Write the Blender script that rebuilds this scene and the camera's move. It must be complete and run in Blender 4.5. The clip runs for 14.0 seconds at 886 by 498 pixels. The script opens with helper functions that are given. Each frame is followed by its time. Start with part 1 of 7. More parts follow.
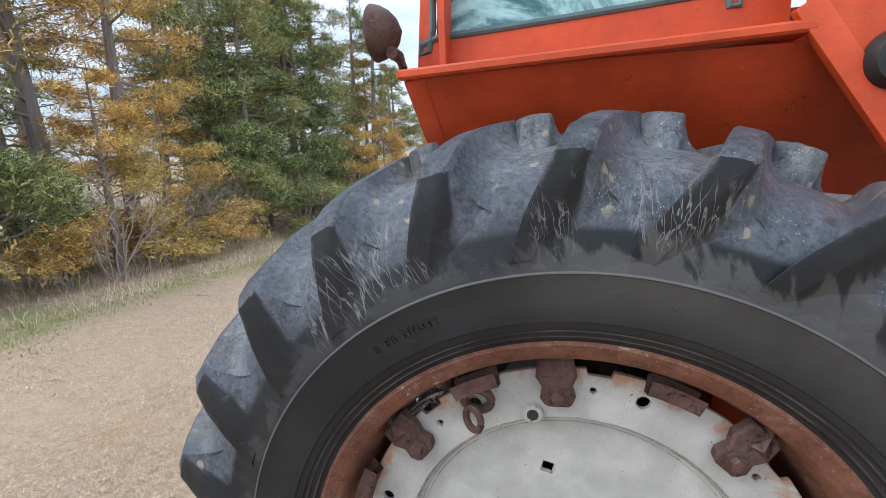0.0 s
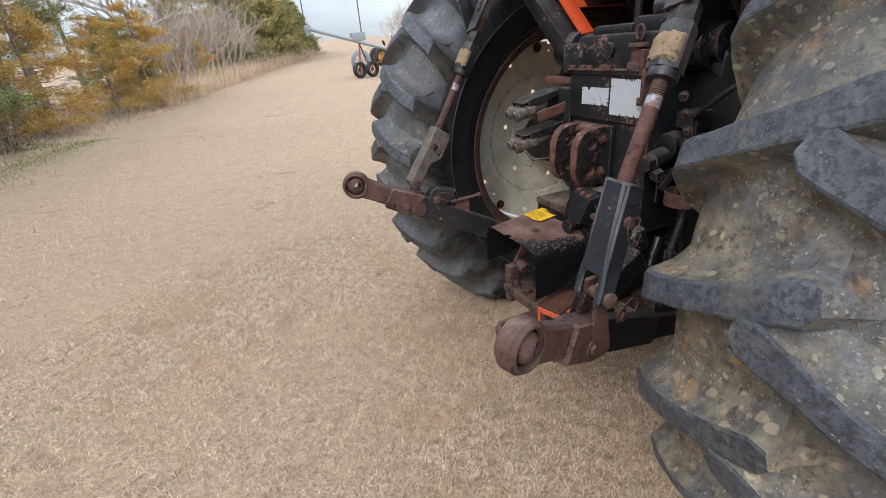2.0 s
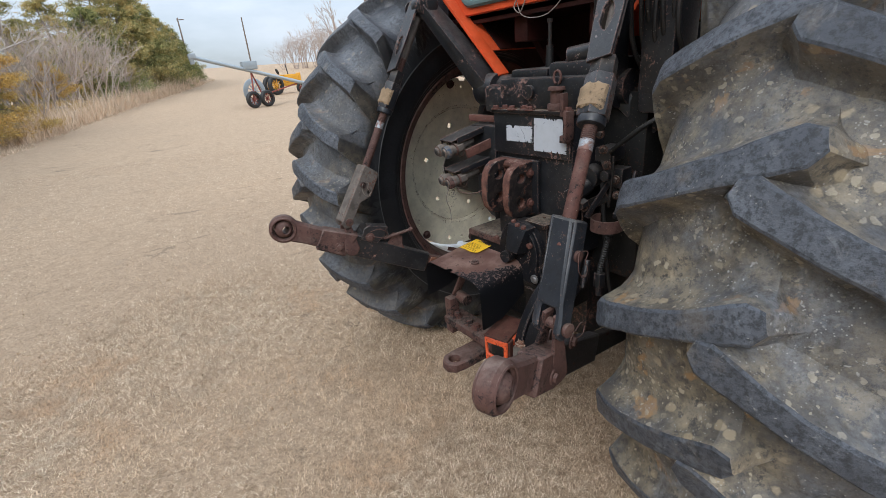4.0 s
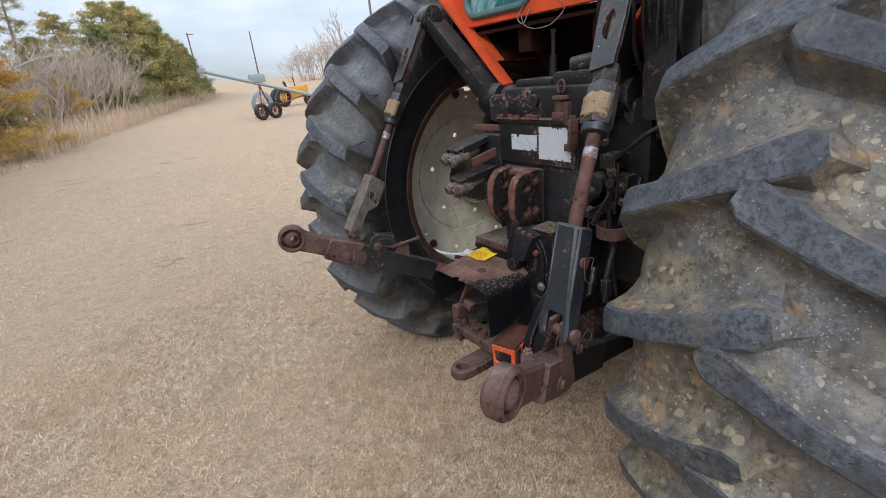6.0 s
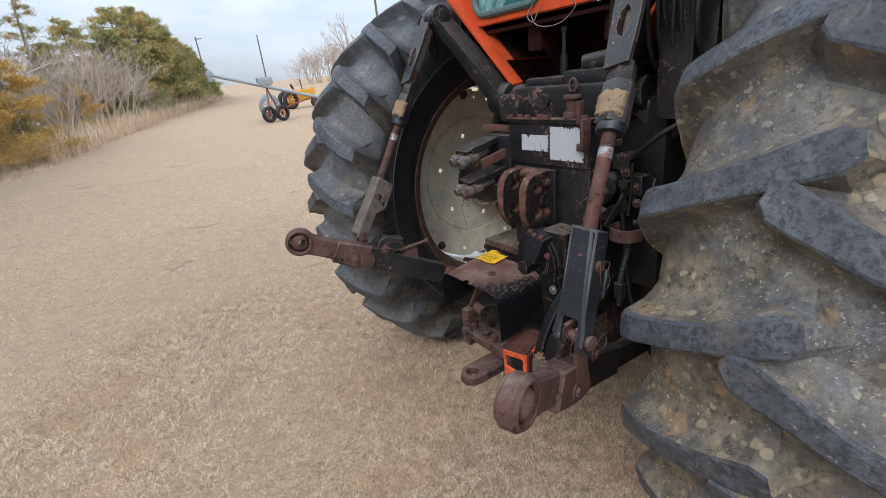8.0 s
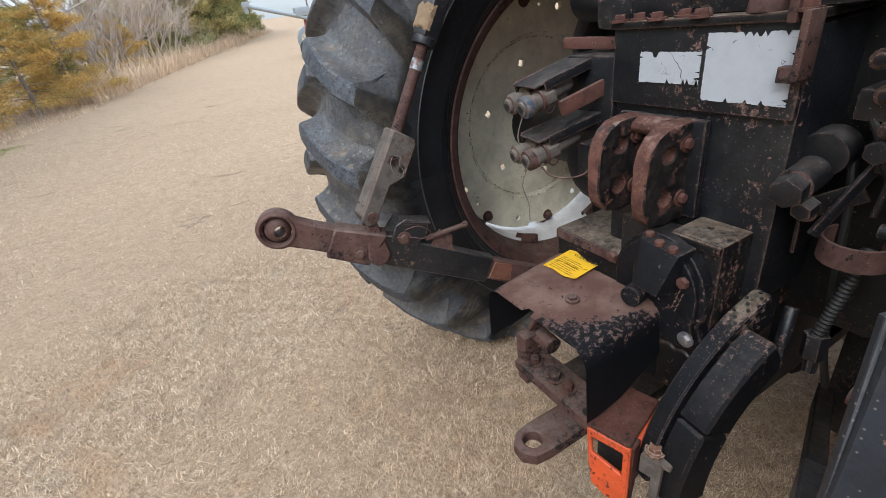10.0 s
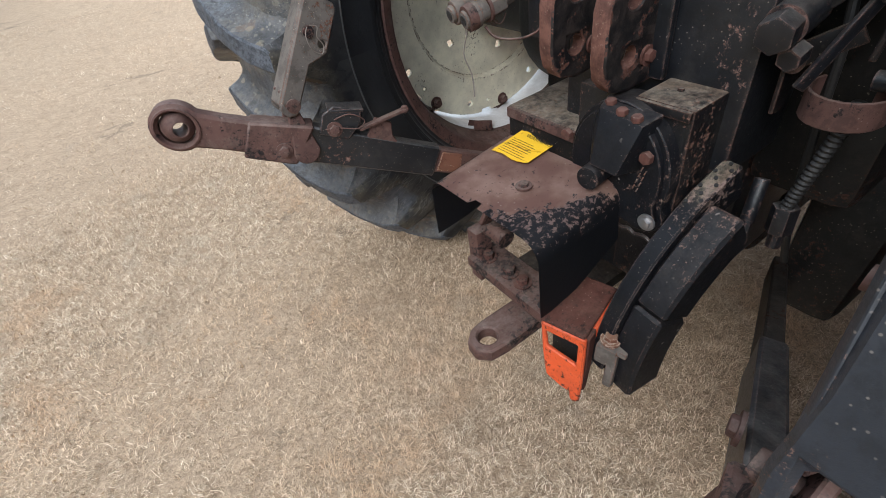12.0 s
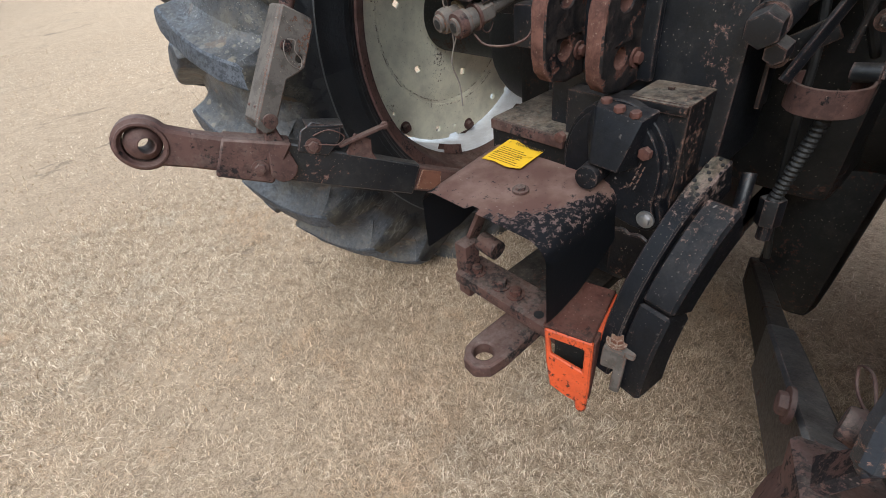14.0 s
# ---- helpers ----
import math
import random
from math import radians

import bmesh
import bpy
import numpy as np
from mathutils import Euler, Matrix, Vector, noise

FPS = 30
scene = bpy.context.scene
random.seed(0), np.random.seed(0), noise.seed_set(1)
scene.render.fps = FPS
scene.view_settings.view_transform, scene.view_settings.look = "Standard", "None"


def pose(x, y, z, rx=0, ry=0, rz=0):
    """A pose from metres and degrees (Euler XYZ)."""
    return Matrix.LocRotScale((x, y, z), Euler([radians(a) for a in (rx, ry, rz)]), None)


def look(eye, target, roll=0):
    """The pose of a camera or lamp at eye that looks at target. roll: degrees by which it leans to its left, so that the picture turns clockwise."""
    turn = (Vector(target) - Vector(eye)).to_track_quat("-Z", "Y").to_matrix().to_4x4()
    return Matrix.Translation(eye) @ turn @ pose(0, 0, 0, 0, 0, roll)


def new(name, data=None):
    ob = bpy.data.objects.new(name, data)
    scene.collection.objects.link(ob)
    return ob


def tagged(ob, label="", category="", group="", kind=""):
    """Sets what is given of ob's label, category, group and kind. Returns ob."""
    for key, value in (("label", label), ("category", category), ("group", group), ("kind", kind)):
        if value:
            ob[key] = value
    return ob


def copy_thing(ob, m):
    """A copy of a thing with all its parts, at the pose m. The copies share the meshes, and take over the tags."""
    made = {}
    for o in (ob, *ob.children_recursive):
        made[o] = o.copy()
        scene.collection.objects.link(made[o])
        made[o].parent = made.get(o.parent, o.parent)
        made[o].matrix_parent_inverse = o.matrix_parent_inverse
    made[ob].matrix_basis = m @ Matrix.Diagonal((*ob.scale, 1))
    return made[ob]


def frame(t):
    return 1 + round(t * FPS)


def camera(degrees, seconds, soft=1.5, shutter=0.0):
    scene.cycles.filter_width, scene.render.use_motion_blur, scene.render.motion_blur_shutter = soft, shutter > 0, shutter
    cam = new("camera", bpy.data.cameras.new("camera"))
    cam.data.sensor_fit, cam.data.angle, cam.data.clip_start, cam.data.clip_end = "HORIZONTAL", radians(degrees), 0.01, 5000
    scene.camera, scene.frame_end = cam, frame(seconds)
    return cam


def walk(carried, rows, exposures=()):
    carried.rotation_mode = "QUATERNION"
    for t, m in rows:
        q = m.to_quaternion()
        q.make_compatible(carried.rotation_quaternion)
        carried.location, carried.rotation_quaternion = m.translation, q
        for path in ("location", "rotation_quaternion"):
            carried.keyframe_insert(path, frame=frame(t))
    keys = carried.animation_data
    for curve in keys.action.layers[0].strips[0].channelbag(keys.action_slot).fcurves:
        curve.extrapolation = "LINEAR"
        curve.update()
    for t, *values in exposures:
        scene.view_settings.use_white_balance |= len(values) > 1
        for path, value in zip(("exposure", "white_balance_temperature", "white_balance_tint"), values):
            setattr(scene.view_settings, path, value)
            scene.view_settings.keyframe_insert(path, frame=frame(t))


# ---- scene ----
cam = camera(89.06, 14.0, soft=0.7)
PATH = [
    (0.0, (-0.048, -1.746, 1.584), (-0.515, 0.160, 1.200), -1.92),
    (0.2, (-0.202, -1.669, 1.553), (-0.504, 0.258, 1.109), -2.68),
    (0.5, (-0.474, -1.568, 1.455), (-0.545, 0.354, 0.904), -3.75),
    (0.7, (-0.644, -1.504, 1.432), (-0.581, 0.396, 0.812), -4.50),
    (1.0, (-0.872, -1.340, 1.341), (-0.604, 0.508, 0.626), -5.21),
    (1.2, (-1.073, -1.251, 1.258), (-0.673, 0.568, 0.527), -4.26),
    (1.5, (-1.229, -1.149, 1.232), (-0.709, 0.615, 0.444), -4.88),
    (2.0, (-1.390, -1.089, 1.228), (-0.696, 0.599, 0.411), -4.83),
    (2.5, (-1.425, -1.053, 1.208), (-0.588, 0.565, 0.383), -4.98),
    (3.0, (-1.497, -1.053, 1.233), (-0.539, 0.506, 0.424), -5.02),
    (3.5, (-1.478, -1.036, 1.261), (-0.450, 0.492, 0.483), -5.01),
    (4.0, (-1.462, -1.031, 1.275), (-0.402, 0.490, 0.524), -4.71),
    (6.5, (-1.473, -1.041, 1.278), (-0.429, 0.513, 0.574), -5.67),
    (7.0, (-1.477, -1.036, 1.277), (-0.435, 0.523, 0.580), -5.84),
    (7.2, (-1.474, -1.032, 1.282), (-0.436, 0.527, 0.583), -6.03),
    (9.3, (-1.329, -0.833, 1.250), (-0.407, 0.764, 0.476), -6.13),
    (9.5, (-1.244, -0.725, 1.242), (-0.367, 0.877, 0.426), -6.61),
    (10.0, (-1.138, -0.535, 1.192), (-0.363, 1.060, 0.267), -8.31),
    (10.5, (-1.077, -0.473, 1.205), (-0.375, 1.065, 0.137), -9.70),
    (11.0, (-1.077, -0.462, 1.170), (-0.405, 0.988, -0.033), -10.27),
    (11.5, (-1.064, -0.476, 1.133), (-0.376, 0.891, -0.154), -10.44),
    (12.0, (-1.060, -0.480, 1.115), (-0.332, 0.849, -0.191), -10.59),
    (12.5, (-1.062, -0.473, 1.100), (-0.287, 0.845, -0.190), -10.43),
    (13.0, (-1.070, -0.454, 1.086), (-0.243, 0.859, -0.176), -9.89),
    (13.5, (-1.097, -0.446, 1.078), (-0.204, 0.855, -0.150), -8.99),
    (14.0, (-1.124, -0.438, 1.070), (-0.166, 0.838, -0.135), -7.95),
]
EXPOSURES = [(0.0, 0.44, 5750, 9), (0.5, 0.42, 6000, 11), (2.5, 0.38, 6050, 10), (4.0, 0.24, 5950, 9), (6.5, 0.24, 5950, 10), (7.2, 0.24, 5950, 10), (9.5, 0.38, 5950, 9), (10.5, 0.52, 5950, 9), (12.0, 0.58, 5900, 8), (14.0, 0.58, 5900, 7)]
walk(cam, [(t, look(eye, target, roll)) for t, eye, target, roll in PATH], EXPOSURES)

# ---- light ----
world = bpy.data.worlds.new("overcast_sky")
scene.world = world
world.use_nodes = True
wn = world.node_tree
wn.nodes.clear()
SUN_ELEVATION, SUN_AZIMUTH = radians(42), radians(212)   # azimuth counted from +x towards +y


def wnode(kind, **values):
    n = wn.nodes.new(kind)
    for key, value in values.items():
        n.inputs[key].default_value = value
    return n


sky = wn.nodes.new("ShaderNodeTexSky")
sky.sky_type, sky.sun_disc = "NISHITA", False
sky.sun_elevation, sky.sun_rotation = SUN_ELEVATION, radians(90) - SUN_AZIMUTH
sky.air_density, sky.dust_density, sky.ozone_density = 1.0, 2.5, 1.0
sky_gain = wn.nodes.new("ShaderNodeVectorMath")
sky_gain.operation = "SCALE"
sky_gain.inputs["Scale"].default_value = 0.11
wn.links.new(sky.outputs["Color"], sky_gain.inputs[0])
coord = wn.nodes.new("ShaderNodeTexCoord")
squash = wn.nodes.new("ShaderNodeMapping")
squash.inputs["Scale"].default_value = (1.0, 1.0, 3.2)
wn.links.new(coord.outputs["Generated"], squash.inputs["Vector"])
puffs = wnode("ShaderNodeTexNoise", Scale=2.3, Detail=6.0, Roughness=0.55)
wn.links.new(squash.outputs["Vector"], puffs.inputs["Vector"])
cover = wn.nodes.new("ShaderNodeMapRange")
cover.inputs["From Min"].default_value, cover.inputs["From Max"].default_value = 0.36, 0.62
cover.inputs["To Min"].default_value, cover.inputs["To Max"].default_value = 0.45, 1.0
wn.links.new(puffs.outputs["Fac"], cover.inputs["Value"])
cloud = wn.nodes.new("ShaderNodeMix")
cloud.data_type = "RGBA"
wn.links.new(cover.outputs["Result"], cloud.inputs["Factor"])
# an overcast sky is three times as bright overhead as at the horizon
height = wn.nodes.new("ShaderNodeSeparateXYZ")
wn.links.new(coord.outputs["Generated"], height.inputs["Vector"])
glow = wn.nodes.new("ShaderNodeMapRange")
glow.inputs["From Min"].default_value, glow.inputs["From Max"].default_value = 0.0, 1.0
glow.inputs["To Min"].default_value, glow.inputs["To Max"].default_value = 0.66, 2.0
wn.links.new(height.outputs["Z"], glow.inputs["Value"])
veil = wn.nodes.new("ShaderNodeVectorMath")
veil.operation = "SCALE"
veil.inputs[0].default_value = (0.93, 0.98, 1.03)
wn.links.new(glow.outputs["Result"], veil.inputs["Scale"])
wn.links.new(veil.outputs["Vector"], cloud.inputs["B"])
wn.links.new(sky_gain.outputs["Vector"], cloud.inputs["A"])
back = wnode("ShaderNodeBackground", Strength=1.0)
wn.links.new(cloud.outputs["Result"], back.inputs["Color"])
out = wn.nodes.new("ShaderNodeOutputWorld")
wn.links.new(back.outputs["Background"], out.inputs["Surface"])

sun = new("sun", bpy.data.lights.new("sun", "SUN"))
sun.data.energy, sun.data.angle, sun.data.color = 1.5, radians(25), (1.0, 0.95, 0.88)
sun_way = Vector((math.cos(SUN_ELEVATION) * math.cos(SUN_AZIMUTH), math.cos(SUN_ELEVATION) * math.sin(SUN_AZIMUTH), math.sin(SUN_ELEVATION)))
sun.matrix_world = look(sun_way * 50, (0, 0, 0))

# ---- materials ----
def material(name, build, rough=0.6, metal=0.0, spec=0.5):
    """A principled material; build(g, shader) wires it."""
    m = bpy.data.materials.new(name)
    m.use_nodes = True
    g = Graph(m.node_tree)
    g.shader = m.node_tree.nodes["Principled BSDF"]
    g.shader.inputs["Roughness"].default_value = rough
    g.shader.inputs["Metallic"].default_value = metal
    g.shader.inputs["Specular IOR Level"].default_value = spec
    build(g)
    return m


class Graph:
    def __init__(self, tree):
        self.tree, self.shader = tree, None
        self.coord = tree.nodes.new("ShaderNodeTexCoord")
        self.info = tree.nodes.new("ShaderNodeObjectInfo")
        self.geo = tree.nodes.new("ShaderNodeNewGeometry")

    def link(self, a, b):
        self.tree.links.new(a, b)

    def place(self, scale=(1, 1, 1), world=False):
        m = self.tree.nodes.new("ShaderNodeMapping")
        m.inputs["Scale"].default_value = scale
        self.link(self.geo.outputs["Position"] if world else self.coord.outputs["Object"], m.inputs["Vector"])
        return m.outputs["Vector"]

    def noise(self, scale, detail=4.0, rough=0.6, at=None, warp=0.0):
        n = self.tree.nodes.new("ShaderNodeTexNoise")
        n.inputs["Scale"].default_value, n.inputs["Detail"].default_value = scale, detail
        n.inputs["Roughness"].default_value, n.inputs["Distortion"].default_value = rough, warp
        self.link(at if at is not None else self.place(), n.inputs["Vector"])
        return n.outputs["Fac"]

    def warped(self, scale, amount, stretch=(1, 1, 1)):
        n = self.tree.nodes.new("ShaderNodeTexNoise")
        n.inputs["Scale"].default_value, n.inputs["Detail"].default_value = scale, 3.0
        self.link(self.place(), n.inputs["Vector"])
        v = self.tree.nodes.new("ShaderNodeVectorMath")
        v.operation = "MULTIPLY_ADD"
        v.inputs[1].default_value = (amount, amount, amount)
        self.link(n.outputs["Color"], v.inputs[0])
        self.link(self.place(stretch), v.inputs[2])
        return v.outputs["Vector"]

    def veins(self, scale, at):
        n = self.tree.nodes.new("ShaderNodeTexVoronoi")
        n.feature = "DISTANCE_TO_EDGE"
        n.inputs["Scale"].default_value = scale
        self.link(at, n.inputs["Vector"])
        return n.outputs["Distance"]

    def flow(self, around, r, fine, shear, along, detail=3.0):
        """Noise drawn out along lines that run outward and round the wheel."""
        v = self.tree.nodes.new("ShaderNodeCombineXYZ")
        self.link(self.sum(self.sum(around, fine), self.sum(r, shear), "ADD"), v.inputs["X"])
        self.link(self.sum(r, along), v.inputs["Y"])
        return self.noise(1.0, detail, 0.5, v.outputs["Vector"], 0.4)

    def streak(self, around, r, fine, shear, along):
        """Thin winding lines that run outward and round the wheel."""
        n = self.flow(around, r, fine, shear, along)
        off = self.tree.nodes.new("ShaderNodeMath")
        off.operation = "ABSOLUTE"
        self.link(self.sum(n, -0.5, "ADD"), off.inputs[0])
        return self.span(off.outputs["Value"], 0.005, 0.015, 1.0, 0.0)

    def spots(self, scale, at=None, rand=1.0):
        n = self.tree.nodes.new("ShaderNodeTexVoronoi")
        n.inputs["Scale"].default_value, n.inputs["Randomness"].default_value = scale, rand
        self.link(at if at is not None else self.place(), n.inputs["Vector"])
        return n.outputs["Distance"]

    def span(self, value, low, high, to_low=0.0, to_high=1.0):
        n = self.tree.nodes.new("ShaderNodeMapRange")
        n.interpolation_type = "SMOOTHSTEP"
        for key, v in (("From Min", low), ("From Max", high), ("To Min", to_low), ("To Max", to_high)):
            n.inputs[key].default_value = v
        self.link(value, n.inputs["Value"])
        return n.outputs["Result"]

    def sum(self, a, b, op="MULTIPLY"):
        n = self.tree.nodes.new("ShaderNodeMath")
        n.operation = op
        for socket, v in zip(n.inputs, (a, b)):
            if isinstance(v, (int, float)):
                socket.default_value = v
            else:
                self.link(v, socket)
        return n.outputs["Value"]

    def mix(self, fac, a, b):
        n = self.tree.nodes.new("ShaderNodeMix")
        n.data_type = "RGBA"
        for socket, v in ((n.inputs["Factor"], fac), (n.inputs["A"], a), (n.inputs["B"], b)):
            if isinstance(v, (int, float)):
                socket.default_value = v
            elif isinstance(v, tuple):
                socket.default_value = (*v, 1)
            else:
                self.link(v, socket)
        return n.outputs["Result"]

    def color(self, c):
        if isinstance(c, tuple):
            self.shader.inputs["Base Color"].default_value = (*c, 1)
        else:
            self.link(c, self.shader.inputs["Base Color"])

    def rough(self, r):
        self.link(r, self.shader.inputs["Roughness"])

    def bump(self, height, strength=0.3, distance=0.002):
        n = self.tree.nodes.new("ShaderNodeBump")
        n.inputs["Strength"].default_value, n.inputs["Distance"].default_value = strength, distance
        self.link(height, n.inputs["Height"])
        self.link(n.outputs["Normal"], self.shader.inputs["Normal"])

    def up(self):
        s = self.tree.nodes.new("ShaderNodeSeparateXYZ")
        self.link(self.geo.outputs["Normal"], s.inputs["Vector"])
        return s.outputs["Z"]

    def split(self, vec):
        s = self.tree.nodes.new("ShaderNodeSeparateXYZ")
        self.link(vec, s.inputs["Vector"])
        return s.outputs


def paint(name, base, chip, dust=(0.3, 0.27, 0.22), chips=0.6, dusty=0.35, rough=0.5, spec=0.4, edges=0.3, film=0.05, flake=None, stain=None, mottle=0.5, settle=(0.35, 0.95), fleck=1.0):
    """Old paint: chipped through to rust, rubbed off at the edges, faded, with dust lying on it."""
    def build(g):
        fade = g.noise(9, 5)
        fine = g.noise(190, 4, 0.7)
        c = g.mix(g.span(fade, 0.3, 0.75), base, tuple(min(1, v * 1.4 + 0.001) for v in base))
        c = g.mix(g.sum(g.span(g.noise(33, 8, 0.78), 0.47, 0.60), mottle), c, tuple(v * 0.4 for v in base))
        # flakes in patches, each with a darker rim
        wear = g.sum(g.noise(92, 8, 0.74), g.sum(g.noise(6, 3), 0.7), "ADD")
        at = 1.0 - 0.2 * (chips - 0.36)
        worn = g.span(wear, at, at + 0.025)
        rim = g.span(wear, at - 0.035, at)
        c = g.mix(g.sum(rim, 0.6), c, tuple(v * 0.35 for v in chip))
        # edges rubbed bare
        bevel = g.tree.nodes.new("ShaderNodeBevel")
        bevel.samples = 4
        bevel.inputs["Radius"].default_value = 0.006
        dot = g.tree.nodes.new("ShaderNodeVectorMath")
        dot.operation = "DOT_PRODUCT"
        g.link(bevel.outputs["Normal"], dot.inputs[0])
        g.link(g.geo.outputs["Normal"], dot.inputs[1])
        rubbed = g.span(g.sum(g.sum(g.span(dot.outputs["Value"], 0.75, 0.985, 1.0, 0.0), edges), g.noise(75, 7, 0.75), "ADD"), 0.70, 0.75)
        bare = g.sum(worn, rubbed, "MAXIMUM")
        c = g.mix(bare, c, g.mix(g.span(fine, 0.35, 0.65), tuple(v * 0.5 for v in chip), tuple(min(1, v * 1.25) for v in chip)))
        # pinhead flecks of dried mud and bare metal
        flecks = g.sum(g.span(g.spots(135), 0.07, 0.16, fleck, 0.0), g.span(g.noise(14, 3), 0.40, 0.56))
        large = g.sum(g.span(g.spots(47, g.warped(70, 0.015)), 0.07, 0.13, 1.0, 0.0), g.span(g.noise(9, 3), 0.56, 0.66))
        c = g.mix(g.sum(flecks, large, "MAXIMUM"), c, flake or dust)
        if stain:
            c = g.mix(stain(g), c, (0.36, 0.16, 0.07))
        lying = g.sum(g.span(g.up(), *settle), g.span(g.sum(g.noise(75, 8, 0.78), g.sum(g.noise(13, 5, 0.7), 0.8), "ADD"), 0.62, 1.12))
        earth = g.mix(g.span(g.noise(21, 6, 0.72), 0.38, 0.62), dust, (dust[0] * 0.66, dust[1] * 0.57, dust[2] * 0.52))
        c = g.mix(g.sum(lying, dusty), c, earth)
        haze = g.sum(g.span(g.noise(13, 8, 0.75), 0.5, 0.72), film * 2.2)
        g.color(g.mix(haze, c, dust))
        g.rough(g.span(g.sum(bare, g.sum(fine, 0.5), "ADD"), 0.1, 0.8, rough, 0.92))
        g.bump(g.sum(g.sum(bare, -0.8), g.sum(fine, 0.7), "ADD"), 0.45, 0.0014)
    return material(name, build, rough, 0.0, spec)


black_paint = paint("black_paint", (0.0075, 0.0085, 0.011), (0.19, 0.11, 0.09), (0.24, 0.22, 0.20), chips=0.5, dusty=0.4, rough=0.32, spec=0.5, film=0.035, flake=(0.17, 0.14, 0.125))
# darker copy of black_paint: underside shade put into the colour, with some grime
shaded_grimy_black = paint("shaded_grimy_black", (0.006, 0.006, 0.006), (0.06, 0.03, 0.022), (0.15, 0.125, 0.1), chips=0.42, dusty=0.4, spec=0.35, film=0.05)
black_dusty = paint("black_dusty", (0.0055, 0.0055, 0.0065), (0.14, 0.075, 0.055), (0.29, 0.245, 0.195), chips=0.35, dusty=0.95, rough=0.4, spec=0.35, film=0.03, edges=0.36)
black_flaked = paint("black_flaked", (0.005, 0.0055, 0.0075), (0.18, 0.115, 0.095), (0.3, 0.26, 0.23), chips=0.42, dusty=0.12, rough=0.44, spec=0.26, film=0.012, edges=0.22, fleck=0.35)
strip_coat = paint("strip_coat", (0.005, 0.0055, 0.0075), (0.2, 0.14, 0.12), (0.25, 0.215, 0.16), chips=0.47, dusty=1.0, rough=0.44, spec=0.26, film=0.015, edges=0.3, fleck=0.4, settle=(0.80, 0.90))
blue_black = paint("blue_black", (0.014, 0.0163, 0.0215), (0.19, 0.11, 0.085), (0.17, 0.165, 0.15), chips=0.40, dusty=0.6, rough=0.38, spec=0.45, film=0.08, edges=0.12, flake=(0.12, 0.105, 0.095))
orange_paint = paint("orange_paint", (0.45, 0.056, 0.013), (0.22, 0.06, 0.035), (0.5, 0.2, 0.11), chips=0.02, dusty=0.25, rough=0.42, edges=0.16, film=0.03, mottle=0.1)
orange_bright = paint("orange_bright", (0.52, 0.072, 0.017), (0.07, 0.028, 0.02), (0.3, 0.12, 0.08), chips=0.46, dusty=0.2, rough=0.5, edges=0.3, mottle=0.25)
# dark copy of the orange paint; the shade under the cab is in its colour
shaded_red = paint("shaded_red", (0.022, 0.005, 0.004), (0.012, 0.007, 0.006), (0.06, 0.03, 0.022), chips=0.4, dusty=0.15, spec=0.2)
rust_red = paint("rust_red", (0.082, 0.035, 0.027), (0.012, 0.011, 0.012), (0.24, 0.18, 0.15), chips=0.5, dusty=0.35, rough=0.72, spec=0.3, edges=0.0, film=0.07)
rust_maroon = paint("rust_maroon", (0.062, 0.021, 0.015), (0.022, 0.012, 0.011), (0.2, 0.12, 0.09), chips=0.6, dusty=0.25, rough=0.8, spec=0.25, edges=0.3)
rust_brown = paint("rust_brown", (0.078, 0.040, 0.033), (0.018, 0.0135, 0.014), (0.24, 0.19, 0.16), chips=0.56, dusty=0.45, rough=0.7, spec=0.32, edges=0.08, film=0.13, flake=(0.17, 0.12, 0.1))
rust_grey = paint("rust_grey", (0.10, 0.086, 0.076), (0.16, 0.07, 0.045), (0.28, 0.23, 0.18), chips=0.14, dusty=0.4, rough=0.75, spec=0.3)
rust_orange = paint("rust_orange", (0.14, 0.06, 0.038), (0.40, 0.31, 0.25), (0.40, 0.3, 0.2), chips=0.26, dusty=0.35, rough=0.85, spec=0.2, film=0.12)


def rim_stain(g):
    """Rust that has run from the clamps over the disc's edge."""
    x, y, z = g.split(g.coord.outputs["Object"])
    radius = g.tree.nodes.new("ShaderNodeMath")
    radius.operation = "SQRT"
    g.link(g.sum(g.sum(x, x), g.sum(z, z), "ADD"), radius.inputs[0])
    near = g.span(radius.outputs["Value"], 0.34, 0.44, 0.0, 0.42)
    return g.sum(g.span(g.sum(near, g.sum(g.noise(11, 6, 0.65, None, 0.8), g.sum(g.noise(50, 5), 0.25), "ADD"), "ADD"), 0.92, 1.12), 0.8)


wheel_disc = paint("wheel_disc", (0.345, 0.34, 0.318), (0.2, 0.1, 0.07), (0.5, 0.42, 0.32), chips=0.08, dusty=0.3, rough=0.5, edges=0.26, flake=(0.16, 0.1, 0.07), stain=rim_stain, mottle=0.08)
# same paint as wheel_disc, lightened to make up for the little light in there
wheel_inside = paint("wheel_inside", (0.60, 0.57, 0.45), (0.1, 0.07, 0.05), (0.4, 0.34, 0.26), chips=0.02, dusty=0.4, rough=0.7, edges=0.2, flake=(0.14, 0.1, 0.07), mottle=0.12)
white_barrel = paint("white_barrel", (0.64, 0.65, 0.67), (0.3, 0.2, 0.15), (0.5, 0.46, 0.4), chips=0.05, dusty=0.25, rough=0.5, edges=0.1, flake=(0.3, 0.25, 0.2), mottle=0.08)
mud_cake = paint("mud_cake", (0.22, 0.155, 0.095), (0.1, 0.075, 0.05), (0.4, 0.31, 0.2), chips=0.6, dusty=0.4, rough=0.95, edges=0.0, mottle=0.3)
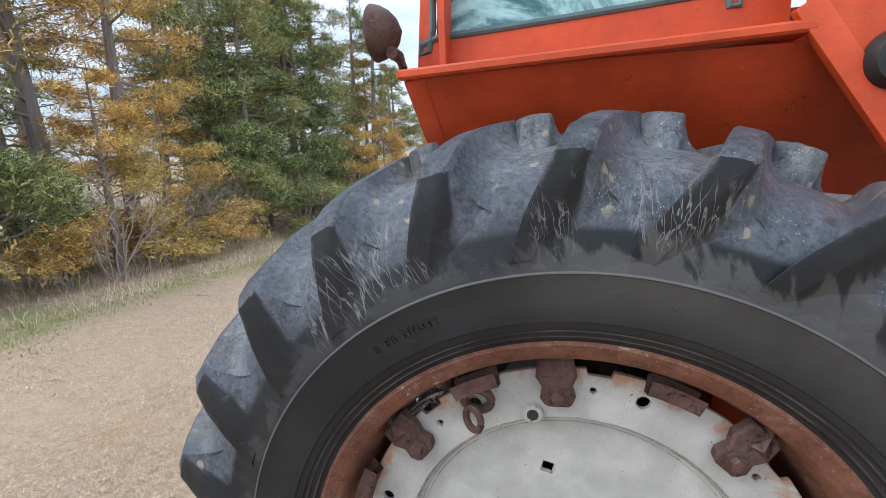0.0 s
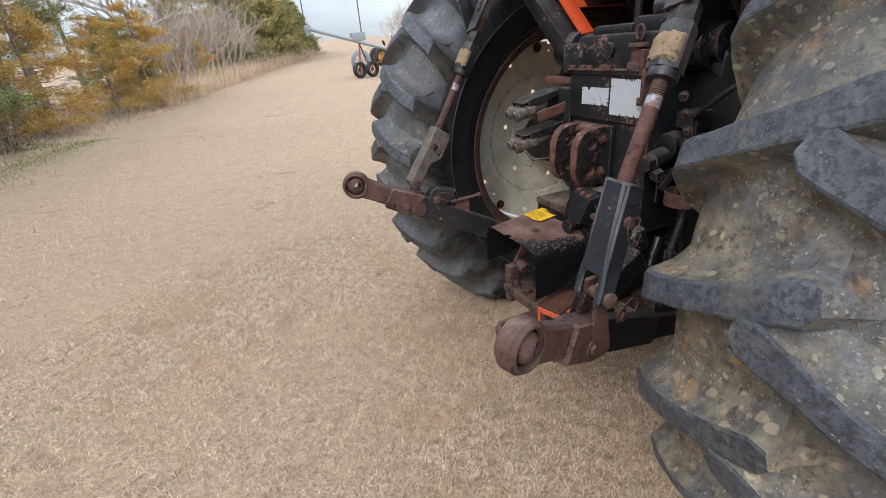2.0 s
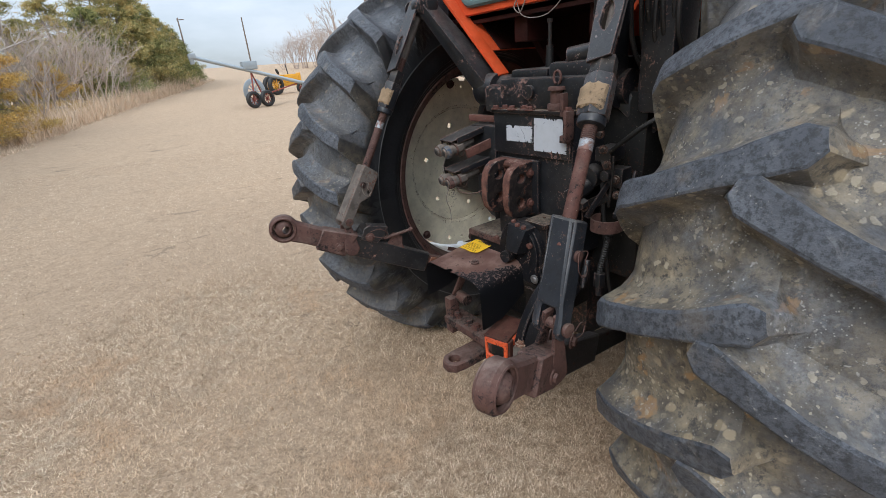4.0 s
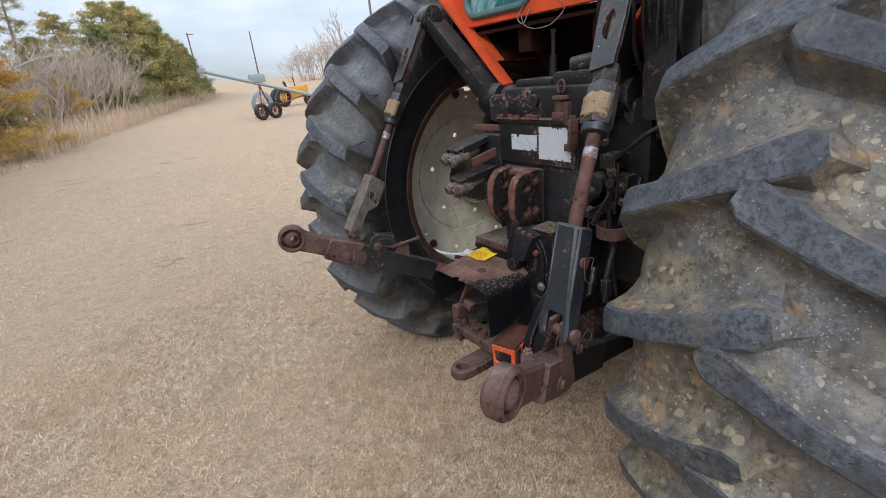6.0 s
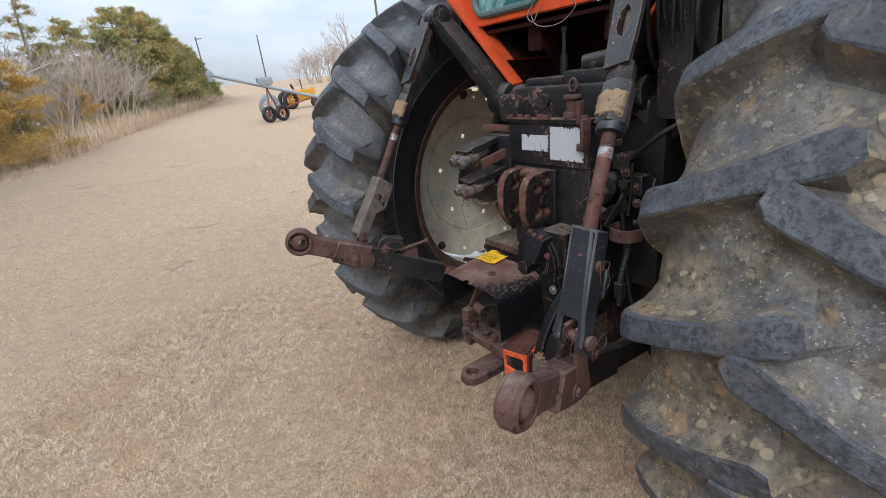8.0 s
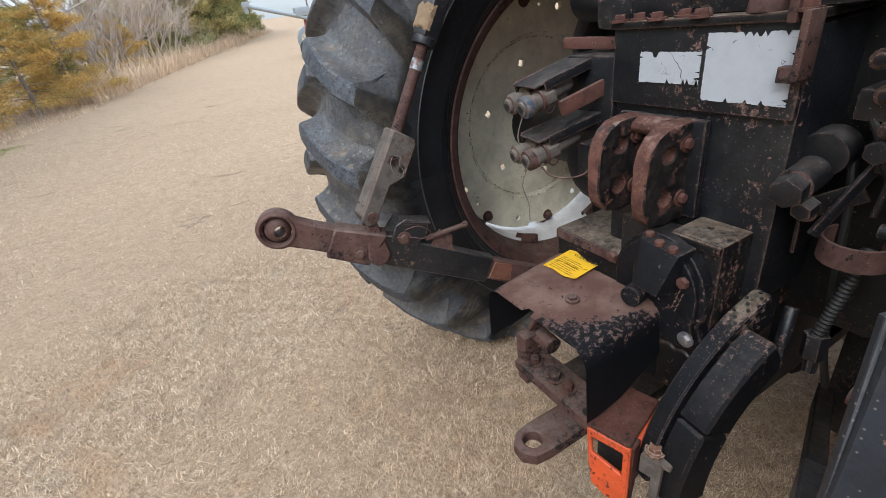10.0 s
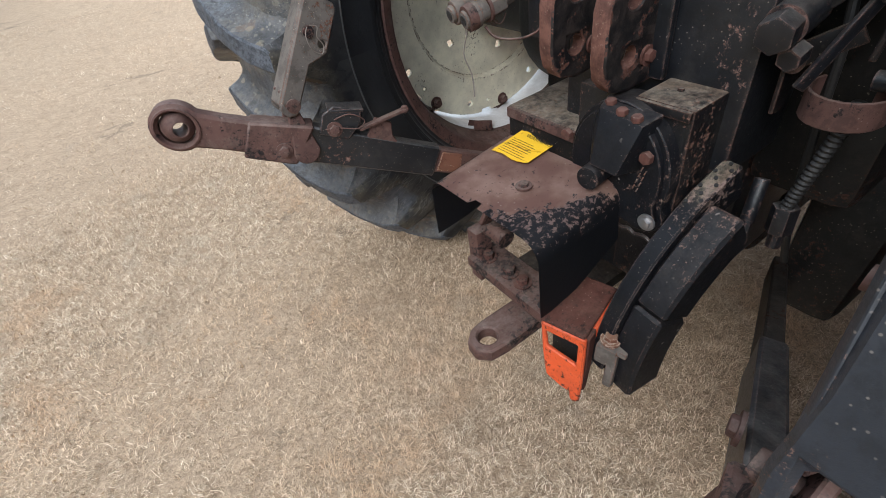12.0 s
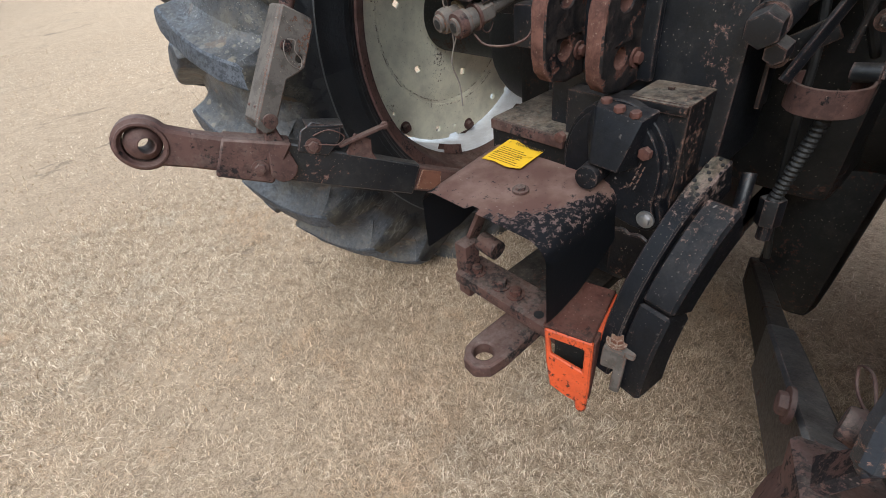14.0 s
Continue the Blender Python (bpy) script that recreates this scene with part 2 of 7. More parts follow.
def ear_build(g):
    """Rust on the rubbed rounded faces, black paint left on the flanks."""
    n = g.split(g.geo.outputs["Normal"])
    flank = g.tree.nodes.new("ShaderNodeMath")
    flank.operation = "ABSOLUTE"
    g.link(n[1], flank.inputs[0])
    keep = g.span(g.sum(g.sum(flank.outputs["Value"], 0.28), g.sum(g.noise(24, 7, 0.7), g.sum(g.noise(110, 5, 0.7), 0.25), "ADD"), "ADD"), 0.80, 0.84)
    rust = g.mix(g.span(g.noise(40, 7, 0.75), 0.35, 0.68), (0.06, 0.025, 0.018), (0.15, 0.068, 0.05))
    rust = g.mix(g.span(g.noise(150, 4, 0.7), 0.6, 0.68), rust, (0.2, 0.13, 0.1))
    c = g.mix(keep, rust, g.mix(g.span(g.noise(32, 7, 0.75), 0.4, 0.65), (0.008, 0.008, 0.009), (0.038, 0.029, 0.026)))
    g.color(g.mix(g.sum(g.span(g.up(), 0.4, 0.95), g.span(g.noise(40, 6, 0.75), 0.5, 0.75)), c, (0.22, 0.18, 0.15)))
    g.rough(g.span(keep, 0.0, 1.0, 0.8, 0.42))
    g.bump(g.sum(keep, g.noise(130, 5), "ADD"), 0.5, 0.0012)


ear_coat = material("ear_coat", ear_build, 0.7, 0.0, 0.35)
steel = material("steel", lambda g: (g.color(g.mix(g.noise(30, 5), (0.25, 0.24, 0.24), (0.45, 0.44, 0.44))), g.bump(g.noise(120), 0.2, 0.001)), 0.4, 0.8)
thread_steel = material("thread_steel", lambda g: (g.color(g.mix(g.span(g.noise(40, 4), 0.4, 0.6), (0.3, 0.34, 0.37), (0.17, 0.09, 0.07))), g.bump(g.noise(90), 0.3, 0.001)), 0.55, 0.3)
hose_rubber = material("hose_rubber", lambda g: (g.color(g.mix(g.noise(40, 4), (0.008, 0.008, 0.009), (0.026, 0.024, 0.022))), g.bump(g.noise(200), 0.2, 0.001)), 0.6)
def sticker_build(paper, under, loss):
    """A sun-bleached sticker: hair cracks, flakes gone, a little grime."""
    def build(g):
        cracks = g.sum(g.span(g.veins(17, g.warped(9, 0.10)), 0.0, 0.012, 1.0, 0.0), g.span(g.noise(11, 4), 0.5, 0.56))
        flakes = g.span(g.sum(g.noise(30, 8, 0.78, None, 0.8), g.sum(g.noise(8, 3), 0.35), "ADD"), loss, loss + 0.015)
        c = g.mix(g.sum(g.span(g.noise(40, 6, 0.7), 0.4, 0.7), 0.25), paper, tuple(v * 0.7 for v in paper))
        g.color(g.mix(g.sum(cracks, flakes, "MAXIMUM"), c, under))
        g.bump(g.noise(60), 0.1, 0.001)
    return build


cap_blue = material("cap_blue", lambda g: g.color(g.mix(g.span(g.noise(60, 6, 0.7), 0.4, 0.62), (0.035, 0.055, 0.085), (0.16, 0.13, 0.11))), 0.55)
white_label = material("white_label", sticker_build((0.43, 0.45, 0.49), (0.015, 0.015, 0.017), 0.83), 0.45)
yellow_label = material("yellow_label", sticker_build((0.78, 0.46, 0.02), (0.13, 0.07, 0.04), 0.80), 0.5)
ink = material("ink", lambda g: g.color(g.mix(g.noise(60), (0.025, 0.02, 0.015), (0.14, 0.09, 0.02))), 0.6)
wire_metal = material("wire_metal", lambda g: g.color(g.mix(g.noise(50), (0.3, 0.27, 0.24), (0.16, 0.12, 0.1))), 0.5, 0.4)


def rubber_build(mud, lichen, streak, inboard=1.0, pale_weight=0.92):
    def build(g):
        x, y, z = g.split(g.coord.outputs["Object"])
        radius = g.tree.nodes.new("ShaderNodeMath")
        radius.operation = "SQRT"
        g.link(g.sum(g.sum(x, x), g.sum(z, z), "ADD"), radius.inputs[0])
        r = radius.outputs["Value"]
        breadth = g.tree.nodes.new("ShaderNodeMath")
        breadth.operation = "ABSOLUTE"
        g.link(y, breadth.inputs[0])
        wide = g.noise(3.2, 5)
        grain = g.noise(70, 5, 0.7)
        # clean black rubber low on the sidewall and on the bars' ends; blue-grey over the shoulder and tread is
        # weathering plus sky sheen put into the colour
        c = g.mix(g.span(wide, 0.35, 0.7), (0.0062, 0.0068, 0.0086), (0.0165, 0.0175, 0.020))
        weather_sheen = g.sum(g.span(g.sum(r, g.sum(g.noise(6, 6, 0.7), 0.12), "ADD"), 0.685, 0.80), g.span(breadth.outputs["Value"], 0.2335, 0.2375, 1.0, 0.0))
        pale = g.mix(g.span(g.noise(7, 6, 0.65), 0.35, 0.7), (0.070, 0.078, 0.096), (0.21, 0.224, 0.252))
        pale = g.mix(g.sum(g.span(breadth.outputs["Value"], 0.15, 0.21), g.span(g.noise(4.5, 5, 0.6), 0.3, 0.7, 0.35, 0.9)), pale, (0.080, 0.089, 0.108))
        c = g.mix(g.sum(weather_sheen, pale_weight), c, g.mix(g.sum(g.sum(g.span(g.noise(95, 8, 0.82), 0.44, 0.58), 0.5), g.sum(g.span(g.noise(28, 8, 0.8, None, 0.5), 0.47, 0.6), 0.5), "ADD"), pale, (0.032, 0.036, 0.044)))
        # thin dried runs that branch over the upper sidewall
        ring = g.sum(g.span(r, 0.622, 0.65), g.span(r, 0.74, 0.80, 1.0, 0.0))
        around = g.sum(z, x, "ARCTAN2")
        lines = g.streak(around, r, 44.0, -12.0, 7.0)
        lines2 = g.streak(around, r, 25.0, 8.0, 9.0)
        blots = g.span(g.sum(g.noise(9, 5, 0.6, g.place(), 1.6), g.span(r, 0.63, 0.70, 0.12, 0.0), "ADD"), 0.61, 0.63)
        some = g.span(g.noise(4.3, 3), 0.50, 0.60)
        runs = g.sum(g.sum(g.sum(lines, lines2, "MAXIMUM"), some), g.sum(blots, g.span(r, 0.66, 0.72, 0.12, 0.0)), "MAXIMUM")
        # dry dust below the tread: a grey-brown band with washed tongues reaching down into it, thinning towards the bead
        tongues = g.sum(g.flow(around, r, 17.0, -13.0, 9.0, 4.5), g.sum(g.noise(3.1, 3), 0.5), "ADD")
        band = g.span(g.sum(r, g.sum(tongues, 0.25), "ADD"), 0.845, 0.868, 1.0, 0.0)
        film = g.sum(g.span(r, 0.53, 0.635, 0.10, 0.8), g.sum(g.span(g.noise(5, 7, 0.7), 0.28, 0.62, 0.5, 1.0), g.span(around, 1.5, 1.95, 1.0, 0.12)))
        c = g.mix(g.sum(g.sum(band, film), streak), c, (0.082, 0.078, 0.075))
        c = g.mix(g.sum(g.sum(ring, runs), streak), c, (0.17, 0.168, 0.165))
        # earth ground into the tread floor, more on the inner half
        tread = g.sum(g.span(r, 0.74, 0.78), g.sum(g.span(r, 0.665, 0.70), g.span(g.sum(y, inboard), 0.16, 0.2)), "MAXIMUM")
        inward = g.sum(y, inboard)
        inner = g.sum(g.span(inward, -0.2, -0.02, 0.40, 1.0), g.span(inward, -0.222, -0.195, 0.1, 1.0))
        earth = g.sum(g.span(g.sum(g.noise(5.5, 5), g.sum(g.noise(30, 4), 0.45), "ADD"), 0.45, 0.8), g.span(z, 0.28, 0.62, 1.0, 0.22))   # mud thins out towards the wheel's top
        soil = g.mix(g.span(g.noise(17, 6, 0.7), 0.35, 0.7), (0.085, 0.073, 0.058), (0.27, 0.222, 0.15))
        soil = g.mix(g.span(g.noise(60, 8, 0.8), 0.50, 0.62), soil, (0.055, 0.05, 0.044))
        soil = g.mix(g.span(g.noise(13, 5, 0.6, None, 0.6), 0.60, 0.66), soil, (0.27, 0.165, 0.075))
        blobs = g.sum(g.span(g.spots(38, g.warped(60, 0.02)), 0.17, 0.23, 1.0, 0.0), g.span(g.noise(6, 3), 0.42, 0.56))
        small = g.sum(g.span(g.spots(95, g.warped(60, 0.02)), 0.15, 0.24, 1.0, 0.0), g.span(g.noise(8, 3), 0.42, 0.56))
        soil = g.mix(g.sum(g.sum(blobs, small, "MAXIMUM"), 0.85), soil, (0.38, 0.33, 0.24))
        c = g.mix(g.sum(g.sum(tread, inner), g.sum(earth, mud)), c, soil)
        # crusts and flecks of lichen
        crust = g.sum(g.span(g.spots(24, g.warped(40, 0.02)), 0.16, 0.24, 1.0, 0.0), g.span(g.noise(5.5, 3), 0.47, 0.57))
        c = g.mix(g.sum(g.sum(crust, weather_sheen), lichen), c, g.mix(g.noise(9, 2), (0.3, 0.28, 0.23), (0.4, 0.29, 0.15)))
        dots = g.sum(g.span(g.spots(74, g.warped(45, 0.03)), 0.10, 0.2, 1.0, 0.0), g.span(g.noise(6.5, 4), 0.5, 0.62))
        tiny = g.sum(g.span(g.spots(150), 0.1, 0.2, 1.0, 0.0), g.span(g.noise(9, 3), 0.45, 0.6))
        c = g.mix(g.sum(g.sum(g.sum(dots, tiny, "MAXIMUM"), weather_sheen), lichen), c, (0.42, 0.42, 0.4))
        scuff = g.span(g.noise(17, 8, 0.75, g.place((1, 2.2, 1)), 1.2), 0.68, 0.74)
        c = g.mix(g.sum(scuff, 0.3), c, (0.2, 0.2, 0.2))
        g.rough(g.span(g.noise(20, 6, 0.7), 0.3, 0.7, 0.4, 0.62))
        bevel = g.tree.nodes.new("ShaderNodeBevel")
        bevel.samples = 4
        bevel.inputs["Radius"].default_value = 0.012
        dot = g.tree.nodes.new("ShaderNodeVectorMath")
        dot.operation = "DOT_PRODUCT"
        g.link(bevel.outputs["Normal"], dot.inputs[0])
        g.link(g.geo.outputs["Normal"], dot.inputs[1])
        frayed = g.span(g.sum(g.sum(g.span(dot.outputs["Value"], 0.8, 0.99, 1.0, 0.0), 0.22), g.noise(48, 8, 0.78), "ADD"), 0.64, 0.72)
        c = g.mix(g.sum(g.sum(frayed, g.span(r, 0.74, 0.8)), 0.7), c, (0.15, 0.15, 0.15))
        cracks = g.sum(g.span(g.veins(26, g.warped(22, 0.09, (1, 1, 1))), 0.0, 0.035, 1.0, 0.0), g.span(g.noise(7, 4), 0.5, 0.62))
        c = g.mix(g.sum(g.sum(cracks, g.span(r, 0.70, 0.76)), 0.12), c, (0.012, 0.012, 0.013))
        # moulded rings by the bead and a seam line round the sidewall
        beads = g.sum(g.sum(g.sum(r, 520.0), 0.0, "ADD"), 0.0, "SINE")
        rings = g.sum(g.sum(beads, g.sum(g.span(r, 0.488, 0.495), g.span(r, 0.535, 0.545, 1.0, 0.0))), 0.5)
        seam = g.sum(g.span(r, 0.630, 0.632), g.span(r, 0.634, 0.636, 1.0, 0.0))
        c = g.mix(g.sum(seam, 0.5), c, (0.15, 0.15, 0.15))
        # crests of the bead rings a paler grey, in patches
        pale_rings = g.sum(g.span(beads, 0.55, 0.95), g.sum(g.sum(g.span(r, 0.488, 0.495), g.span(r, 0.535, 0.545, 1.0, 0.0)), g.span(g.noise(6, 6, 0.7), 0.35, 0.6)))
        c = g.mix(g.sum(pale_rings, 0.6), c, (0.13, 0.13, 0.13))
        g.color(c)
        relief = g.sum(g.sum(g.noise(55, 6, 0.7), g.sum(g.sum(earth, inner), 0.6), "ADD"), g.sum(crust, 0.35), "ADD")
        g.bump(g.sum(g.sum(g.sum(rings, seam, "ADD"), relief, "ADD"), g.sum(g.sum(cracks, -0.1), g.sum(frayed, -0.5), "ADD"), "ADD"), 0.5, 0.0035)
    return build


def crown_build(earth):
    """The bars' crowns: rubbed blue-grey rubber, pitted, with dust in the pits."""
    def build(g):
        c = g.mix(g.span(g.noise(6, 6, 0.65), 0.35, 0.68), (0.046, 0.051, 0.063), (0.100, 0.110, 0.130))
        c = g.mix(g.sum(g.span(g.noise(85, 8, 0.8), 0.45, 0.58), 0.85), c, (0.018, 0.020, 0.025))
        c = g.mix(g.sum(g.span(g.noise(34, 8, 0.78, None, 0.5), 0.55, 0.66), 0.5), c, (0.16, 0.165, 0.175))
        dots = g.sum(g.span(g.spots(120, g.warped(45, 0.03)), 0.08, 0.17, 1.0, 0.0), g.span(g.noise(8, 4), 0.48, 0.62))
        c = g.mix(g.sum(dots, 0.8), c, (0.36, 0.35, 0.32))
        c = g.mix(g.sum(g.span(g.sum(g.noise(9, 5), g.sum(g.noise(45, 5, 0.7), 0.3), "ADD"), 0.70, 0.82), earth), c, (0.25, 0.2, 0.14))
        g.color(c)
        g.rough(g.span(g.noise(25, 6, 0.7), 0.3, 0.7, 0.42, 0.66))
        g.bump(g.sum(g.noise(70, 7, 0.75), g.sum(g.noise(14, 4), 0.8), "ADD"), 0.75, 0.005)
    return build


bar_crown = material("bar_crown", crown_build(0.2), 0.55, 0.0, 0.5)
bar_crown_dull = material("bar_crown_dull", crown_build(0.3), 0.55, 0.0, 0.5)
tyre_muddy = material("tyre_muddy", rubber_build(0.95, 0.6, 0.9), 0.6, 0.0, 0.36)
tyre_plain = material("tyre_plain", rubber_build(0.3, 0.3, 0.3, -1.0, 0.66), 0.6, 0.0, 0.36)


def turf_build(g):
    wide = g.noise(0.35, 5, 0.6, g.place(world=True))
    mid = g.noise(2.6, 6, 0.65, g.place(world=True))
    fine = g.noise(55, 6, 0.75, g.place((1, 1.0, 1), world=True), 0.8)
    straw = g.noise(120, 4, 0.7, g.place((1.0, 0.45, 1), world=True), 1.5)
    c = g.mix(g.span(fine, 0.34, 0.62), (0.27, 0.19, 0.125), (0.645, 0.48, 0.325))
    c = g.mix(g.sum(g.span(straw, 0.5, 0.7), 0.6), c, (0.76, 0.60, 0.44))
    c = g.mix(g.sum(g.span(wide, 0.45, 0.7), 0.4), c, (0.58, 0.42, 0.28))
    c = g.mix(g.sum(g.span(mid, 0.6, 0.72), 0.45), c, (0.36, 0.29, 0.22))
    scars = g.span(g.noise(2.1, 7, 0.7, g.place((0.5, 1.4, 1), world=True), 0.8), 0.615, 0.65)
    c = g.mix(g.sum(scars, 0.7), c, (0.17, 0.135, 0.10))
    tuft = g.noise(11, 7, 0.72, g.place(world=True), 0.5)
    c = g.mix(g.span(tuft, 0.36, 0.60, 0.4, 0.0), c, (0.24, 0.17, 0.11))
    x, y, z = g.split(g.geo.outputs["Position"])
    # ground between the blades, their shade put into its dark colour, most where the grass is thick
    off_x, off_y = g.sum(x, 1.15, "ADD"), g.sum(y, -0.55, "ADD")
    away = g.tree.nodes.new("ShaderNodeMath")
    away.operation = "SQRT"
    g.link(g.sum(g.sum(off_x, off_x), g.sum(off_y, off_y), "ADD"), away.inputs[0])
    thatch_shade = g.sum(g.span(away.outputs["Value"], 1.3, 6.0, 0.64, 0.30), g.span(g.noise(70, 6, 0.75, g.place(world=True)), 0.3, 0.6, 1.0, 0.7))
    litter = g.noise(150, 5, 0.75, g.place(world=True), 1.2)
    c = g.mix(thatch_shade, c, g.mix(g.span(litter, 0.42, 0.66), (0.095, 0.067, 0.044), (0.48, 0.36, 0.248)))
    green = g.sum(g.sum(g.span(x, -5.6, -4.6, 1.0, 0.0), g.span(y, 6.0, 10.0, 1.0, 0.0)), g.span(g.noise(0.9, 4, 0.6, g.place(world=True)), 0.42, 0.6))
    c = g.mix(g.sum(green, 0.7), c, (0.2, 0.23, 0.075))
    g.color(c)
    g.bump(g.sum(g.sum(fine, straw, "ADD"), g.sum(tuft, 1.0), "ADD"), 0.5, 0.010)


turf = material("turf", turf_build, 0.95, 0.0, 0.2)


def islands(name, colors, rough=0.8, patch=None):
    def build(g):
        rnd = g.geo.outputs["Random Per Island"]
        c = g.mix(g.span(rnd, 0.0, 0.5), colors[0], colors[1])
        c = g.mix(g.span(rnd, 0.5, 1.0), c, colors[2])
        big = g.noise(0.9, 3, 0.5, g.place(world=True))
        c = g.mix(g.sum(g.span(big, 0.45, 0.7), 0.6), c, colors[3])
        if patch:
            c = g.mix(g.sum(g.span(g.noise(2.3, 6, 0.62, g.place(world=True), 0.4), 0.53, 0.64), 0.55), c, patch[0])
            c = g.mix(g.sum(g.span(g.noise(4.4, 6, 0.62, g.place(world=True), 0.4), 0.55, 0.66), 0.42), c, patch[1])
        g.color(g.mix(g.sum(g.span(g.noise(3.1, 4, 0.6, g.place(world=True)), 0.54, 0.68), 0.3 if patch else 0.55), c, tuple(v * 0.62 for v in colors[0])))
    return material(name, build, rough, 0.0, 0.2)


straw_blade = islands("straw_blade", ((0.27, 0.19, 0.125), (0.595, 0.453, 0.315), (0.85, 0.715, 0.54), (0.64, 0.46, 0.30)), 0.8, ((0.54, 0.35, 0.205), (0.53, 0.455, 0.355)))
green_blade = islands("green_blade", ((0.20, 0.25, 0.07), (0.30, 0.34, 0.11), (0.48, 0.42, 0.2), (0.50, 0.42, 0.22)))
dry_weed = islands("dry_weed", ((0.60, 0.45, 0.31), (0.76, 0.60, 0.43), (0.88, 0.72, 0.55), (0.66, 0.50, 0.36)))
cedar_green = islands("cedar_green", ((0.10, 0.13, 0.055), (0.24, 0.26, 0.10), (0.44, 0.41, 0.165), (0.50, 0.39, 0.16)))
cedar_dark = islands("cedar_dark", ((0.04, 0.06, 0.03), (0.17, 0.22, 0.085), (0.48, 0.50, 0.20), (0.46, 0.40, 0.15)))
cedar_mid = islands("cedar_mid", ((0.07, 0.09, 0.04), (0.24, 0.24, 0.09), (0.46, 0.38, 0.14), (0.60, 0.37, 0.11)))
cedar_olive = islands("cedar_olive", ((0.18, 0.185, 0.08), (0.38, 0.35, 0.14), (0.58, 0.48, 0.20), (0.68, 0.47, 0.19)))
cedar_rust = islands("cedar_rust", ((0.30, 0.18, 0.055), (0.64, 0.41, 0.12), (0.88, 0.62, 0.22), (0.48, 0.39, 0.14)))
bark = material("bark", lambda g: (g.color(g.mix(g.noise(30, 6, 0.7, g.place((1, 1, 0.2))), (0.09, 0.075, 0.065), (0.38, 0.33, 0.29))), g.bump(g.noise(40, 5, 0.7, g.place((1, 1, 0.2))), 0.8, 0.01)), 0.95)
twig_bark = material("twig_bark", lambda g: g.color(g.mix(g.noise(6, 4), (0.33, 0.265, 0.225), (0.56, 0.47, 0.40))), 0.95)
twig_pale = material("twig_pale", lambda g: g.color(g.mix(g.noise(6, 4), (0.27, 0.235, 0.205), (0.42, 0.37, 0.32))), 0.95)
# opaque: pale streaks in the colour stand for reflections and the view through
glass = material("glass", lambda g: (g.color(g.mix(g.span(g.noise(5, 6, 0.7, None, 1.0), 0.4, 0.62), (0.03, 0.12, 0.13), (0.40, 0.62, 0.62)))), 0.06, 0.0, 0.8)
gasket = material("gasket", lambda g: g.color(g.mix(g.noise(20), (0.03, 0.06, 0.06), (0.12, 0.17, 0.17))), 0.7)
galvanised = material("galvanised", lambda g: (g.color(g.mix(g.noise(5, 5), (0.27, 0.31, 0.34), (0.42, 0.46, 0.48)))), 0.5, 0.5)
machine_yellow = material("machine_yellow", lambda g: (g.color(g.mix(g.noise(4, 5), (0.75, 0.38, 0.02), (0.6, 0.27, 0.02)))), 0.5)
machine_red = material("machine_red", lambda g: (g.color(g.mix(g.noise(6, 5), (0.3, 0.06, 0.04), (0.2, 0.07, 0.05)))), 0.7)
pole_wood = material("pole_wood", lambda g: g.color(g.mix(g.noise(3, 5, 0.6, g.place((4, 4, 0.4))), (0.12, 0.09, 0.07), (0.2, 0.16, 0.13))), 0.9)

# ---- building kit ----
def part(name, bm, mat, parent=None, label="", smooth=0.6):
    """Links a bmesh as one mesh object under a thing or a part."""
    bmesh.ops.recalc_face_normals(bm, faces=bm.faces)
    me = bpy.data.meshes.new(name)
    bm.to_mesh(me)
    bm.free()
    return put(name, me, mat, parent, label, smooth)


def put(name, me, mat, parent=None, label="", smooth=0.6):
    if mat is not None and not me.materials:
        me.materials.append(mat)
    if smooth:
        me.shade_smooth()
        me.set_sharp_from_angle(angle=smooth)
    ob = new(name, me)
    if parent is not None:
        ob.parent = parent
        ob.matrix_parent_inverse = parent.matrix_basis.inverted()
    return tagged(ob, label)


def thing(name, label, category, at=(0, 0, 0), group="", kind=""):
    return tagged(move(new(name), pose(*at)), label, category, group, kind)


def move(ob, m):
    ob.matrix_basis = m
    return ob


def soften(bm, width, faces=None, segments=2, sharp=0.5):
    edges = [e for e in bm.edges if len(e.link_faces) == 2 and e.calc_face_angle(0) > sharp]
    if width and edges:
        bmesh.ops.bevel(bm, geom=edges, offset=width, segments=segments, affect="EDGES", profile=0.6, clamp_overlap=True)
    return bm


def join(*bms):
    """Several bmeshes as one."""
    whole = bmesh.new()
    for b in bms:
        me = bpy.data.meshes.new("joined")
        b.to_mesh(me)
        b.free()
        whole.from_mesh(me)
        bpy.data.meshes.remove(me)
    return whole


def basis(ahead, up=(0, 0, 1)):
    """Axes: x ahead, z near up."""
    x = Vector(ahead).normalized()
    y = Vector(up).cross(x)
    if y.length < 1e-4:
        y = Vector((0, 1, 0))
    y.normalize()
    return Matrix((x, y, x.cross(y))).transposed().to_4x4()


def block(center, size, soft=0.003, turn=(0, 0, 0), taper=None):
    bm = bmesh.new()
    bmesh.ops.create_cube(bm, size=1)
    for v in bm.verts:
        v.co = Vector(v.co) * 1.0
        v.co.x, v.co.y, v.co.z = v.co.x * size[0], v.co.y * size[1], v.co.z * size[2]
        if taper and v.co.z > 0:
            v.co.x, v.co.y = v.co.x * taper[0], v.co.y * taper[1]
    soften(bm, soft)
    bm.transform(pose(*center, *turn))
    return bm


def span_box(low, high, soft=0.003):
    return block([(a + b) / 2 for a, b in zip(low, high)], [abs(b - a) for a, b in zip(low, high)], soft)


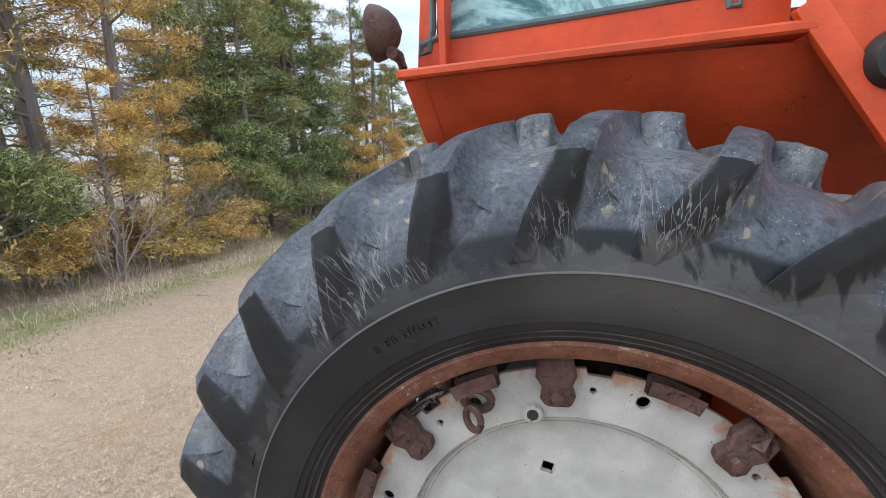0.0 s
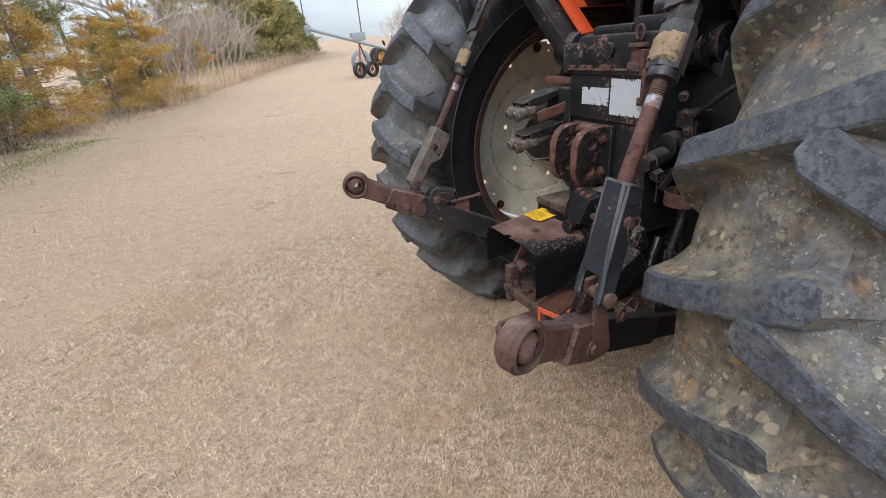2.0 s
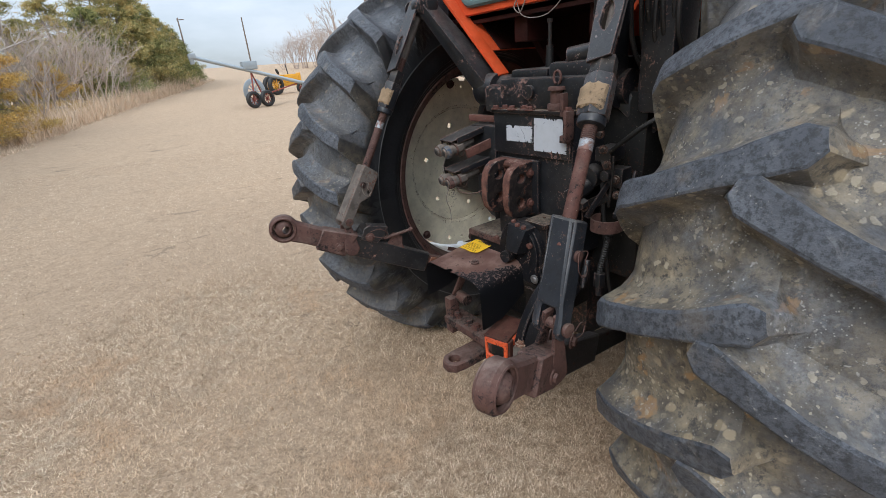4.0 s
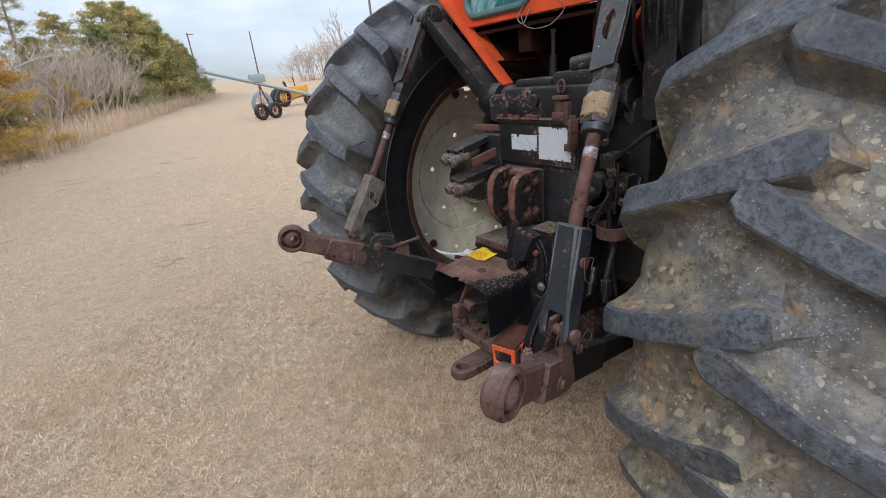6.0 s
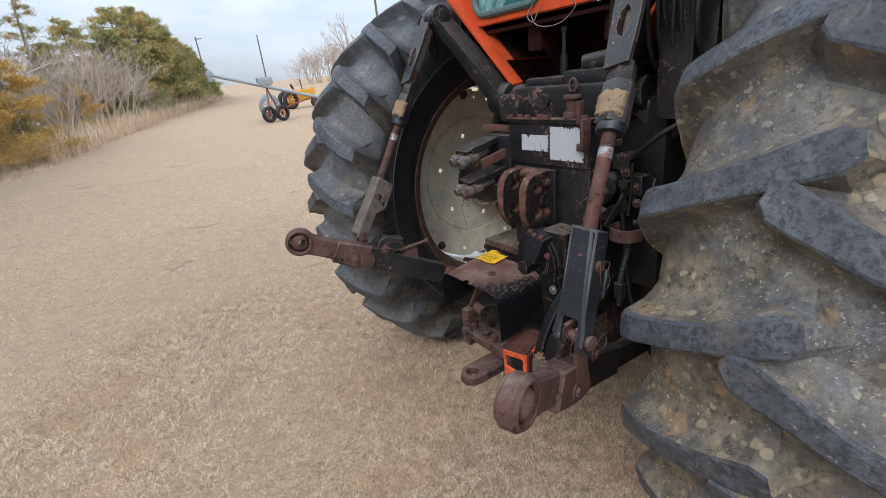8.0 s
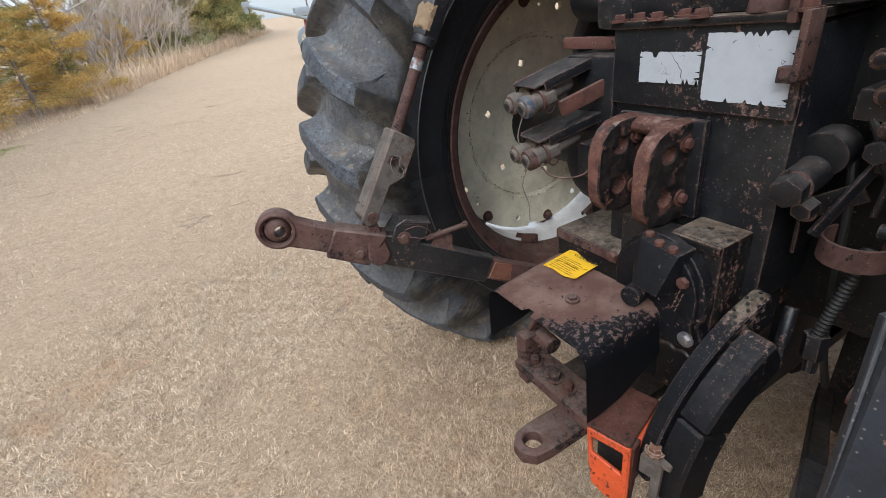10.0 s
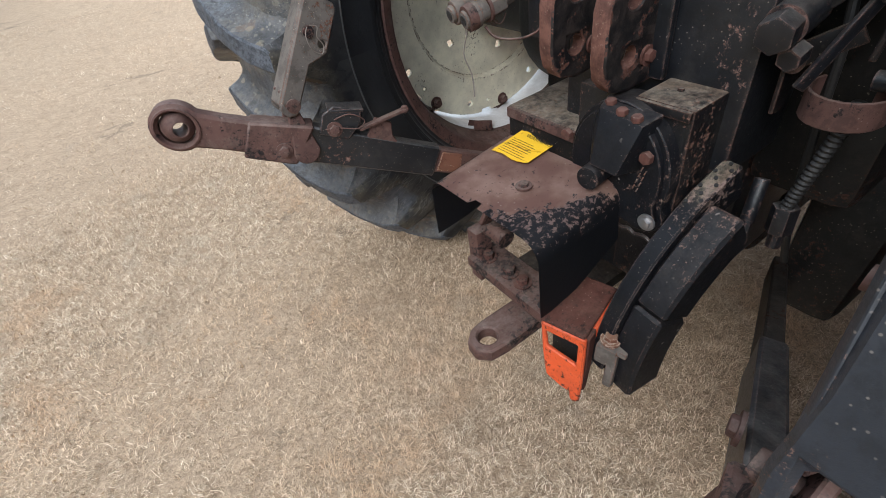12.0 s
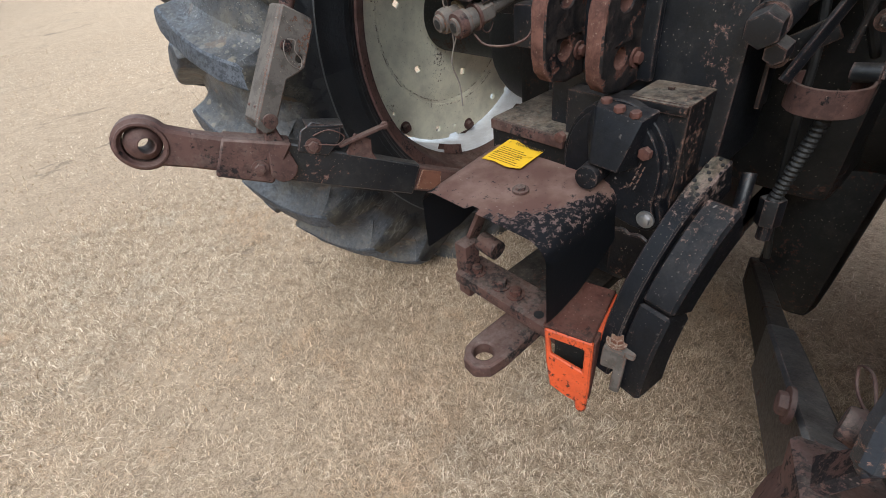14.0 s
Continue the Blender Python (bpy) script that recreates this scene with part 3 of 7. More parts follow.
def beam(a, b, wide, high, soft=0.003, up=(0, 0, 1), ends=(1, 1)):
    """A bar from a to b; wide across, high along up; ends: its size at a and at b."""
    a, b = Vector(a), Vector(b)
    bm = bmesh.new()
    bmesh.ops.create_cube(bm, size=1)
    for v in bm.verts:
        k = ends[1] if v.co.x > 0 else ends[0]
        v.co.x, v.co.y, v.co.z = v.co.x * (b - a).length, v.co.y * wide * k, v.co.z * high * k
    soften(bm, soft)
    bm.transform(Matrix.Translation((a + b) / 2) @ basis(b - a, up))
    return bm


def rod(a, b, r, r2=None, sides=20, soft=0.0):
    a, b = Vector(a), Vector(b)
    bm = bmesh.new()
    bmesh.ops.create_cone(bm, cap_ends=True, segments=sides, radius1=r, radius2=r if r2 is None else r2, depth=(b - a).length)
    if soft:
        soften(bm, soft, sharp=0.9)
    bm.transform(Matrix.Translation((a + b) / 2) @ (b - a).to_track_quat("Z", "Y").to_matrix().to_4x4())
    return bm


def bolt(at, way, r=0.011, tall=0.011, washer=True):
    at, way = Vector(at), Vector(way).normalized()
    parts = [rod(at, at + way * tall, r, r * 0.93, 6, 0.0012)]
    if washer:
        parts.append(rod(at - way * 0.001, at + way * 0.003, r * 1.45, sides=16))
    return join(*parts)


def spin(profile, sides=48, arc=math.tau, start=0.0):
    """Turns (along, radius) pairs round the y axis. A closed ring; profile open."""
    bm = bmesh.new()
    rings = []
    closed = abs(arc - math.tau) < 1e-6
    for i in range(sides if closed else sides + 1):
        a = start + arc * i / sides
        rings.append([bm.verts.new((r * math.cos(a), y, r * math.sin(a))) for y, r in profile])
    for i in range(sides):
        one, two = rings[i], rings[(i + 1) % len(rings)]
        for k in range(len(profile) - 1):
            bm.faces.new((one[k], one[k + 1], two[k + 1], two[k]))
    return bm


def circle(r, n, at=(0, 0), turn=0.0):
    return [(at[0] + r * math.cos(math.tau * i / n + turn), at[1] + r * math.sin(math.tau * i / n + turn)) for i in range(n)]


def plate(outline, thick, m, holes=(), soft=0.002):
    """A plate with true holes: outline and holes in the x-y plane, thick along z, centred, then moved by m."""
    bm = bmesh.new()
    edges = []
    for loop in (outline, *holes):
        vs = [bm.verts.new((x, y, 0)) for x, y in loop]
        edges += [bm.edges.new((vs[i], vs[(i + 1) % len(vs)])) for i in range(len(vs))]
    bmesh.ops.triangle_fill(bm, use_beauty=True, use_dissolve=False, edges=edges)
    top = bmesh.ops.extrude_face_region(bm, geom=bm.faces[:])
    bmesh.ops.translate(bm, vec=(0, 0, thick), verts=[v for v in top["geom"] if isinstance(v, bmesh.types.BMVert)])
    bmesh.ops.translate(bm, vec=(0, 0, -thick / 2), verts=bm.verts)
    if soft:
        soften(bm, soft, segments=1, sharp=0.8)
    bm.transform(m)
    return bm


def plane_at(at, x, y):
    """A frame with the given x and y ways at a point."""
    x, y = Vector(x).normalized(), Vector(y).normalized()
    return Matrix.Translation(at) @ Matrix((x, y, x.cross(y))).transposed().to_4x4()


def tube(points, r, sides=8, taper=1.0, smooth_steps=4, caps=True):
    """A round tube through points (Catmull-Rom)."""
    pts = [Vector(p) for p in points]
    if smooth_steps > 1 and len(pts) > 2:
        fine = []
        for i in range(len(pts) - 1):
            p0, p1, p2, p3 = pts[max(i - 1, 0)], pts[i], pts[i + 1], pts[min(i + 2, len(pts) - 1)]
            for k in range(smooth_steps):
                t = k / smooth_steps
                fine.append(0.5 * (2 * p1 + (p2 - p0) * t + (2 * p0 - 5 * p1 + 4 * p2 - p3) * t * t + (3 * p1 - p0 - 3 * p2 + p3) * t ** 3))
        pts = fine + [pts[-1]]
    bm = bmesh.new()
    rings, side = [], None
    for i, p in enumerate(pts):
        way = (pts[min(i + 1, len(pts) - 1)] - pts[max(i - 1, 0)]).normalized()
        side = way.orthogonal() if side is None else (side - way * side.dot(way))
        side.normalize()
        other = way.cross(side)
        rr = r * (1 + (taper - 1) * i / (len(pts) - 1))
        rings.append([bm.verts.new(p + (side * math.cos(math.tau * k / sides) + other * math.sin(math.tau * k / sides)) * rr) for k in range(sides)])
    for one, two in zip(rings, rings[1:]):
        for k in range(sides):
            bm.faces.new((one[k], one[(k + 1) % sides], two[(k + 1) % sides], two[k]))
    if caps:
        bm.faces.new(rings[0][::-1])
        bm.faces.new(rings[-1])
    return bm


def thread(a, b, r, turns, depth=0.0015, sides=16):
    """A threaded bar: rings of crest and root."""
    a, b = Vector(a), Vector(b)
    profile = []
    length = (b - a).length
    for i in range(turns * 2 + 1):
        profile.append((length * i / (turns * 2), r if i % 2 else r - depth))
    bm = spin(profile, sides)
    m = Matrix.Translation(a) @ (b - a).to_track_quat("Y", "Z").to_matrix().to_4x4()
    bm.transform(m)
    return bm


def wobble(bm, amount, scale=6.0, seed=0.0):
    for v in bm.verts:
        v.co += noise.noise_vector(v.co * scale + Vector((seed, 0, 0))) * amount
    return bm


def sheet(name, verts, faces, mat, parent=None, label=""):
    me = bpy.data.meshes.new(name)
    me.from_pydata(verts, [], faces)
    return put(name, me, mat, parent, label, 0)


# ---- the ground ----
def ground_height(x, y):
    """Level by the machine, then a slow rise towards the far field."""
    d = max(0.0, y - 7.0)
    rise = 0.05 * d - 0.05 * 6 * (1 - math.exp(-d / 6))
    return rise if d < 90 else 0.05 * 90 - 0.3 + 0.012 * (d - 90)


def axis_steps(near, far, step):
    values, v = [], 0.0
    while v < far:
        values.append(v)
        v += step if v < near else step * (1 + (v - near) / 3.0)
    return values + [far]


def build_ground():
    up = axis_steps(8, 2400, 0.35)
    xs = sorted({-v for v in up} | set(up))
    ys = sorted({-v for v in axis_steps(4, 2400, 0.5)} | set(axis_steps(12, 2400, 0.35)))
    verts = [(x, y, ground_height(x, y) + 0.012 * noise.noise((x * 0.8, y * 0.8, 0)) * (abs(x) < 30)) for y in ys for x in xs]
    n = len(xs)
    faces = [(j * n + i, j * n + i + 1, (j + 1) * n + i + 1, (j + 1) * n + i) for j in range(len(ys) - 1) for i in range(n - 1)]
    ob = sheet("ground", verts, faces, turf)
    for poly in ob.data.polygons:
        poly.use_smooth = True
    return tagged(ob, "dry tan dormant lawn rising slowly to the horizon", "ground", kind="structure")


ground = build_ground()

# ---- the tractor: wheels ----
AXLE_HEIGHT, HALF_TRACK = 0.783, 0.828
tractor = thing("tractor", "old orange farm tractor with black rear hitch parked on dry grass", "tractor")

TYRE_PROFILE = [(0.200, 0.500), (0.214, 0.512), (0.226, 0.530), (0.231, 0.540), (0.2345, 0.541), (0.2375, 0.553), (0.2405, 0.5545), (0.2415, 0.566), (0.244, 0.590), (0.246, 0.628), (0.2485, 0.632),
                (0.2475, 0.637), (0.2445, 0.657), (0.238, 0.690), (0.232, 0.711), (0.224, 0.732), (0.214, 0.750), (0.201, 0.766), (0.183, 0.781), (0.160, 0.794), (0.134, 0.804), (0.107, 0.812), (0.055, 0.823), (0.0, 0.827)]
LUGS, LUG_PITCH = 24, math.tau / 24


def sit(co):
    """Rubber that would pass below the turf is pressed flat on it."""
    floor = -AXLE_HEIGHT - 0.015
    if co.z < floor:
        co.z = floor - (floor - co.z) * 0.06
    return co


def tyre_mesh():
    bm = spin(TYRE_PROFILE + [(-y, r) for y, r in TYRE_PROFILE[-2::-1]], 160)
    for v in bm.verts:
        sit(v.co)
    return bm


def floor_radius(y):
    """The tread floor's radius above the shoulder, y metres from the wheel's middle."""
    line = [(abs(p), r) for p, r in TYRE_PROFILE if r > 0.68][::-1]
    return float(np.interp(abs(y), [p for p, r in line], [r for p, r in line]))


# carcass y and radius, crown y and radius, half the crown's width: from the sidewall over the shoulder to the nose
LUG_LINE = [(0.2455, 0.648, 0.2462, 0.654, 0.0150), (0.2420, 0.668, 0.2470, 0.684, 0.0185), (0.2365, 0.694, 0.2470, 0.730, 0.0205), (0.2290, 0.718, 0.2455, 0.776, 0.0215), (0.2190, 0.741, 0.2405, 0.813, 0.0220),
            (0.2060, 0.760, 0.2270, 0.8285, 0.0222), (0.1880, 0.777, 0.1930, 0.846, 0.0215), (0.1480, 0.799, 0.1470, 0.861, 0.0205), (0.1020, 0.813, 0.1000, 0.872, 0.0205), (0.0520, 0.8235, 0.0510, 0.879, 0.0220),
            (0.0090, 0.827, 0.0080, 0.883, 0.0250), (-0.0220, 0.8265, -0.0210, 0.8845, 0.0262), (-0.0420, 0.825, -0.0400, 0.8835, 0.0130)]
# across the bar: reach beyond the crown's edge, and height from floor to crown; a long hollow on the one flank, a steep wall on the other
LUG_SECTION = [(-0.052, -0.06), (-0.036, 0.03), (-0.023, 0.16), (-0.013, 0.38), (-0.006, 0.68), (-0.0015, 0.94), (0.0030, 1.0), (None, 1.0), (-0.0030, 1.0), (0.0012, 0.95), (0.0050, 0.6), (0.0085, 0.26), (0.0150, 0.06), (0.0230, -0.06)]


def lug_mesh(side, angle):
    """One tread bar: from the shoulder on that side, slanting to just past the middle; angle: where its shoulder end stands."""
    bm = bmesh.new()
    rings = []
    middle = next(k for k, (reach, _) in enumerate(LUG_SECTION) if reach is None)
    for i, (cy, cr, ey, er, half) in enumerate(LUG_LINE):
        ring = []
        f = max(0.0, (0.236 - ey) / 0.28)
        lag = 0.125 * (0.75 * f + 0.25 * f * f)
        skew = 0.0 if i < 5 else 0.30
        tall = min(1.0, math.hypot(ey - cy, er - cr) / 0.06)
        for k, (reach, up) in enumerate(LUG_SECTION):
            if reach is None:
                w = 0.0
            else:
                w = reach * (tall if abs(reach) > 0.004 else 1.0) + (-half if k < middle else half)
            slide = -skew * w
            y, r = cy + (ey - cy) * up + slide, cr + (er - cr) * up
            if i >= 5:
                r += floor_radius(cy + slide) - floor_radius(cy)
            a = angle - lag + w / r
            if i < 5:
                a += 0.125 * (0.8285 - er) / 0.1745
            ring.append(bm.verts.new(sit(Vector((r * math.cos(a), side * y, r * math.sin(a))))))
        rings.append(ring)
    # the nose slopes down to the floor
    cy, cr, ey, er, half = LUG_LINE[-1]
    last = []
    for k, v in enumerate(rings[-1]):
        up = LUG_SECTION[k][1]
        a = math.atan2(v.co.z, v.co.x)
        r, y = math.hypot(v.co.x, v.co.z), v.co.y * side - 0.006 - 0.024 * max(0.0, up)
        floor = floor_radius(y) - 0.004
        a = a + (math.atan2(rings[-1][middle].co.z, rings[-1][middle].co.x) - a) * 0.25
        r = floor if up > 0.0 else floor - 0.003
        last.append(bm.verts.new(sit(Vector((r * math.cos(a), side * y, r * math.sin(a))))))
    rings.append(last)
    for i, (one, two) in enumerate(zip(rings, rings[1:])):
        for k in range(len(LUG_SECTION) - 1):
            face = bm.faces.new((one[k], one[k + 1], two[k + 1], two[k]))
            face.material_index = 1 if middle - 2 <= k <= middle + 1 and 4 <= i < len(rings) - 2 else 0
    bmesh.ops.subdivide_edges(bm, edges=bm.edges[:], cuts=1, use_grid_fill=True)
    # worn, ragged rubber
    for v in bm.verts:
        v.co += noise.noise_vector(v.co * 15) * 0.0022 + noise.noise_vector(v.co * 60) * 0.0011
    return bm


RIM_PROFILE = [(0.200, 0.497), (0.206, 0.512), (0.213, 0.513), (0.216, 0.506), (0.211, 0.497), (0.203, 0.480), (0.196, 0.474), (0.150, 0.466), (0.120, 0.452), (0.085, 0.447)]


def rim_mesh():
    bm = spin(RIM_PROFILE + [(0.06, 0.446), (-0.06, 0.446)] + [(-y, r) for y, r in RIM_PROFILE[::-1]], 96)
    return bm


def disc_holes(r, n, size, turn=0.0, sides=10):
    return [circle(size, sides, (r * math.cos(turn + math.tau * i / n), r * math.sin(turn + math.tau * i / n))) for i in range(n)]


def square_holes(r, n, size, turn):
    out = []
    for i in range(n):
        a = turn + math.tau * i / n
        out.append(circle(size, 4, (r * math.cos(a), r * math.sin(a)), a + 0.3))
    return out


FACE = Matrix(((1, 0, 0, 0), (0, 0, 1, 0), (0, 1, 0, 0), (0, 0, 0, 1)))   # x-y drawing to the x-z plane


def notched_edge(r, n, depth, turn):
    pts = []
    for i in range(n):
        a0 = turn + math.tau * i / n
        for k in range(7):
            pts.append((a0 + math.tau / n * (0.07 + 0.86 * k / 6), r))
        pts.append((a0 + math.tau / n * 0.94, r - depth))
        pts.append((a0 + math.tau / n * 1.06, r - depth))
    return [(q * math.cos(a), q * math.sin(a)) for a, q in pts]


def build_wheel(side, mat, crown):
    """side -1: the wheel's outer face looks towards -y."""
    hub_at = (0, side * HALF_TRACK, AXLE_HEIGHT)
    out = -0.135 if side < 0 else 0.012      # the disc's place outward of the wheel's middle
    step = -0.022 if side < 0 else -0.015
    seat = 0.333 if side < 0 else 0.304
    turn = 0.494
    inside = wheel_disc if side < 0 else wheel_inside
    ring = plate(notched_edge(0.432, 8, 0.012, turn + 0.2), 0.012, Matrix.Translation((0, out, 0)) @ FACE,
                 [circle(seat, 64)] + disc_holes(0.391, 8, 0.012, turn) + disc_holes(0.391, 8, 0.006, turn + 0.22), 0.0015)
    wall = spin([(out - 0.006 * side, seat + 0.003), (out - 0.003 * side, seat - 0.005), (out - step, seat - 0.015), (out - step + 0.006 * side, seat - 0.019)], 72)
    middle = plate(circle(seat - 0.011, 72), 0.010, Matrix.Translation((0, out - step, 0)) @ FACE,
                   [circle(0.1, 32)] + square_holes(0.216, 6, 0.0155, 1.80), 0.0)
    wheel = part("rear_wheel", join(ring, wall, middle), inside, tractor, "rear wheel with pale painted disc and rusted rim")
    move(wheel, pose(*hub_at))
    wheel.matrix_parent_inverse = Matrix.Identity(4)

    def sub(name, bm, m, label="", smooth=0.6):
        ob = part(name, bm, m, wheel, label, smooth)
        ob.matrix_parent_inverse = Matrix.Identity(4)
        return ob

    sub("tyre", tyre_mesh(), mat, "worn black farm tyre with caked dry mud" if side < 0 else "worn grey-black farm tyre")
    sub("rim", rim_mesh(), rust_orange if side < 0 else rust_brown, "rusted orange-brown rim" if side < 0 else "dark rusted rim")
    if side > 0:
        sub("barrel", spin([(-0.118, 0.449), (-0.085, 0.4445), (-0.06, 0.443), (0.06, 0.443), (0.085, 0.4445), (0.118, 0.449)], 96), white_barrel, "white painted barrel of the rim")
    hub_face = out - step + 0.005 * side
    sub("hub_plate", spin([(hub_face, 0.135), (hub_face + 0.012 * side, 0.131), (hub_face + 0.013 * side, 0.122), (hub_face + 0.008 * side, 0.112), (hub_face + 0.008 * side, 0.05)], 48), inside)
    sub("hub", rod((0, hub_face, 0), (0, hub_face + side * 0.075, 0), 0.062, 0.052, 28, 0.006), rust_orange, "rusty axle hub")
    for a in (0.5, 1.8, 3.1, 4.6):
        c, d = 0.085 * math.cos(a), 0.085 * math.sin(a)
        sub("hub_nut", rod((c, hub_face, d), (c, hub_face + side * 0.04, d), 0.024, 0.021, 6, 0.003), rust_orange)
    for i in range(8):
        a = turn + 0.375 + math.tau * i / 8 + 0.02 * math.sin(i * 3)
        ca, sa = math.cos(a), math.sin(a)
        radial, tangent = Vector((ca, 0, sa)), Vector((-sa, 0, ca))
        foot = radial * 0.392 + Vector((0, out + side * 0.006, 0))
        shape = [(-0.022, -0.026), (0.022, -0.026), (0.031, -0.008), (0.026, 0.012), (0.036, 0.032), (0.03, 0.068), (-0.03, 0.068), (-0.036, 0.032), (-0.026, 0.012), (-0.031, -0.008)]
        bm = plate(shape, 0.026, plane_at(foot + Vector((0, side * 0.013, 0)), tangent, radial), soft=0.005)
        tooth = beam(foot + radial * 0.03 + Vector((0, side * 0.02, 0)), foot + radial * 0.078 + Vector((0, -side * 0.012, 0)), 0.05, 0.02, 0.003)
        clamp = join(bm, tooth, bolt(foot + Vector((0, side * 0.026, 0)) - radial * 0.002, (0, side, 0), 0.0125, 0.016))
        wobble(clamp, 0.002, 30, i)
        sub("rim_clamp", clamp, rust_brown, "rusted rim clamp with bolt" if i == 0 else "")
        # the rim's welded rail beside each clamp
        b = a + 0.24
        rail_at = out if side < 0 else -0.135
        rail = spin([(rail_at + side * 0.045, 0.452), (rail_at + side * 0.045, 0.425), (rail_at + side * 0.02, 0.42), (rail_at + side * 0.008, 0.45)], 6, 0.2, b)
        if side < 0 or math.sin(b) < -0.5:
            sub("rim_rail", rail, rust_brown)
        else:
            rail.free()
    if side < 0:
        # the small bolt boss and the shackle left hanging in a disc hole
        boss = Vector((-0.077, out + side * 0.004, 0.338))
        sub("boss", join(rod(boss, boss + Vector((0, side * 0.012, 0)), 0.021, 0.018, 24, 0.002), ), inside)
        # solid black disc on the boss, for the dark inside a hole
        sub("boss_hole", rod(boss + Vector((0, side * 0.004, 0)), boss + Vector((0, side * 0.0135, 0)), 0.0105, sides=16), hose_rubber)
        ring_at = Vector((-0.178, out + side * 0.012, 0.352))
        link = tube([ring_at + Vector((0.026 * math.cos(t), side * (0.012 + 0.010 * math.sin(t)), 0.026 * math.sin(t) + 0.012)) for t in np.linspace(0, math.tau * 0.96, 14)], 0.0085, 8)
        link2 = tube([ring_at + Vector((-0.006 + 0.016 * math.cos(t), side * (0.024 + 0.012 * math.cos(t)), 0.021 * math.sin(t) - 0.022)) for t in np.linspace(0, math.tau * 0.97, 14)], 0.0068, 8)
        sub("shackle", join(link, link2), rust_brown, "rusty chain links hanging in the wheel disc")
    else:
        for i in range(8):
            a = 0.1 + math.tau * i / 8
            sub("disc_bolt", bolt((0.41 * math.cos(a), out - side * 0.006, 0.41 * math.sin(a)), (0, -side, 0), 0.015, 0.02), rust_brown)
    # tread bars, the two rows staggered by half a pitch
    for row in (-1, 1):
        for i in range(LUGS):
            a = LUG_START + LUG_PITCH * i + (0.0 if row == side else radians(10.5))
            ob = sub("tread_bar", lug_mesh(row, a), mat, "", 0.5)
            ob.data.materials.append(crown)
    return wheel


def raised_letters(wheel, text, start, step, r, y, size, mat):
    """Moulded letters round the sidewall, read from outside the near wheel."""
    for i, ch in enumerate(text):
        if ch == " ":
            continue
        a = radians(start - step * i)
        curve = bpy.data.curves.new("moulded_letter", "FONT")
        curve.body, curve.size, curve.extrude, curve.align_x, curve.align_y = ch, size, 0.0015, "CENTER", "CENTER"
        curve.materials.append(mat)
        ob = new("moulded_letter", curve)
        ob.parent = wheel
        radial, tangent = Vector((math.cos(a), 0, math.sin(a))), Vector((math.sin(a), 0, -math.cos(a)))
        ob.matrix_basis = plane_at(radial * r + Vector((0, y, 0)), tangent, radial)


LUG_START = radians(91.0)
near_wheel = build_wheel(-1, tyre_muddy, bar_crown)
raised_letters(near_wheel, "8 PR NYLON", 124.6, 1.25, 0.592, -0.2455, 0.021, tyre_muddy)
build_wheel(1, tyre_plain, bar_crown_dull)

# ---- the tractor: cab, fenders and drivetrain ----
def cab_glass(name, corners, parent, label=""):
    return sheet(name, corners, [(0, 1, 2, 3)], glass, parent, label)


def build_fender(s):
    """The slanted fender sheet over one wheel, with its lip; s: +1 far side, -1 near side."""
    rear, front = -0.40, 0.42
    lip_y, lip_z = 0.69, 1.785
    sheet_bm = join(
        plate([(rear + 0.03, 0.0), (front + (0.0 if s > 0 else 0.62), 0.0), (front + (0.10 if s > 0 else 0.72), 0.64), (rear + 0.09, 0.64)], 0.006,
              plane_at((0, s * lip_y, lip_z), (1, 0, 0), (0, -s * 0.5, -0.55)), soft=0.001))
    fender = part("fender", sheet_bm, orange_paint, tractor, "faded orange sheet-metal fender over the tyre")
    top = join(plate([(rear, -0.02), (front, -0.045), (front, 0.12), (rear + 0.02, 0.12)], 0.022,
                     plane_at((0, s * lip_y, lip_z + 0.008), (1, 0, 0.03), (0, -s, 0.02)), soft=0.005))
    part("fender_lip", top, orange_paint, fender)
    edge = beam((rear + 0.035, s * (lip_y - 0.012), lip_z - 0.012), (rear + 0.105, s * (lip_y - 0.5), lip_z - 0.555), 0.012, 0.052, 0.004, (1, 0, 0))
    part("fender_edge", edge, orange_paint, fender)
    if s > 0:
        # sheet added over the fender's inner face, its dark red standing for shade
        shade_sheet = plate([(rear + 0.10, 0.02), (front, 0.02), (front + 0.10, 0.64), (rear + 0.155, 0.64)], 0.004,
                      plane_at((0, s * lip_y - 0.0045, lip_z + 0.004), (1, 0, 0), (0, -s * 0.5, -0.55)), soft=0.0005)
        part("fender_liner", shade_sheet, shaded_red, fender, "inner face coloured dark red to carry the shade under the cab")
    return fender


for s in (1, -1):
    build_fender(s)

# the flared panel ahead of the near wheel, with a round rubber stop
flare = join(plate([(0.40, 1.845), (0.575, 1.60), (0.78, 1.30), (1.35, 1.30), (1.35, 2.15), (0.40, 2.15)], 0.010, plane_at((0, -0.722, 0), (1, 0, 0), (0, 0, 1)), soft=0.002),
             beam((0.398, -0.722, 1.845), (0.785, -0.722, 1.29), 0.05, 0.024, 0.004, (0, 1, 0)))
flare = part("fender_flare", flare, orange_paint, tractor)
part("rubber_stop", rod((0.545, -0.727, 1.735), (0.545, -0.76, 1.735), 0.055, 0.045, 28, 0.006), hose_rubber, flare)

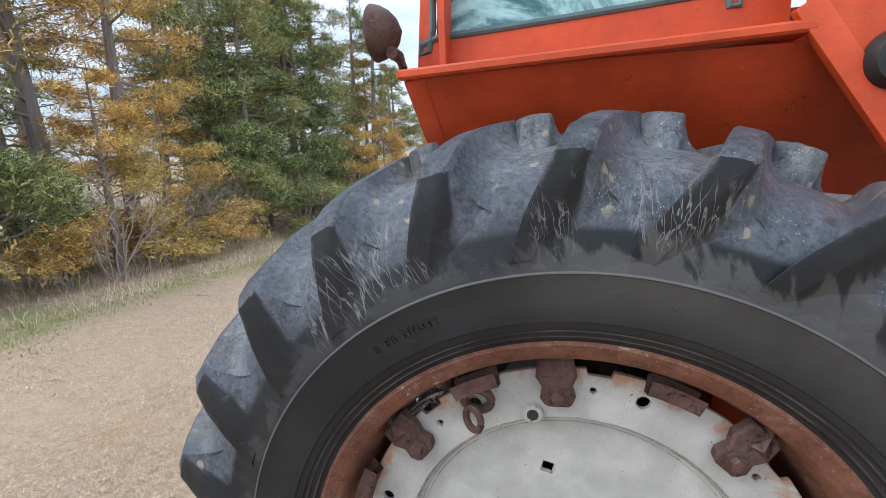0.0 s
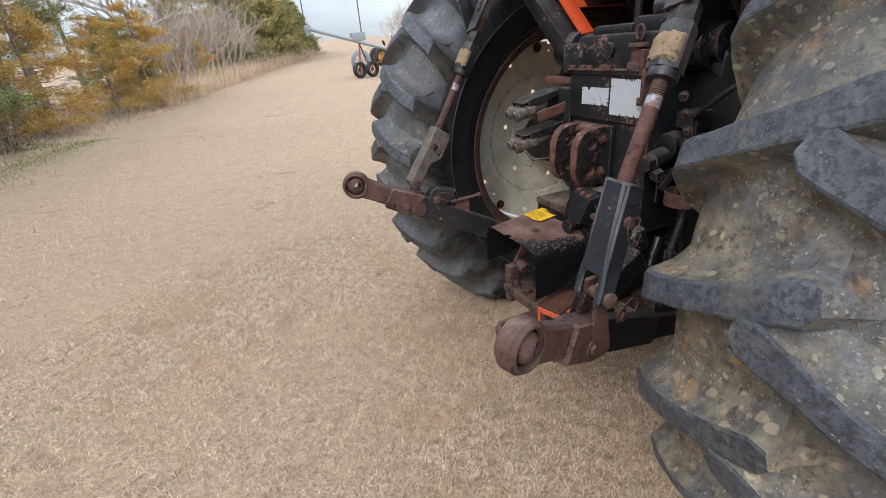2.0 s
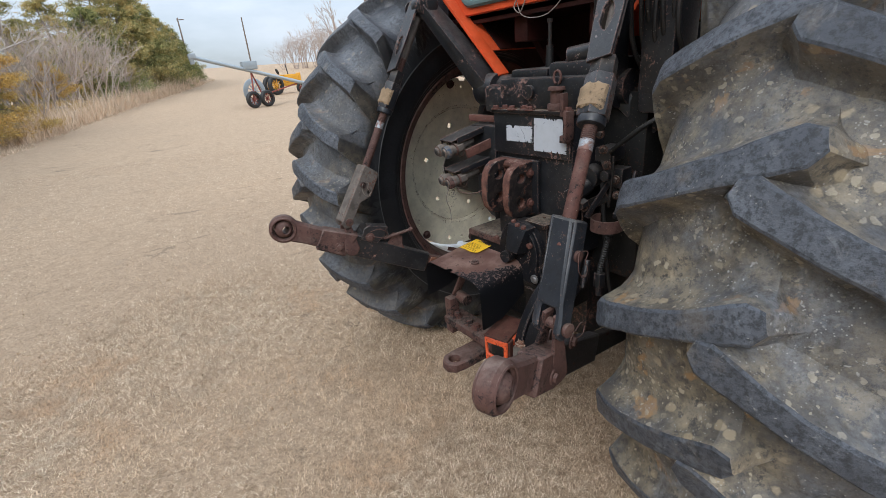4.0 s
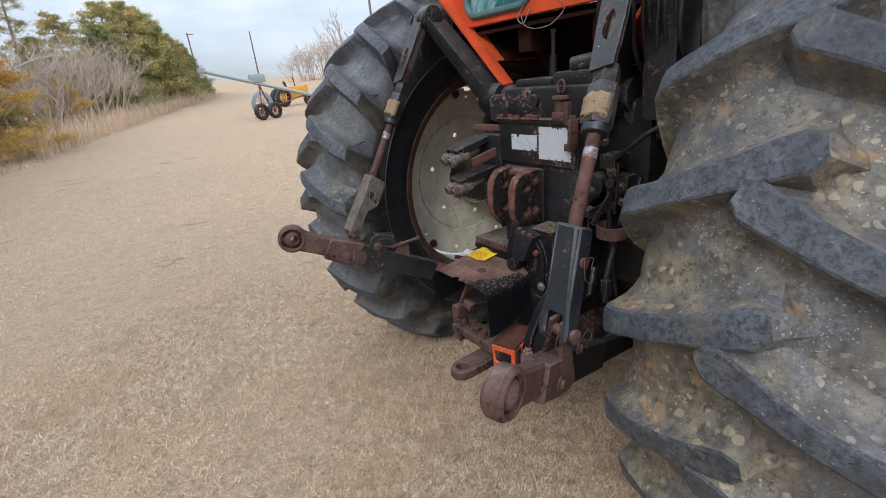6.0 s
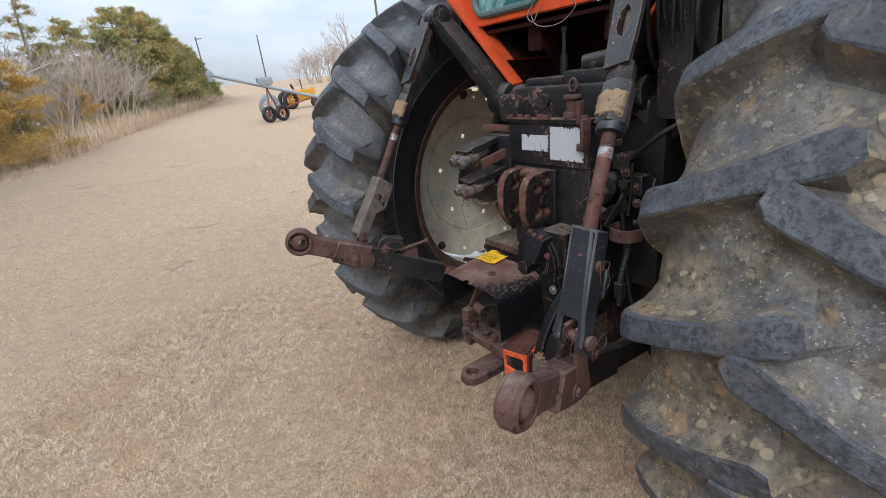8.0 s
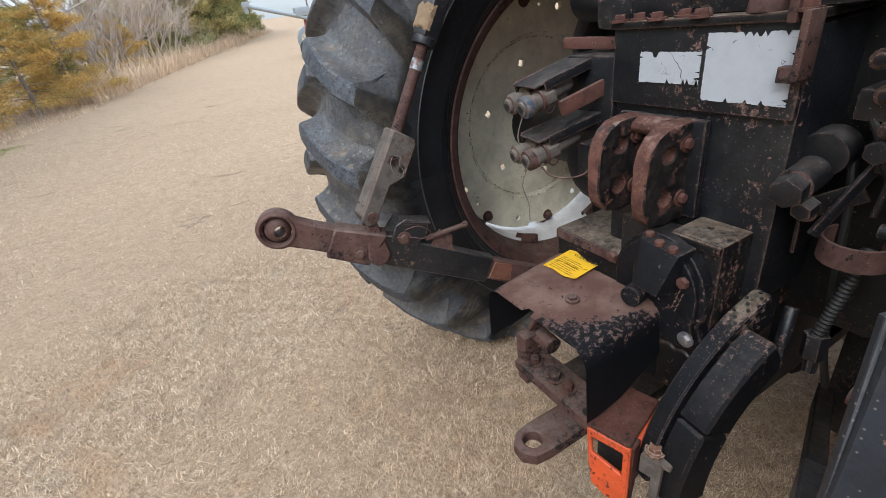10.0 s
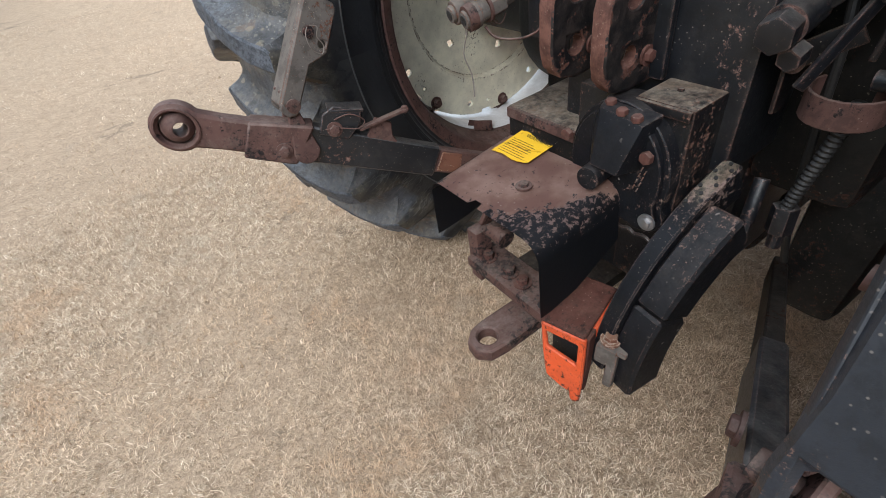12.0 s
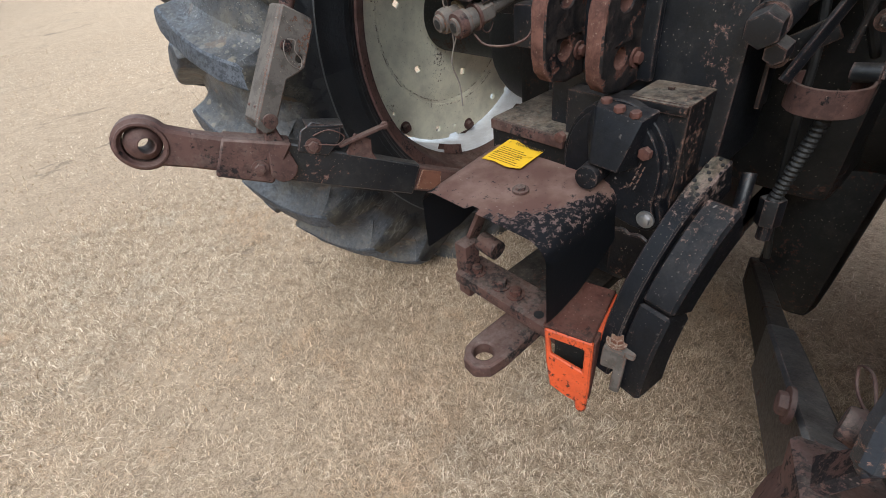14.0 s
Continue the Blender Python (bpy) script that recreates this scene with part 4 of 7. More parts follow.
# cab: side wall with its window, rear wall with rounded lower windows
side_frame = plate([(-0.375, 1.80), (0.42, 1.80), (0.42, 2.75), (-0.30, 2.75)], 0.03, plane_at((0, -0.60, 0), (1, 0, 0), (0, 0, 1)),
                   [[(-0.335, 1.868), (0.30, 1.905), (0.30, 2.65), (-0.27, 2.65)]], 0.003)
cab_side = part("cab_side", side_frame, orange_paint, tractor)
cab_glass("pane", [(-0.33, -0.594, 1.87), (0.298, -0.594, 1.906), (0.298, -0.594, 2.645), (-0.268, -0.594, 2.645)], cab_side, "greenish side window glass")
seal = tube([(-0.327, -0.612, 2.6), (-0.332, -0.612, 1.90), (-0.318, -0.612, 1.876), (0.28, -0.612, 1.911), (0.296, -0.612, 1.93), (0.296, -0.612, 2.6)], 0.009, 8)
part("window_seal", seal, gasket, cab_side)
for x in (-0.26, -0.10):
    part("window_latch", join(rod((x, -0.56, 1.90), (x - 0.02, -0.56, 2.02), 0.011), rod((x - 0.02, -0.55, 1.925), (x - 0.02, -0.57, 1.925), 0.026)), gasket, cab_side)
part("cab_side", plate([(-0.375, 1.80), (0.42, 1.80), (0.42, 2.75), (-0.30, 2.75)], 0.03, plane_at((0, 0.60, 0), (1, 0, 0), (0, 0, 1)),
                       [[(-0.335, 1.868), (0.30, 1.905), (0.30, 2.65), (-0.27, 2.65)]], 0.003), orange_paint, tractor)


def rounded(cx, cz, w, h, r, n=5):
    pts = []
    for sx, sz, a0 in ((1, 1, 0), (-1, 1, 90), (-1, -1, 180), (1, -1, 270)):
        for k in range(n + 1):
            a = radians(a0 + 90 * k / n)
            pts.append((cx + sx * (w / 2 - r) + r * math.cos(a), cz + sz * (h / 2 - r) + r * math.sin(a)))
    return pts


rear_frame = plate([(-0.38, 1.432), (0.38, 1.432), (0.66, 1.79), (0.66, 2.75), (-0.66, 2.75), (-0.66, 1.79)], 0.02, plane_at((-0.30, 0, 0), (0, 1, 0), (0, 0, 1)),
                   [rounded(0.215, 1.605, 0.31, 0.28, 0.05), rounded(-0.215, 1.605, 0.31, 0.28, 0.05), rounded(0, 2.25, 1.1, 0.75, 0.08)], 0.003)
cab_rear = part("cab_rear", rear_frame, orange_paint, tractor)
for y in (0.215, -0.215):
    ring = [(-0.312, y + a, b) for a, b in rounded(0, 1.605, 0.31, 0.28, 0.05)]
    part("window_seal", tube(ring + ring[:1], 0.012, 8, smooth_steps=1), gasket, cab_rear)
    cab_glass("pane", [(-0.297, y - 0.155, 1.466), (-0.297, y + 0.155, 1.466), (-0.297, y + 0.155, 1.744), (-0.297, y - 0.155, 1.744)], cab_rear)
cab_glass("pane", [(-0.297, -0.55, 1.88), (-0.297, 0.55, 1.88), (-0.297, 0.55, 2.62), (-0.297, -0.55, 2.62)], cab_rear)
part("cab_roof", span_box((-0.36, -0.68, 2.75), (1.3, 0.68, 2.85), 0.02), orange_paint, tractor)
part("cab_floor", join(span_box((-0.29, -0.62, 1.415), (0.42, 0.62, 1.432), 0.002), plate([(-0.42, 1.0), (0.42, 1.0), (0.42, 1.42), (-0.42, 1.42)], 0.01, plane_at((0.05, 0, 0), (0, 1, 0), (0, 0, 1))), span_box((-0.29, -0.40, 1.405), (-0.27, 0.40, 1.432), 0.002)), shaded_red, tractor, "dark red panel under the cab, its shade put into the colour")
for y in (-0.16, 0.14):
    part("cab_rib", join(beam((-0.22, y, 1.40), (0.03, y * 1.1, 1.12), 0.03, 0.05, 0.004), span_box((-0.26, y - 0.03, 1.33), (-0.14, y + 0.03, 1.41), 0.004)), shaded_red, tractor)
part("front_hull", join(span_box((0.42, -0.36, 0.55), (2.6, 0.36, 1.45), 0.04), span_box((1.08, -0.6, 1.43), (1.3, 0.6, 1.9), 0.02), span_box((0.45, -0.5, 1.66), (1.1, 0.5, 1.9), 0.02)), orange_paint, tractor)
# wires hanging under the cab sill
part("loose_wire", tube([(-0.315, 0.10, 1.44), (-0.325, 0.075, 1.405), (-0.325, 0.03, 1.39), (-0.32, -0.03, 1.395), (-0.315, -0.075, 1.43), (-0.312, -0.05, 1.455)], 0.0014, 6), wire_metal, tractor, "thin pale wire loop")
part("loose_wire", tube([(-0.318, 0.085, 1.46), (-0.325, 0.105, 1.43), (-0.325, 0.08, 1.41), (-0.318, 0.06, 1.45)], 0.002, 6), wire_metal, tractor)

# rear work lamp on the near fender corner
lamp_at = Vector((-0.425, -0.675, 1.882))
shell = spin([(0.0, 0.004), (0.012, 0.030), (0.028, 0.047), (0.046, 0.058), (0.060, 0.062), (0.066, 0.0635), (0.070, 0.061), (0.066, 0.056)], 40)
shell.transform(Matrix.Translation(lamp_at + Vector((0.033, 0, 0))) @ pose(0, 0, 0, 0, 0, 90))
lamp = part("work_lamp", shell, rust_brown, tractor, "rust-brown round work lamp on the fender corner")
lens = spin([(0.064, 0.055), (0.074, 0.04), (0.078, 0.0)], 40)
lens.transform(Matrix.Translation(lamp_at + Vector((0.033, 0, 0))) @ pose(0, 0, 0, 0, 0, 90))
part("lens", lens, glass, lamp)
part("lamp_bracket", join(beam(lamp_at + Vector((0.02, 0.0, -0.045)), (-0.395, -0.66, 1.80), 0.02, 0.012, 0.003), rod(lamp_at + Vector((0.015, -0.025, -0.05)), lamp_at + Vector((0.015, 0.025, -0.05)), 0.014)), rust_brown, lamp)

# ---- rear housing ----
BACK = -0.44
housing = part("rear_housing", join(span_box((BACK, -0.228, 0.70), (-0.05, 0.076, 1.12), 0.008), span_box((-0.30, -0.20, 0.34), (0.3, 0.2, 1.02), 0.03)), black_paint, tractor, "black cast rear housing with chipped paint")
valve = part("valve_block", span_box((-0.43, -0.262, 1.137), (-0.10, 0.072, 1.225), 0.014), black_paint, housing)
for piece in (span_box((-0.40, -0.245, 1.215), (-0.14, -0.10, 1.262), 0.014), span_box((-0.39, -0.09, 1.215), (-0.16, 0.06, 1.248), 0.012)):
    part("valve_section", piece, black_paint, valve)
part("valve_port", block((-0.37, 0.10, 1.165), (0.13, 0.09, 0.085), 0.018, (0, 0, 12)), black_paint, valve)
part("valve_plug", rod((-0.425, -0.06, 1.185), (-0.442, -0.06, 1.185), 0.02, sides=16, soft=0.002), black_paint, valve)
# the pressed cover with its two labels and its flange bolts
part("cover_plate", span_box((BACK - 0.012, -0.228, 1.004), (BACK - 0.0005, 0.075, 1.128), 0.004), black_paint, housing)
flange = part("cover_flange", join(span_box((BACK - 0.02, -0.232, 1.126), (-0.2, 0.078, 1.138), 0.003)), black_dusty, housing)
for y in (0.062, 0.032, -0.012, -0.045, -0.085, -0.222):
    part("flange_bolt", bolt((BACK - 0.006 + 0.012 * math.sin(y * 90), y, 1.138), (0, 0, 1), 0.0105, 0.011), rust_red, housing)


def torn(w, h, bites, seed):
    """A sticker outline with peeled edges."""
    rng = random.Random(seed)
    pts = []
    for (x0, z0), (x1, z1) in (((0, 0), (w, 0)), ((w, 0), (w, h)), ((w, h), (0, h)), ((0, h), (0, 0))):
        for k in range(34):
            t = k / 34
            dx, dz = (x1 - x0), (z1 - z0)
            n = (rng.random() ** 3 * 0.35 + (1.6 if rng.random() > 0.93 else 0.0)) * bites
            length = math.hypot(dx, dz)
            pts.append((x0 + dx * t - dz / length * n, z0 + dz * t + dx / length * n))
    return pts


part("label", plate(torn(0.108, 0.048, 0.005, 3), 0.0012, plane_at((BACK - 0.0135, 0.017, 1.043), (0, -1, 0), (0, 0, 1)), soft=0), white_label, housing, "peeling white blank label")
part("label", plate(torn(0.120, 0.094, 0.004, 8), 0.0012, plane_at((BACK - 0.0135, -0.097, 1.022), (0, -1, 0), (0, 0, 1)), soft=0), white_label, housing, "large peeling white blank label")
part("cover_clip", join(span_box((BACK - 0.03, -0.235, 1.055), (BACK - 0.014, -0.205, 1.075), 0.002), span_box((BACK - 0.045, -0.238, 1.06), (BACK - 0.01, -0.228, 1.14), 0.003), beam((BACK - 0.02, -0.21, 1.125), (BACK - 0.02, -0.21, 1.185), 0.02, 0.012, 0.003, (0, 1, 0))), rust_brown, housing)
plug_at = Vector((BACK + 0.005, -0.165, 1.138))
part("filler_plug", join(rod(plug_at, plug_at + Vector((0, 0, 0.018)), 0.027, 0.025, 20, 0.002), rod(plug_at + Vector((0, 0, 0.018)), plug_at + Vector((0, 0, 0.052)), 0.0185, sides=6), rod(plug_at + Vector((0, 0, 0.052)), plug_at + Vector((0, 0, 0.062)), 0.026, 0.024, 24, 0.002)), rust_brown, housing, "rusty filler plug with ring")
part("plug_ring", tube([plug_at + Vector((0.0, 0.012 * math.cos(t), 0.085 + 0.017 * math.sin(t))) for t in np.linspace(-1.2, math.tau - 1.9, 12)], 0.0035, 6), rust_brown, housing)
part("breather", join(rod((-0.30, -0.02, 1.225), (-0.30, -0.02, 1.31), 0.013, 0.011), rod((-0.30, -0.02, 1.31), (-0.30, -0.02, 1.375), 0.006), rod((-0.30, -0.02, 1.372), (-0.30, -0.02, 1.382), 0.009, sides=6)), shaded_grimy_black, housing)
part("lift_link", join(beam((-0.33, -0.12, 1.25), (-0.38, -0.2, 1.28), 0.03, 0.03, 0.006), rod((-0.38, -0.16, 1.275), (-0.36, -0.24, 1.285), 0.022, sides=14)), black_paint, housing)

# ---- top-link bracket: two cast ears on a foot ----
def ear(y):
    """One cast ear, thick along y: a web with two pin holes inside a heavy rounded border."""
    outline = [(0.006, -0.030), (-0.050, -0.030), (-0.078, -0.022), (-0.094, -0.004), (-0.100, 0.022), (-0.100, 0.086), (-0.094, 0.108), (-0.080, 0.126), (-0.060, 0.136), (-0.036, 0.139), (0.006, 0.139)]
    frame_at = plane_at((BACK - 0.004, y, 0.852), (1, 0, 0), (0, 0, 1))
    border = plate(outline, 0.029, frame_at @ Matrix.Diagonal((1.12, 1, 1, 1)), [[(-0.010, 0.070), (-0.010, 0.118), (-0.060, 0.115), (-0.078, 0.100), (-0.080, 0.070)], [(-0.010, -0.010), (-0.010, 0.046), (-0.080, 0.046), (-0.078, 0.012), (-0.060, -0.010)]], 0.0)
    soften(border, 0.007, segments=3, sharp=0.8)
    web = plate([(x * 0.94, z * 0.94 + 0.003) for x, z in outline], 0.022, frame_at @ Matrix.Diagonal((1.12, 1, 1, 1)), [circle(0.0145, 16, (-0.050, 0.092)), circle(0.0145, 16, (-0.050, 0.018))], 0.002)
    return join(border, web)


bracket = part("top_link_bracket", join(span_box((BACK - 0.016, -0.115, 0.826), (BACK - 0.002, 0.052, 0.992), 0.006)), black_paint, tractor, "cast top-link bracket, rust-red with black paint remains")
for y in (0.018, -0.078):
    part("ear", wobble(ear(y), 0.0015, 25), ear_coat, bracket)
    for z in (0.956, 0.862):
        part("ear_bolt", bolt((BACK - 0.024, y - 0.0125, z), (0, -1, 0), 0.010, 0.010), rust_red, bracket)
part("bridge", join(plate([(0.0, 0.108), (-0.04, 0.112), (-0.046, 0.128), (-0.03, 0.138), (0.0, 0.139)], 0.07, plane_at((BACK - 0.004, -0.03, 0.852), (1, 0, 0), (0, 0, 1)), soft=0.006)), ear_coat, bracket)

# ---- stepped gear boxes and the round cover below ----
part("step_box", span_box((-0.515, -0.205, 0.50), (-0.30, -0.118, 0.828), 0.004), black_dusty, tractor, "black box housing with dusty top")
part("step_box", span_box((-0.49, 0.0, 0.52), (-0.30, 0.182, 0.722), 0.004), black_dusty, tractor)
part("step_box", span_box((-0.47, -0.13, 0.45), (-0.2, 0.02, 0.80), 0.004), black_paint, tractor)
cover = [(0.088 * math.cos(a), 0.105 * math.sin(a)) for a in np.linspace(math.radians(-20), math.radians(228), 26)] + [(-0.03, -0.088), (0.02, -0.085), (0.058, -0.092), (0.072, -0.090), (0.092, -0.066)]
cover_frame = plane_at((-0.515, -0.116, 0.722), (0, -1, 0), (0, 0, 1))
pto = part("pto_cover", plate(cover, 0.045, cover_frame, soft=0.006), black_flaked, tractor, "round cast cover with bolts round its edge")
part("cover_face", plate([(x * 0.9, z * 0.92) for x, z in cover], 0.012, cover_frame @ Matrix.Translation((0, 0, 0.026)), soft=0.004), black_flaked, pto)
# the cast lug that bridges the cover, its top held by four bolts
lug = bmesh.new()
for p in ((-0.034, 0.104, 0.012), (0.056, 0.098, 0.012), (-0.022, 0.100, 0.046), (0.050, 0.092, 0.048), (0.036, 0.022, 0.074), (-0.008, 0.026, 0.076), (-0.028, 0.050, 0.050), (-0.052, 0.062, 0.020), (0.046, 0.012, 0.020), (-0.03, 0.02, 0.020)):
    lug.verts.new(cover_frame @ Vector(p))
bmesh.ops.convex_hull(lug, input=lug.verts[:])
bmesh.ops.dissolve_limit(lug, angle_limit=radians(3), verts=lug.verts[:], edges=lug.edges[:])
soften(lug, 0.0035)
part("cover_lug", lug, black_flaked, pto)
for k in range(2):
    part("cast_mark", join(*[block(cover_frame @ Vector((0.040 + 0.006 * k + 0.003 * j, -0.012 + 0.011 * j - 0.004 * k, 0.0325)), (0.0012, 0.002, 0.008), 0.0004, (20, 0, 0)) for j in range(4)]), rust_grey, pto)
part("cover_pipe", rod((-0.594, -0.108, 0.724), (-0.53, -0.10, 0.724), 0.0185, sides=22, soft=0.003), black_flaked, pto)
for y, z in ((-0.100, 0.821), (-0.128, 0.819), (-0.152, 0.816)):
    part("cover_bolt", bolt((-0.545 - 0.012 * (y < -0.11), y, z), (-0.1, 0, 1), 0.0085, 0.008, False), rust_red, pto)
part("cover_bolt", bolt((-0.549, -0.188, 0.661), (-1, 0, 0), 0.0095, 0.008), steel, pto)
part("cover_bolt", bolt((-0.549, -0.172, 0.766), (-1, 0, 0), 0.0105, 0.009, False), rust_red, pto)
part("cover_bolt", bolt((-0.549, -0.03, 0.755), (-1, 0, 0), 0.0105, 0.009, False), rust_red, pto)
# weld beads and small studs on the boxes
for y0, z0, y1, z1 in ((-0.205, 0.60, -0.118, 0.60), (0.0, 0.62, 0.182, 0.62)):
    part("weld_bead", tube([(-0.516 if y0 < 0 else -0.491, y0 + (y1 - y0) * k / 8, z0 + 0.003 * math.sin(k * 2.3)) for k in range(9)], 0.004, 6), black_paint, tractor)
for x, y in ((-0.47, -0.155), (-0.43, -0.18)):
    part("box_stud", rod((x, y, 0.826), (x, y, 0.832), 0.005, sides=8), black_dusty, tractor)
part("box_lip", beam((-0.494, 0.005, 0.712), (-0.494, 0.178, 0.712), 0.008, 0.02, 0.002), rust_brown, tractor)
part("box_lip", beam((-0.518, -0.203, 0.82), (-0.518, -0.12, 0.82), 0.007, 0.014, 0.002), black_dusty, tractor)

# ---- power take-off shield ----
def shield_mesh():
    """A bent sheet: flat top with rounded near and far edges, side skirts hanging down."""
    top, r = 0.692, 0.036
    half = 0.138
    path = [(half + 0.004, 0.548), (half, top - r)] + [(half - r + r * math.sin(a), top - r + r * math.cos(a)) for a in np.linspace(1.3, 0, 5)]
    path += [(0.026, top), (0.021, top), (0.006, top), (0.001, top)]
    path += [(-half + r - r * math.sin(a), top - r + r * math.cos(a)) for a in np.linspace(0, 1.4, 6)] + [(-half, top - r - 0.02), (-half - 0.004, 0.535)]
    bm = bmesh.new()
    rows = []
    xs = (-0.722, -0.70, -0.64, -0.58, -0.545)
    for x in xs:
        row = []
        for y, z in path:
            zz = z
            if z < 0.6 and x > -0.66:
                zz = z + (x + 0.66) * (0.55 if y < 0 else 0.3)
            row.append(bm.verts.new((x, y, zz + 0.012 * (x + 0.64) / 0.1 * (1 if z > 0.66 else 0))))
        rows.append(row)
    for a, b in zip(rows, rows[1:]):
        for k in range(len(path) - 1):
            bm.faces.new((a[k], a[k + 1], b[k + 1], b[k]))
    for v in bm.verts:
        if v.co.x < -0.71 and 0.004 < v.co.y < 0.023 and v.co.z > 0.66:
            v.co.x += 0.014
    bmesh.ops.solidify(bm, geom=bm.faces[:], thickness=0.005)
    return bm


def shield_paint(g):
    x, y, z = g.split(g.coord.outputs["Object"])
    worn = g.sum(g.sum(g.span(g.sum(y, g.sum(x, 0.53), "ADD"), -0.478, -0.372), g.span(y, 0.085, 0.135, 1.0, 0.45)), g.sum(g.span(z, 0.655, 0.675), g.span(x, -0.715, -0.675, 0.62, 1.0)))
    edge = g.sum(g.sum(g.noise(70, 9, 0.8), g.sum(g.noise(17, 5, 0.7), 0.6), "ADD"), 1.7)
    mask = g.span(g.sum(worn, edge, "ADD"), 1.77, 1.83)
    black = g.mix(g.span(g.sum(g.noise(105, 7, 0.75), g.span(z, 0.63, 0.69, -0.06, 0.11), "ADD"), 0.635, 0.66), (0.009, 0.010, 0.013), (0.23, 0.155, 0.135))
    rust = g.mix(g.span(g.noise(13, 5), 0.35, 0.7), (0.20, 0.105, 0.082), (0.35, 0.225, 0.18))
    rust = g.mix(g.span(g.sum(g.noise(95, 7, 0.75), g.sum(g.noise(7, 3), 0.4), "ADD"), 0.83, 0.86), rust, (0.018, 0.016, 0.018))
    rust = g.mix(g.sum(g.span(g.spots(110), 0.08, 0.18, 1.0, 0.0), g.span(g.noise(12, 3), 0.48, 0.6)), rust, (0.36, 0.27, 0.22))
    g.color(g.mix(mask, black, rust))
    g.rough(g.span(mask, 0.0, 1.0, 0.5, 0.8))
    g.bump(g.sum(mask, g.noise(90, 4), "ADD"), 0.3, 0.001)


shield_coat = material("shield_coat", shield_paint, 0.6)
shield = part("pto_shield", shield_mesh(), shield_coat, tractor, "bent steel shield, rust-worn top and black sides")
part("shield_bolt", bolt((-0.640, -0.021, 0.694), (0, 0, 1), 0.0095, 0.008), rust_brown, shield)
def label_half(low_left, low_right, high_left, high_right, seed):
    """One half of the cracked label, its crack side ragged."""
    rng = random.Random(seed)
    low = [(0.082 * t, low_left + (low_right - low_left) * t + rng.uniform(-0.0012, 0.0012) + 0.003 * math.sin(7 * t)) for t in np.linspace(0, 1, 22)]
    high = [(0.082 * t, high_left + (high_right - high_left) * t + rng.uniform(-0.0012, 0.0012) + 0.003 * math.sin(7 * t)) for t in np.linspace(1, 0, 22)]
    return plate(low + high, 0.0012, plane_at((-0.605, 0.098, 0.7025), (0, -1, 0.0), (1, 0, 0.11)), soft=0)


sticker = part("warning_label", label_half(0.026, 0.044, 0.074, 0.066, 5), yellow_label, shield, "yellow warning label, cracked across and worn")
part("label_piece", label_half(-0.002, 0.006, 0.0235, 0.042, 6), yellow_label, sticker)
rng = random.Random(19)
for i in range(8):
    x, run, words_in = -0.598 + i * 0.0056, 0.008, []
    while run < 0.066 - 0.01 * rng.random():
        step = rng.uniform(0.004, 0.011)
        words_in.append(plate([(run, 0), (run + step, 0), (run + step, 0.0009), (run, 0.0009)], 0.0005, plane_at((x, 0.098, 0.7045 + (x + 0.605) * 0.11), (0, -1, 0), (1, 0, 0.11)), soft=0))
        run += step + 0.0018
    part("text_bar", join(*words_in), ink, sticker)
words = bpy.data.curves.new("warning_word", "FONT")
words.body, words.size = "WARNING", 0.0125
words.materials.append(ink)
word = new("warning_word", words)
word.parent = sticker
word.matrix_basis = plane_at((-0.5455, 0.075, 0.7122), (0, -1, 0), (1, 0, 0.11))

# ---- drawbar and its support ----
tip = [(-0.722, 0.040), (-0.752, 0.036), (-0.776, 0.016), (-0.779, -0.014), (-0.757, -0.036), (-0.722, -0.041)]
drawbar = part("drawbar", plate([(-0.2, 0.036)] + tip + [(-0.2, -0.036)], 0.034, Matrix.Translation((0, -0.008, 0.358)), [circle(0.0205, 20, (-0.737, 0.0))], 0.004), rust_brown, tractor, "rusty flat drawbar with a pin hole")
support = part("drawbar_support", join(span_box((-0.655, -0.115, 0.405), (-0.575, 0.155, 0.432), 0.004), span_box((-0.64, 0.13, 0.36), (-0.60, 0.165, 0.50), 0.004)), rust_brown, tractor, "rusted drawbar support bar with bolts")
part("support_arm", span_box((-0.575, -0.10, 0.395), (-0.25, 0.08, 0.425), 0.006), shaded_grimy_black, support)
for y in (0.118, 0.05, 0.01):
    part("support_bolt", bolt((-0.622, y, 0.432), (0, 0, 1), 0.0135, 0.016), rust_red, support)
# no hole cut: a black disc gives its darkness
part("support_hole", rod((-0.635, -0.06, 0.430), (-0.635, -0.06, 0.4335), 0.010, sides=16), hose_rubber, support)
part("hanger", join(beam((-0.60, 0.15, 0.50), (-0.57, 0.12, 0.60), 0.03, 0.01, 0.002, (0, 1, 0)), rod((-0.62, 0.055, 0.52), (-0.62, 0.10, 0.525), 0.02, sides=14)), rust_brown, support)

# orange clamp beside the drawbar
corner, lateral, ahead = Vector((-0.700, -0.123, 0.497)), Vector((0.25, -0.968, 0)), Vector((0.968, 0.25, 0))
face_bm = plate([(0, 0), (0.082, 0.004), (0.087, -0.10), (0.087, -0.150), (0.079, -0.158), (0.070, -0.153), (0.067, -0.136), (0.050, -0.134), (0.020, -0.122), (0.009, -0.07)], 0.009, plane_at(corner, lateral, (0.12, 0.03, 1)),
                [[(0.010, -0.016), (0.070, -0.015), (0.072, -0.062), (0.016, -0.050)]], 0.0025)
lip_at = plane_at(corner + lateral * 0.081, ahead, (0, 0, 1))
lip_bm = plate([(0.03, 0.003), (0.118, 0.012), (0.118, -0.042), (0.104, -0.042), (0.100, -0.014), (0.03, -0.022)], 0.008, lip_at, soft=0.002)
